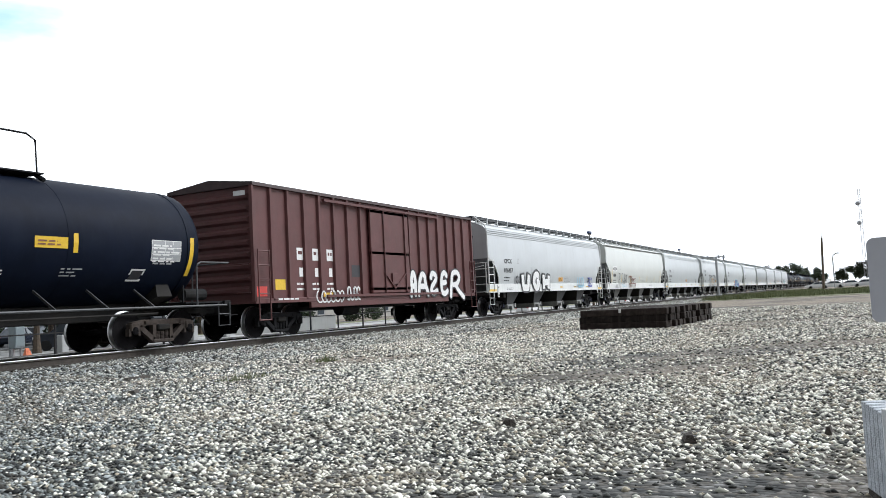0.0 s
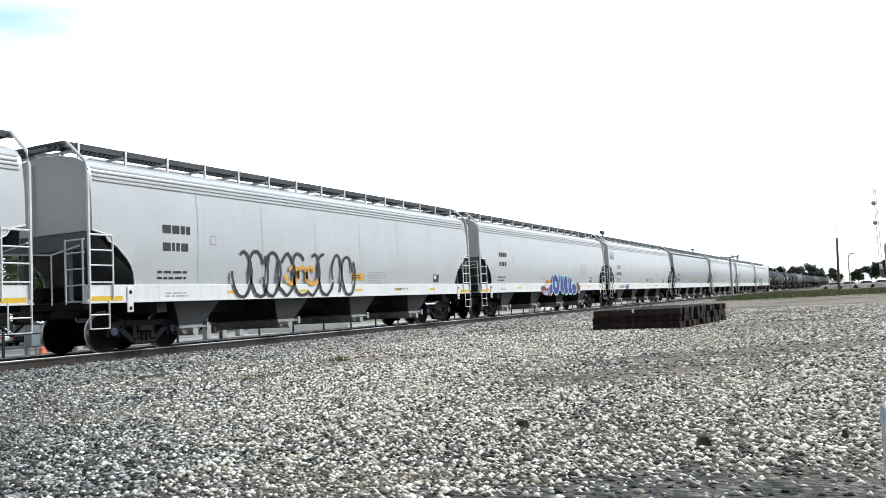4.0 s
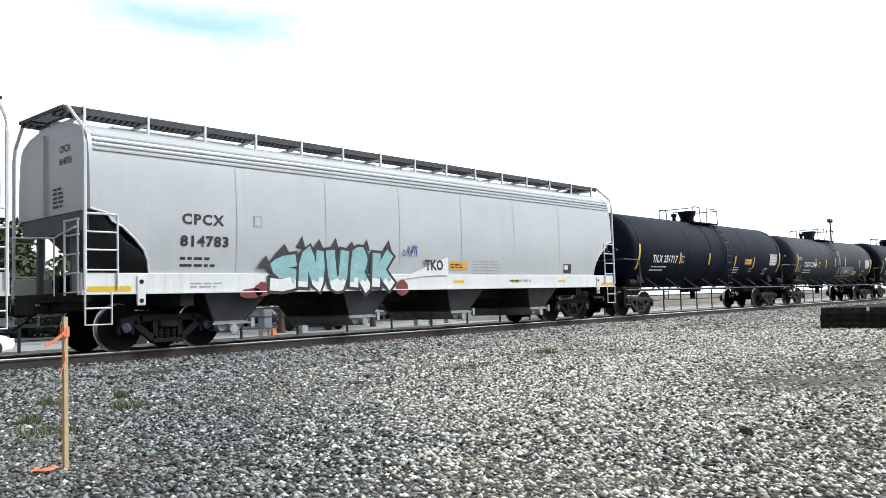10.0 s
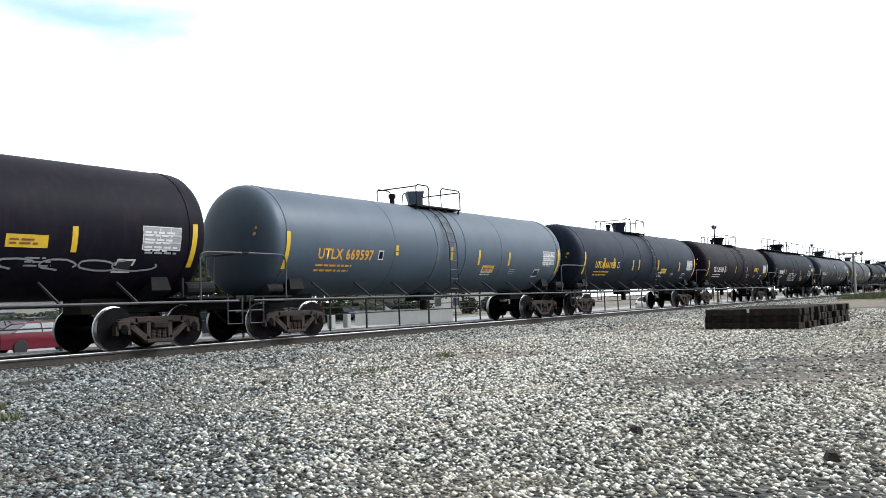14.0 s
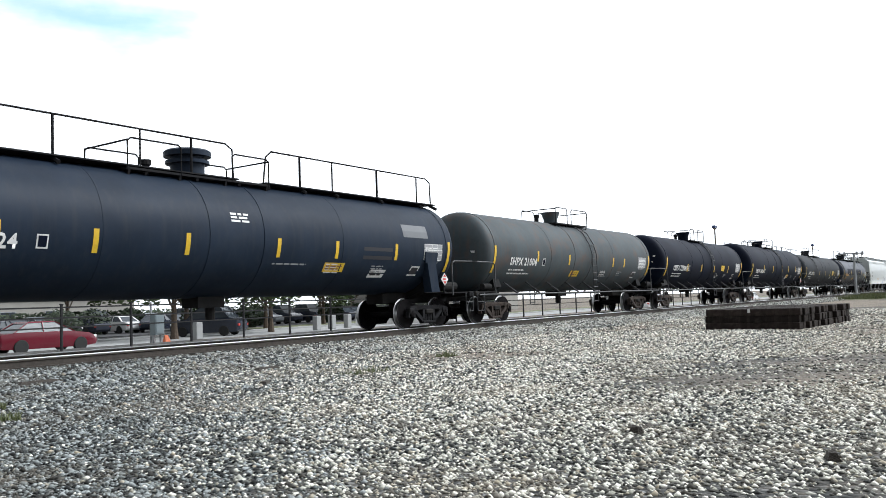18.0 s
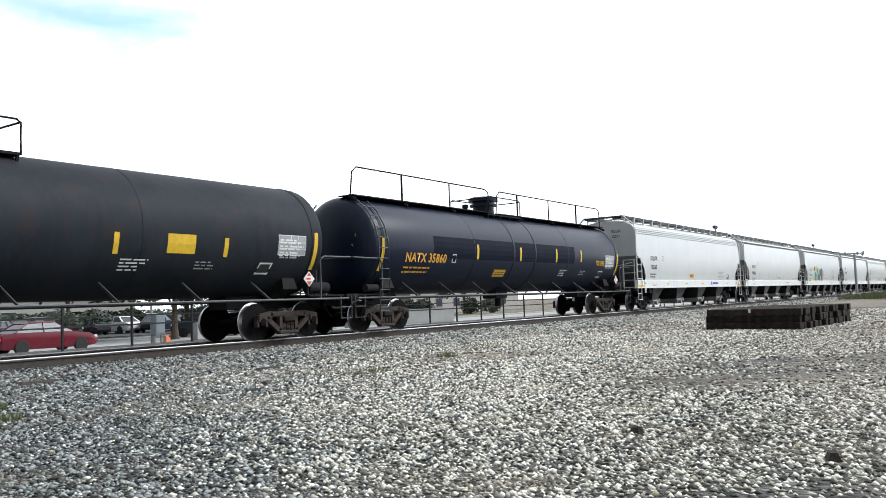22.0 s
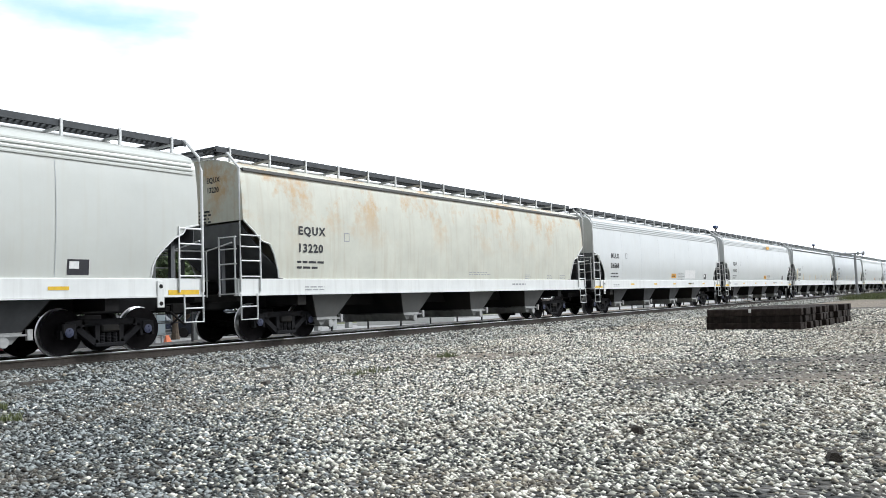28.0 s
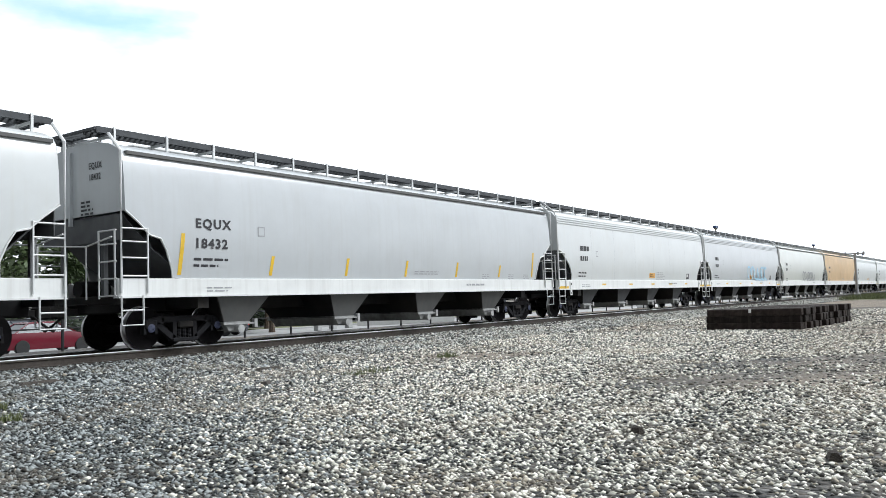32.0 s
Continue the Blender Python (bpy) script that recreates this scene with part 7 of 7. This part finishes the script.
red = build_car(M["car_red"], "red saloon car parked beyond the fence")
red.matrix_basis = pose(20.95, 37.2, -0.59)
dark = build_car(M["car_dark"], "dark car in the car park")
dark.matrix_basis = pose(34.0, 58.0, -0.58, 0, 0, 35)
for x, y, a in ((44, 60, 35), (29, 57, 40), (12, 58, 90), (5, 58, 90)):
    copy_thing(dark, pose(x, y, -0.58, 0, 0, a))
silver = build_car(M["car_silver"], "silver-grey car parked beyond the fence", 0.15)
silver.matrix_basis = pose(6.4, 31.9, -0.59)
van = build_car(M["car_dark"], "dark blue tall car under the trees", 0.5)
van.matrix_basis = pose(35.6, 43.2, -0.59, 0, 0, 115)
white_car = build_car(M["car_white"], "white car parked by the far road")
white_car.matrix_basis = pose(190, 6.2, 0, 0, 0, 100)
for x, y, a in ((190, 3.4, 100), (192, 0.2, 95), (186, -2.6, 95), (175, -5.5, 80), (11.2, 36.0, 10), (120, 30, 5), (88, 33, 5), (190, -8, 90)):
    copy_thing(white_car, pose(x, y, ground_z(y) + 0.02, 0, 0, a))

row_rnd = random.Random(77)
kinds = [dark, dark, dark, silver, van, white_car, dark, van, silver]
for y, start in ((62.0, -8.0), (71.5, -6.6)):
    for k in range(32):
        if row_rnd.random() < 0.2:
            continue
        copy_thing(kinds[row_rnd.randrange(len(kinds))], pose(start + 2.75 * k + row_rnd.uniform(-0.2, 0.2), y + row_rnd.uniform(-0.4, 0.4), -0.58, 0, 0, 90 + 180 * row_rnd.randrange(2)))
bm = bmesh.new()
box(bm, -0.22, 0.22, -0.22, 0.22, 0, 1.0, 0.03)
bollard = single("bollard", bm, M["concrete"], "square grey concrete bollard at the roadside", "bollard", "bollards", at=pose(42.6, 40.2, -0.59))
for x, y in ((44.6, 40.6), (37.2, 43.4), (47.0, 41.2), (31.3, 39.0)):
    copy_thing(bollard, pose(x, y, -0.59))
wall = thing("low_white_wall", "low white rendered wall with a coping", "wall", at=pose(53.6, 40.8, -0.59, 0, 0, -48))
bm = bmesh.new()
box(bm, -4, 4, -0.15, 0.15, 0, 1.1)
part("panel", bm, M["wall_white"], wall)
bm = bmesh.new()
box(bm, -4.05, 4.05, -0.2, 0.2, 1.1, 1.18, 0.01)
part("coping", bm, M["concrete"], wall)


def building(x0, x1, y, h, depth, label):
    b = thing("low_building", label, "building", "low buildings", pose(x0, y, -0.6))
    w = x1 - x0
    bm = bmesh.new()
    box(bm, 0, w, 0, depth, 0, h)
    part("wall", bm, M["beige"], b)
    bm = bmesh.new()
    box(bm, -0.4, w + 0.4, -0.5, depth + 0.4, h, h + 0.3, 0.03)
    part("roof", bm, M["roof_grey"], b)
    n = int(w / 5)
    for k in range(n):
        xa = 1.5 + k * (w - 3) / n
        bm = bmesh.new()
        box(bm, xa, xa + 1.8, -0.05, 0.05, 0.9, 2.3)
        wd = part("window", bm, M["galv"], b)
        bm = bmesh.new()
        box(bm, xa + 0.08, xa + 1.72, -0.06, -0.052, 0.98, 2.22)
        part("pane", bm, M["glass"], wd)
    return b


building(-20, 22, 84, 4.2, 14, "long white single-storey building with a grey roof")
building(30, 64, 92, 3.8, 12, "white single-storey building behind parked cars")
building(96, 128, 72, 3.6, 12, "white single-storey building past the lawn")
bw = thing("garden_wall", "beige rendered wall behind the parked cars", "wall", at=pose(14.5, 49.5, -0.6))
bm = bmesh.new()
box(bm, -3, 3, -0.12, 0.12, 0, 2.2)
part("panel", bm, M["beige"], bw)
bm = bmesh.new()
box(bm, -3.05, 3.05, -0.17, 0.17, 2.2, 2.28, 0.01)
part("coping", bm, M["concrete"], bw)
building(260, 300, -26, 4.5, 12, "white building by the far road")


# ---------------------------------------------------------------- trees, shrubs and grass
def build_tree(h, crown, seed, leaf, label, leaf_size=0.22, leaves=2600, name="tree"):
    rnd = random.Random(seed)
    t = thing(name, label, "tree")
    bm = bmesh.new()
    trunk_h = h * 0.26
    lathe(bm, [(0, 0.035 * h), (0.08 * h, 0.024 * h), (trunk_h, 0.018 * h), (h * 0.7, 0.008 * h)], "z", 9)
    tips = []
    for k in range(7):
        a = 6.283 * k / 7 + rnd.uniform(-0.4, 0.4)
        z0 = trunk_h * rnd.uniform(0.8, 1.3)
        r = crown * rnd.uniform(0.45, 0.8)
        z1 = h * rnd.uniform(0.40, 0.92)
        tip = (r * math.cos(a), r * math.sin(a), z1)
        tube(bm, [(0, 0, z0), (tip[0] * 0.45, tip[1] * 0.45, z0 + (z1 - z0) * 0.5), tip], 0.007 * h, 5)
        tips.append(tip)
    part("trunk", bm, M["bark"], t)
    tips += [(0, 0, h * 0.85), (0, 0, h * 0.65)]
    vs, fs = [], []
    for i in range(leaves):
        cx, cy, cz = tips[rnd.randrange(len(tips))]
        r = crown * 0.48
        while True:
            p = Vector((rnd.uniform(-1, 1), rnd.uniform(-1, 1), rnd.uniform(-0.8, 0.8)))
            if p.length < 1:
                break
        p *= r * (0.5 + 0.5 * rnd.random())
        p += Vector((cx, cy, cz))
        u = Vector((rnd.gauss(0, 1), rnd.gauss(0, 1), rnd.gauss(0, 0.6))).normalized()
        v = u.orthogonal().normalized()
        s = leaf_size * rnd.uniform(0.6, 1.3)
        n = len(vs)
        vs += [p - u * s, p + v * s * 0.5, p + u * s, p - v * s * 0.5]
        fs.append((n, n + 1, n + 2, n + 3))
    me = bpy.data.meshes.new("crown")
    me.from_pydata([tuple(v) for v in vs], [], fs)
    me.materials.append(M[leaf])
    o = new("crown", me)
    o.parent = t
    return t


oak = build_tree(8.0, 3.6, 1, "leaf", "broad green tree beyond the road", 0.24, 3600)
oak.matrix_basis = pose(31.9, 41.9, -0.6)
for x, y, a, s in ((40.8, 42.9, 50, 0.9), (38, 48.5, 90, 1.0), (47, 50, 10, 0.9), (25, 50, 300, 0.9), (18, 53, 140, 1.0), (12, 47, 120, 0.95), (3, 50, 200, 1.0), (-9, 46, 10, 1.0), (62, 58, 170, 1.1), (56, 52, 70, 0.8), (76, 66, 220, 1.0), (92, 60, 300, 1.0), (30, 78, 30, 1.1), (46, 77, 160, 1.2), (64, 79, 250, 1.1), (14, 80, 20, 1.2)):
    o = copy_thing(oak, pose(x, y, -0.6, 0, 0, a))
    o.scale = (s, s, s)


def build_hedge(seed):
    rnd = random.Random(seed)
    h = thing("hedge", "dark green clipped hedge behind the car park", "hedge", "hedges")
    bm = bmesh.new()
    for k in range(9):
        tube(bm, [(-4 + k, rnd.uniform(-0.2, 0.2), 0), (-4 + k + rnd.uniform(-0.2, 0.2), rnd.uniform(-0.2, 0.2), 1.2)], 0.04, 5)
    part("stems", bm, M["bark"], h)
    vs, fs = [], []
    for i in range(1700):
        p = Vector((rnd.uniform(-4.6, 4.6), rnd.uniform(-0.7, 0.7), 0.15 + 1.75 * rnd.random() ** 0.8 + 0.12 * math.sin(i)))
        u = Vector((rnd.gauss(0, 1), rnd.gauss(0, 1), rnd.gauss(0, 0.7))).normalized()
        v = u.orthogonal().normalized()
        s = 0.2 * rnd.uniform(0.6, 1.3)
        n = len(vs)
        vs += [tuple(p - u * s), tuple(p + v * s * 0.55), tuple(p + u * s), tuple(p - v * s * 0.55)]
        fs.append((n, n + 1, n + 2, n + 3))
    me = bpy.data.meshes.new("foliage")
    me.from_pydata(vs, [], fs)
    me.materials.append(M["leaf_dark"])
    o = new("foliage", me)
    o.parent = h
    return h


hedge = build_hedge(4)
hedge.matrix_basis = pose(-16, 76.5, -0.6)
for k in range(1, 13):
    copy_thing(hedge, pose(-16 + 9.2 * k, 76.5 + 0.3 * (k % 2), -0.6, 0, 0, 180 * (k % 2)))
far = build_tree(10.0, 5.2, 2, "leaf_dark", "dark spreading tree far along the line", 0.5, 2600)
far.matrix_basis = pose(400, 20.5, ground_z(20.5) - 0.1)
for x, y, a, s in ((415, 30, 40, 1.0), (380, 27, 90, 0.9), (430, 40, 140, 1.1), (390, 45, 200, 1.1), (360, 58, 10, 1.2), (340, 70, 77, 1.2), (420, 13, 222, 0.8), (300, -9, 60, 0.85),
                   (290, -15, 160, 0.9), (310, -22, 200, 1.0), (350, 2.5, 99, 0.65), (280, -32, 20, 1.1), (320, -3.5, 130, 0.8), (300, 88, 20, 1.2), (330, 110, 70, 1.2)):
    o = copy_thing(far, pose(x, y, ground_z(y) - 0.1, 0, 0, a))
    o.scale = (s, s, s)


def build_shrub(seed, label):
    rnd = random.Random(seed)
    t = thing("shrub", label, "shrub", "shrubs beyond the road")
    bm = bmesh.new()
    for k in range(5):
        a = k * 1.26
        tube(bm, [(0, 0, 0), (0.3 * math.cos(a), 0.3 * math.sin(a), 0.6), (0.8 * math.cos(a), 0.8 * math.sin(a), 1.3)], 0.03, 5)
    part("stems", bm, M["bark"], t)
    vs, fs = [], []
    for i in range(900):
        while True:
            p = Vector((rnd.uniform(-1, 1), rnd.uniform(-1, 1), rnd.uniform(-1, 1)))
            if p.length < 1:
                break
        p = Vector((p.x * 1.6, p.y * 1.3, 1.05 + p.z * 1.05 + 0.15 * math.sin(p.x * 5 + seed)))
        u = Vector((rnd.gauss(0, 1), rnd.gauss(0, 1), rnd.gauss(0, 0.6))).normalized()
        v = u.orthogonal().normalized()
        n = len(vs)
        vs += [p - u * 0.16, p + v * 0.08, p + u * 0.16, p - v * 0.08]
        fs.append((n, n + 1, n + 2, n + 3))
    me = bpy.data.meshes.new("foliage")
    me.from_pydata([tuple(v) for v in vs], [], fs)
    me.materials.append(M["leaf_dark"])
    o = new("foliage", me)
    o.parent = t
    return t


bush = build_shrub(3, "dark green shrub beyond the road")
bush.matrix_basis = pose(24, 62, -0.6)
rb = random.Random(8)
for k in range(26):
    x = -14 + 4.3 * k + rb.uniform(-1.4, 1.4)
    copy_thing(bush, pose(x, 58 + rb.uniform(-3, 10), -0.6, 0, 0, rb.uniform(0, 360)))


def grass_patch(name, label, cells, blades, height, seed):
    """Blades in clumps; cells: x0, x1, y0, y1."""
    rnd = random.Random(seed)
    vs, fs = [], []
    for x0, x1, y0, y1 in cells:
        for i in range(blades):
            x, y = rnd.uniform(x0, x1), rnd.uniform(y0, y1)
            z = ground_z(y)
            a = rnd.uniform(0, 6.283)
            w = height * 0.06
            hh = height * rnd.uniform(0.4, 1.2)
            dx, dy = w * math.cos(a), w * math.sin(a)
            lx, ly = rnd.gauss(0, 0.3) * hh, rnd.gauss(0, 0.3) * hh
            n = len(vs)
            vs += [(x - dx, y - dy, z), (x + dx, y + dy, z), (x + lx, y + ly, z + hh)]
            fs.append((n, n + 1, n + 2))
    me = bpy.data.meshes.new(name)
    me.from_pydata(vs, [], fs)
    me.materials.append(M["grass"])
    o = new(name, me)
    tagged(o, label, "grass", "", "stuff")
    return o


grass_patch("grass_strip", "rough yellow-green grass at the end of the yard", [(78, 100, 8.0, 12.5), (78, 120, 2.0, 8.0), (80, 130, -4.0, 2.0), (95, 150, 4.0, 12.0)], 5200, 0.42, 3)
grass_patch("grass_tuft", "small yellow-green tufts between the stones", [(9.7, 10.6, 8.3, 8.75), (3.0, 3.5, 7.4, 8.0), (3.3, 3.5, 8.5, 8.7), (13.4, 13.8, 9.2, 9.5), (4.1, 4.3, 9.8, 10.2), (2.6, 2.9, 9.3, 9.6), (4.4, 4.7, 8.7, 8.95), (5.0, 5.15, 9.9, 10.05)], 170, 0.11, 4)
bm = bmesh.new()
box(bm, 75, 160, -30, 12.6, 0.004, 0.02)
structure("rough_grass", bm, M["lawn"], "worn grass past the gravel yard")

# dark scraps lying on the stones
for i, (x, y, s, a) in enumerate(((5.78, 1.0, 0.10, 20), (6.27, 2.51, 0.07, 70), (7.09, 12.8, 0.42, 10), (8.3, 8.9, 0.18, 40), (10.3, 11.0, 0.3, 5), (6.2, 0.15, 0.06, 0))):
    bm = bmesh.new()
    hexa(bm, [(-s, -s * 0.4, 0), (s, -s * 0.5, 0), (s * 0.8, s * 0.35, 0), (-s * 0.7, s * 0.4, 0)], [(-s * 0.7, -s * 0.2, 0.05), (s * 0.6, -s * 0.3, 0.06), (s * 0.5, s * 0.2, 0.04), (-s * 0.5, s * 0.2, 0.05)])
    single("wood_scrap", bm, M["soil"], "dark splinter of old timber lying on the stones", "debris", "scraps on the stones", pose(x, y, ground_z(y) + 0.005, 0, 0, a))

# ---------------------------------------------------------------- sleepers under the rails
bm = bmesh.new()
box(bm, -0.115, 0.115, -1.30, 1.30, 0.0, 0.18)
sleeper_mesh = finish("sleeper", bm, M["sleeper"])
track_bed = tagged(new("track_bed"), "timber sleepers half buried in stone", "", "", "structure")
for k in range(220):
    o = new("sleeper", sleeper_mesh)
    o.parent = track_bed
    o.matrix_basis = pose(-12 + 0.5 * k, TRACK, -0.051)


# ---------------------------------------------------------------- loose stones
def stones(name, label, cells, seed, dark=False, paint="stone"):
    """cells: x0, x1, y0, y1, number, smallest and largest size. Irregular octahedra lying on the ground."""
    rng = np.random.default_rng(seed)
    base = np.array([(1, 0, 0), (0, 1, 0), (-1, 0, 0), (0, -1, 0), (0, 0, 1), (0.1, 0.1, -0.6)], float)
    tri = np.array([(0, 1, 4), (1, 2, 4), (2, 3, 4), (3, 0, 4), (1, 0, 5), (2, 1, 5), (3, 2, 5), (0, 3, 5)])
    allv, allf, total = [], [], 0
    for x0, x1, y0, y1, n, s0, s1 in cells:
        x, y = rng.uniform(x0, x1, n), rng.uniform(y0, y1, n)
        lump = np.sin(x * 0.55 + 1.3 * np.sin(y * 0.31)) + np.sin(y * 0.83 + 0.9 * np.sin(x * 0.47)) + 0.6 * np.sin(x * 1.7 + y * 1.1)
        bare = np.clip((lump - 0.25) * 0.6, 0, 0.9) * np.clip((x * 0.9 - y) / 4 + 0.35, 0, 1)
        # by angle from the camera: dimming towards its left goes into stone colour
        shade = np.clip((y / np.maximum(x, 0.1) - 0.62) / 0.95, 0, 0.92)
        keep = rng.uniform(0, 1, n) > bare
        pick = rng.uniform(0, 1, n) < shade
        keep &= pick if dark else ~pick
        x, y = x[keep], y[keep]
        n = len(x)
        if n == 0:
            continue
        s = rng.uniform(s0, s1, n) * rng.choice([0.7, 1.0, 1.0, 1.3], n)
        z = np.interp(y, [p[0] for p in PROFILE], [p[1] for p in PROFILE])
        v = base[None] * (1 + rng.uniform(-0.3, 0.3, (n, 6, 3)))
        v += rng.uniform(-0.15, 0.15, (n, 6, 3))
        v *= np.stack([s, s * rng.uniform(0.6, 0.95, n), s * rng.uniform(0.4, 0.7, n)], -1)[:, None]
        a = rng.uniform(0, 2 * np.pi, n)
        ca, sa = np.cos(a)[:, None], np.sin(a)[:, None]
        vx, vy = v[..., 0] * ca - v[..., 1] * sa, v[..., 0] * sa + v[..., 1] * ca
        tilt = rng.uniform(-0.5, 0.5, n)[:, None]
        vz = v[..., 2] + vx * tilt * 0.6
        p = np.stack([vx + x[:, None], vy + y[:, None], vz + z[:, None] + (s * 0.12)[:, None]], -1)
        allv.append(p.reshape(-1, 3))
        allf.append((tri[None] + (np.arange(n) * 6)[:, None, None] + total).reshape(-1, 3))
        total += n * 6
    v, f = np.concatenate(allv), np.concatenate(allf)
    me = bpy.data.meshes.new(name)
    me.vertices.add(len(v))
    me.vertices.foreach_set("co", v.ravel())
    me.loops.add(len(f) * 3)
    me.loops.foreach_set("vertex_index", f.ravel().astype(np.int32))
    me.polygons.add(len(f))
    me.polygons.foreach_set("loop_start", (np.arange(len(f)) * 3).astype(np.int32))
    me.update(calc_edges=True)
    me.materials.append(M["stone_dimmed"] if dark else M[paint])
    o = new(name, me)
    tagged(o, label, "stones", "", "stuff")
    return o


YARD = [(1.0, 6.0, -0.5, 4.0, 27000, 0.012, 0.028), (1.0, 6.0, 4.0, 8.0, 25000, 0.013, 0.030), (6.0, 10.0, -0.5, 4.0, 17000, 0.014, 0.030), (6.0, 10.0, 4.0, 8.0, 18000, 0.015, 0.033),
        (2.0, 10.0, 8.0, 11.6, 21000, 0.017, 0.038), (10.0, 16.0, -0.5, 5.0, 20000, 0.015, 0.034), (10.0, 16.0, 5.0, 11.6, 25000, 0.018, 0.039),
        (16.0, 26.0, -1.0, 5.0, 19000, 0.018, 0.038), (16.0, 26.0, 5.0, 11.6, 26000, 0.021, 0.043), (26.0, 45.0, -2.0, 11.6, 28000, 0.023, 0.048)]
stones("loose_stones", "grey and white crushed stones strewn over the yard", YARD, 11)
stones("dark_stones", "crushed stones coloured darker for the dim left of the view", YARD, 13, True)
BANK = [(2.0, 20.0, 11.6, 15.35, 36000, 0.024, 0.055), (20.0, 45.0, 11.6, 15.35, 31000, 0.028, 0.064), (45.0, 90.0, 11.6, 15.35, 14000, 0.038, 0.075)]
stones("ballast_stones", "grey ballast stones heaped along the track", BANK, 12, paint="stone_bank")
stones("dark_ballast_stones", "ballast stones along the track, darkened for the dim left view", BANK, 14, True)

# ---------------------------------------------------------------- motion of the train
# seconds and metres run towards -x
RUN = [(0, 0), (1, 20.35), (2, 40.85), (3, 62.08), (3.5, 72.12), (5.5, 113.96), (6, 123.85), (7, 144.37), (8, 165.1), (9, 186.65), (10, 207.39), (11, 228.26), (12, 248.8),
       (13, 270.04), (14, 290.79), (15, 311.26), (15.5, 321.76), (17.5, 361.4), (18, 372.15), (19, 392.74), (20, 413.17), (21, 433.59), (22, 453.22), (23, 474.42), (24, 494.46),
       (25, 515.02), (27.5, 566.17), (28, 576.8), (29, 597.11), (30, 618.35), (31, 638.85), (32, 659.31)]


def motions():
    for car, u in TRAIN:
        walk(car, [(t, pose(u - s, TRACK, RAIL)) for t, s in RUN])
    wheels = [o for o in scene.objects if o.name.startswith("wheelset")]
    ts, ss = [r[0] for r in RUN], [r[1] for r in RUN]
    spin = []
    for k in range(32 * FPS + 1):
        t = k / FPS
        a = -math.degrees(float(np.interp(t, ts, ss)) / 0.457)
        spin.append((t, pose(0, 0, 0, 0, a % 360.0, 0)))
    walk(wheels[0], spin)
    keys = wheels[0].animation_data
    for w in wheels[1:]:
        w.rotation_mode = "QUATERNION"
        d = w.animation_data_create()
        d.action = keys.action
        d.action_slot = keys.action_slot


motions()
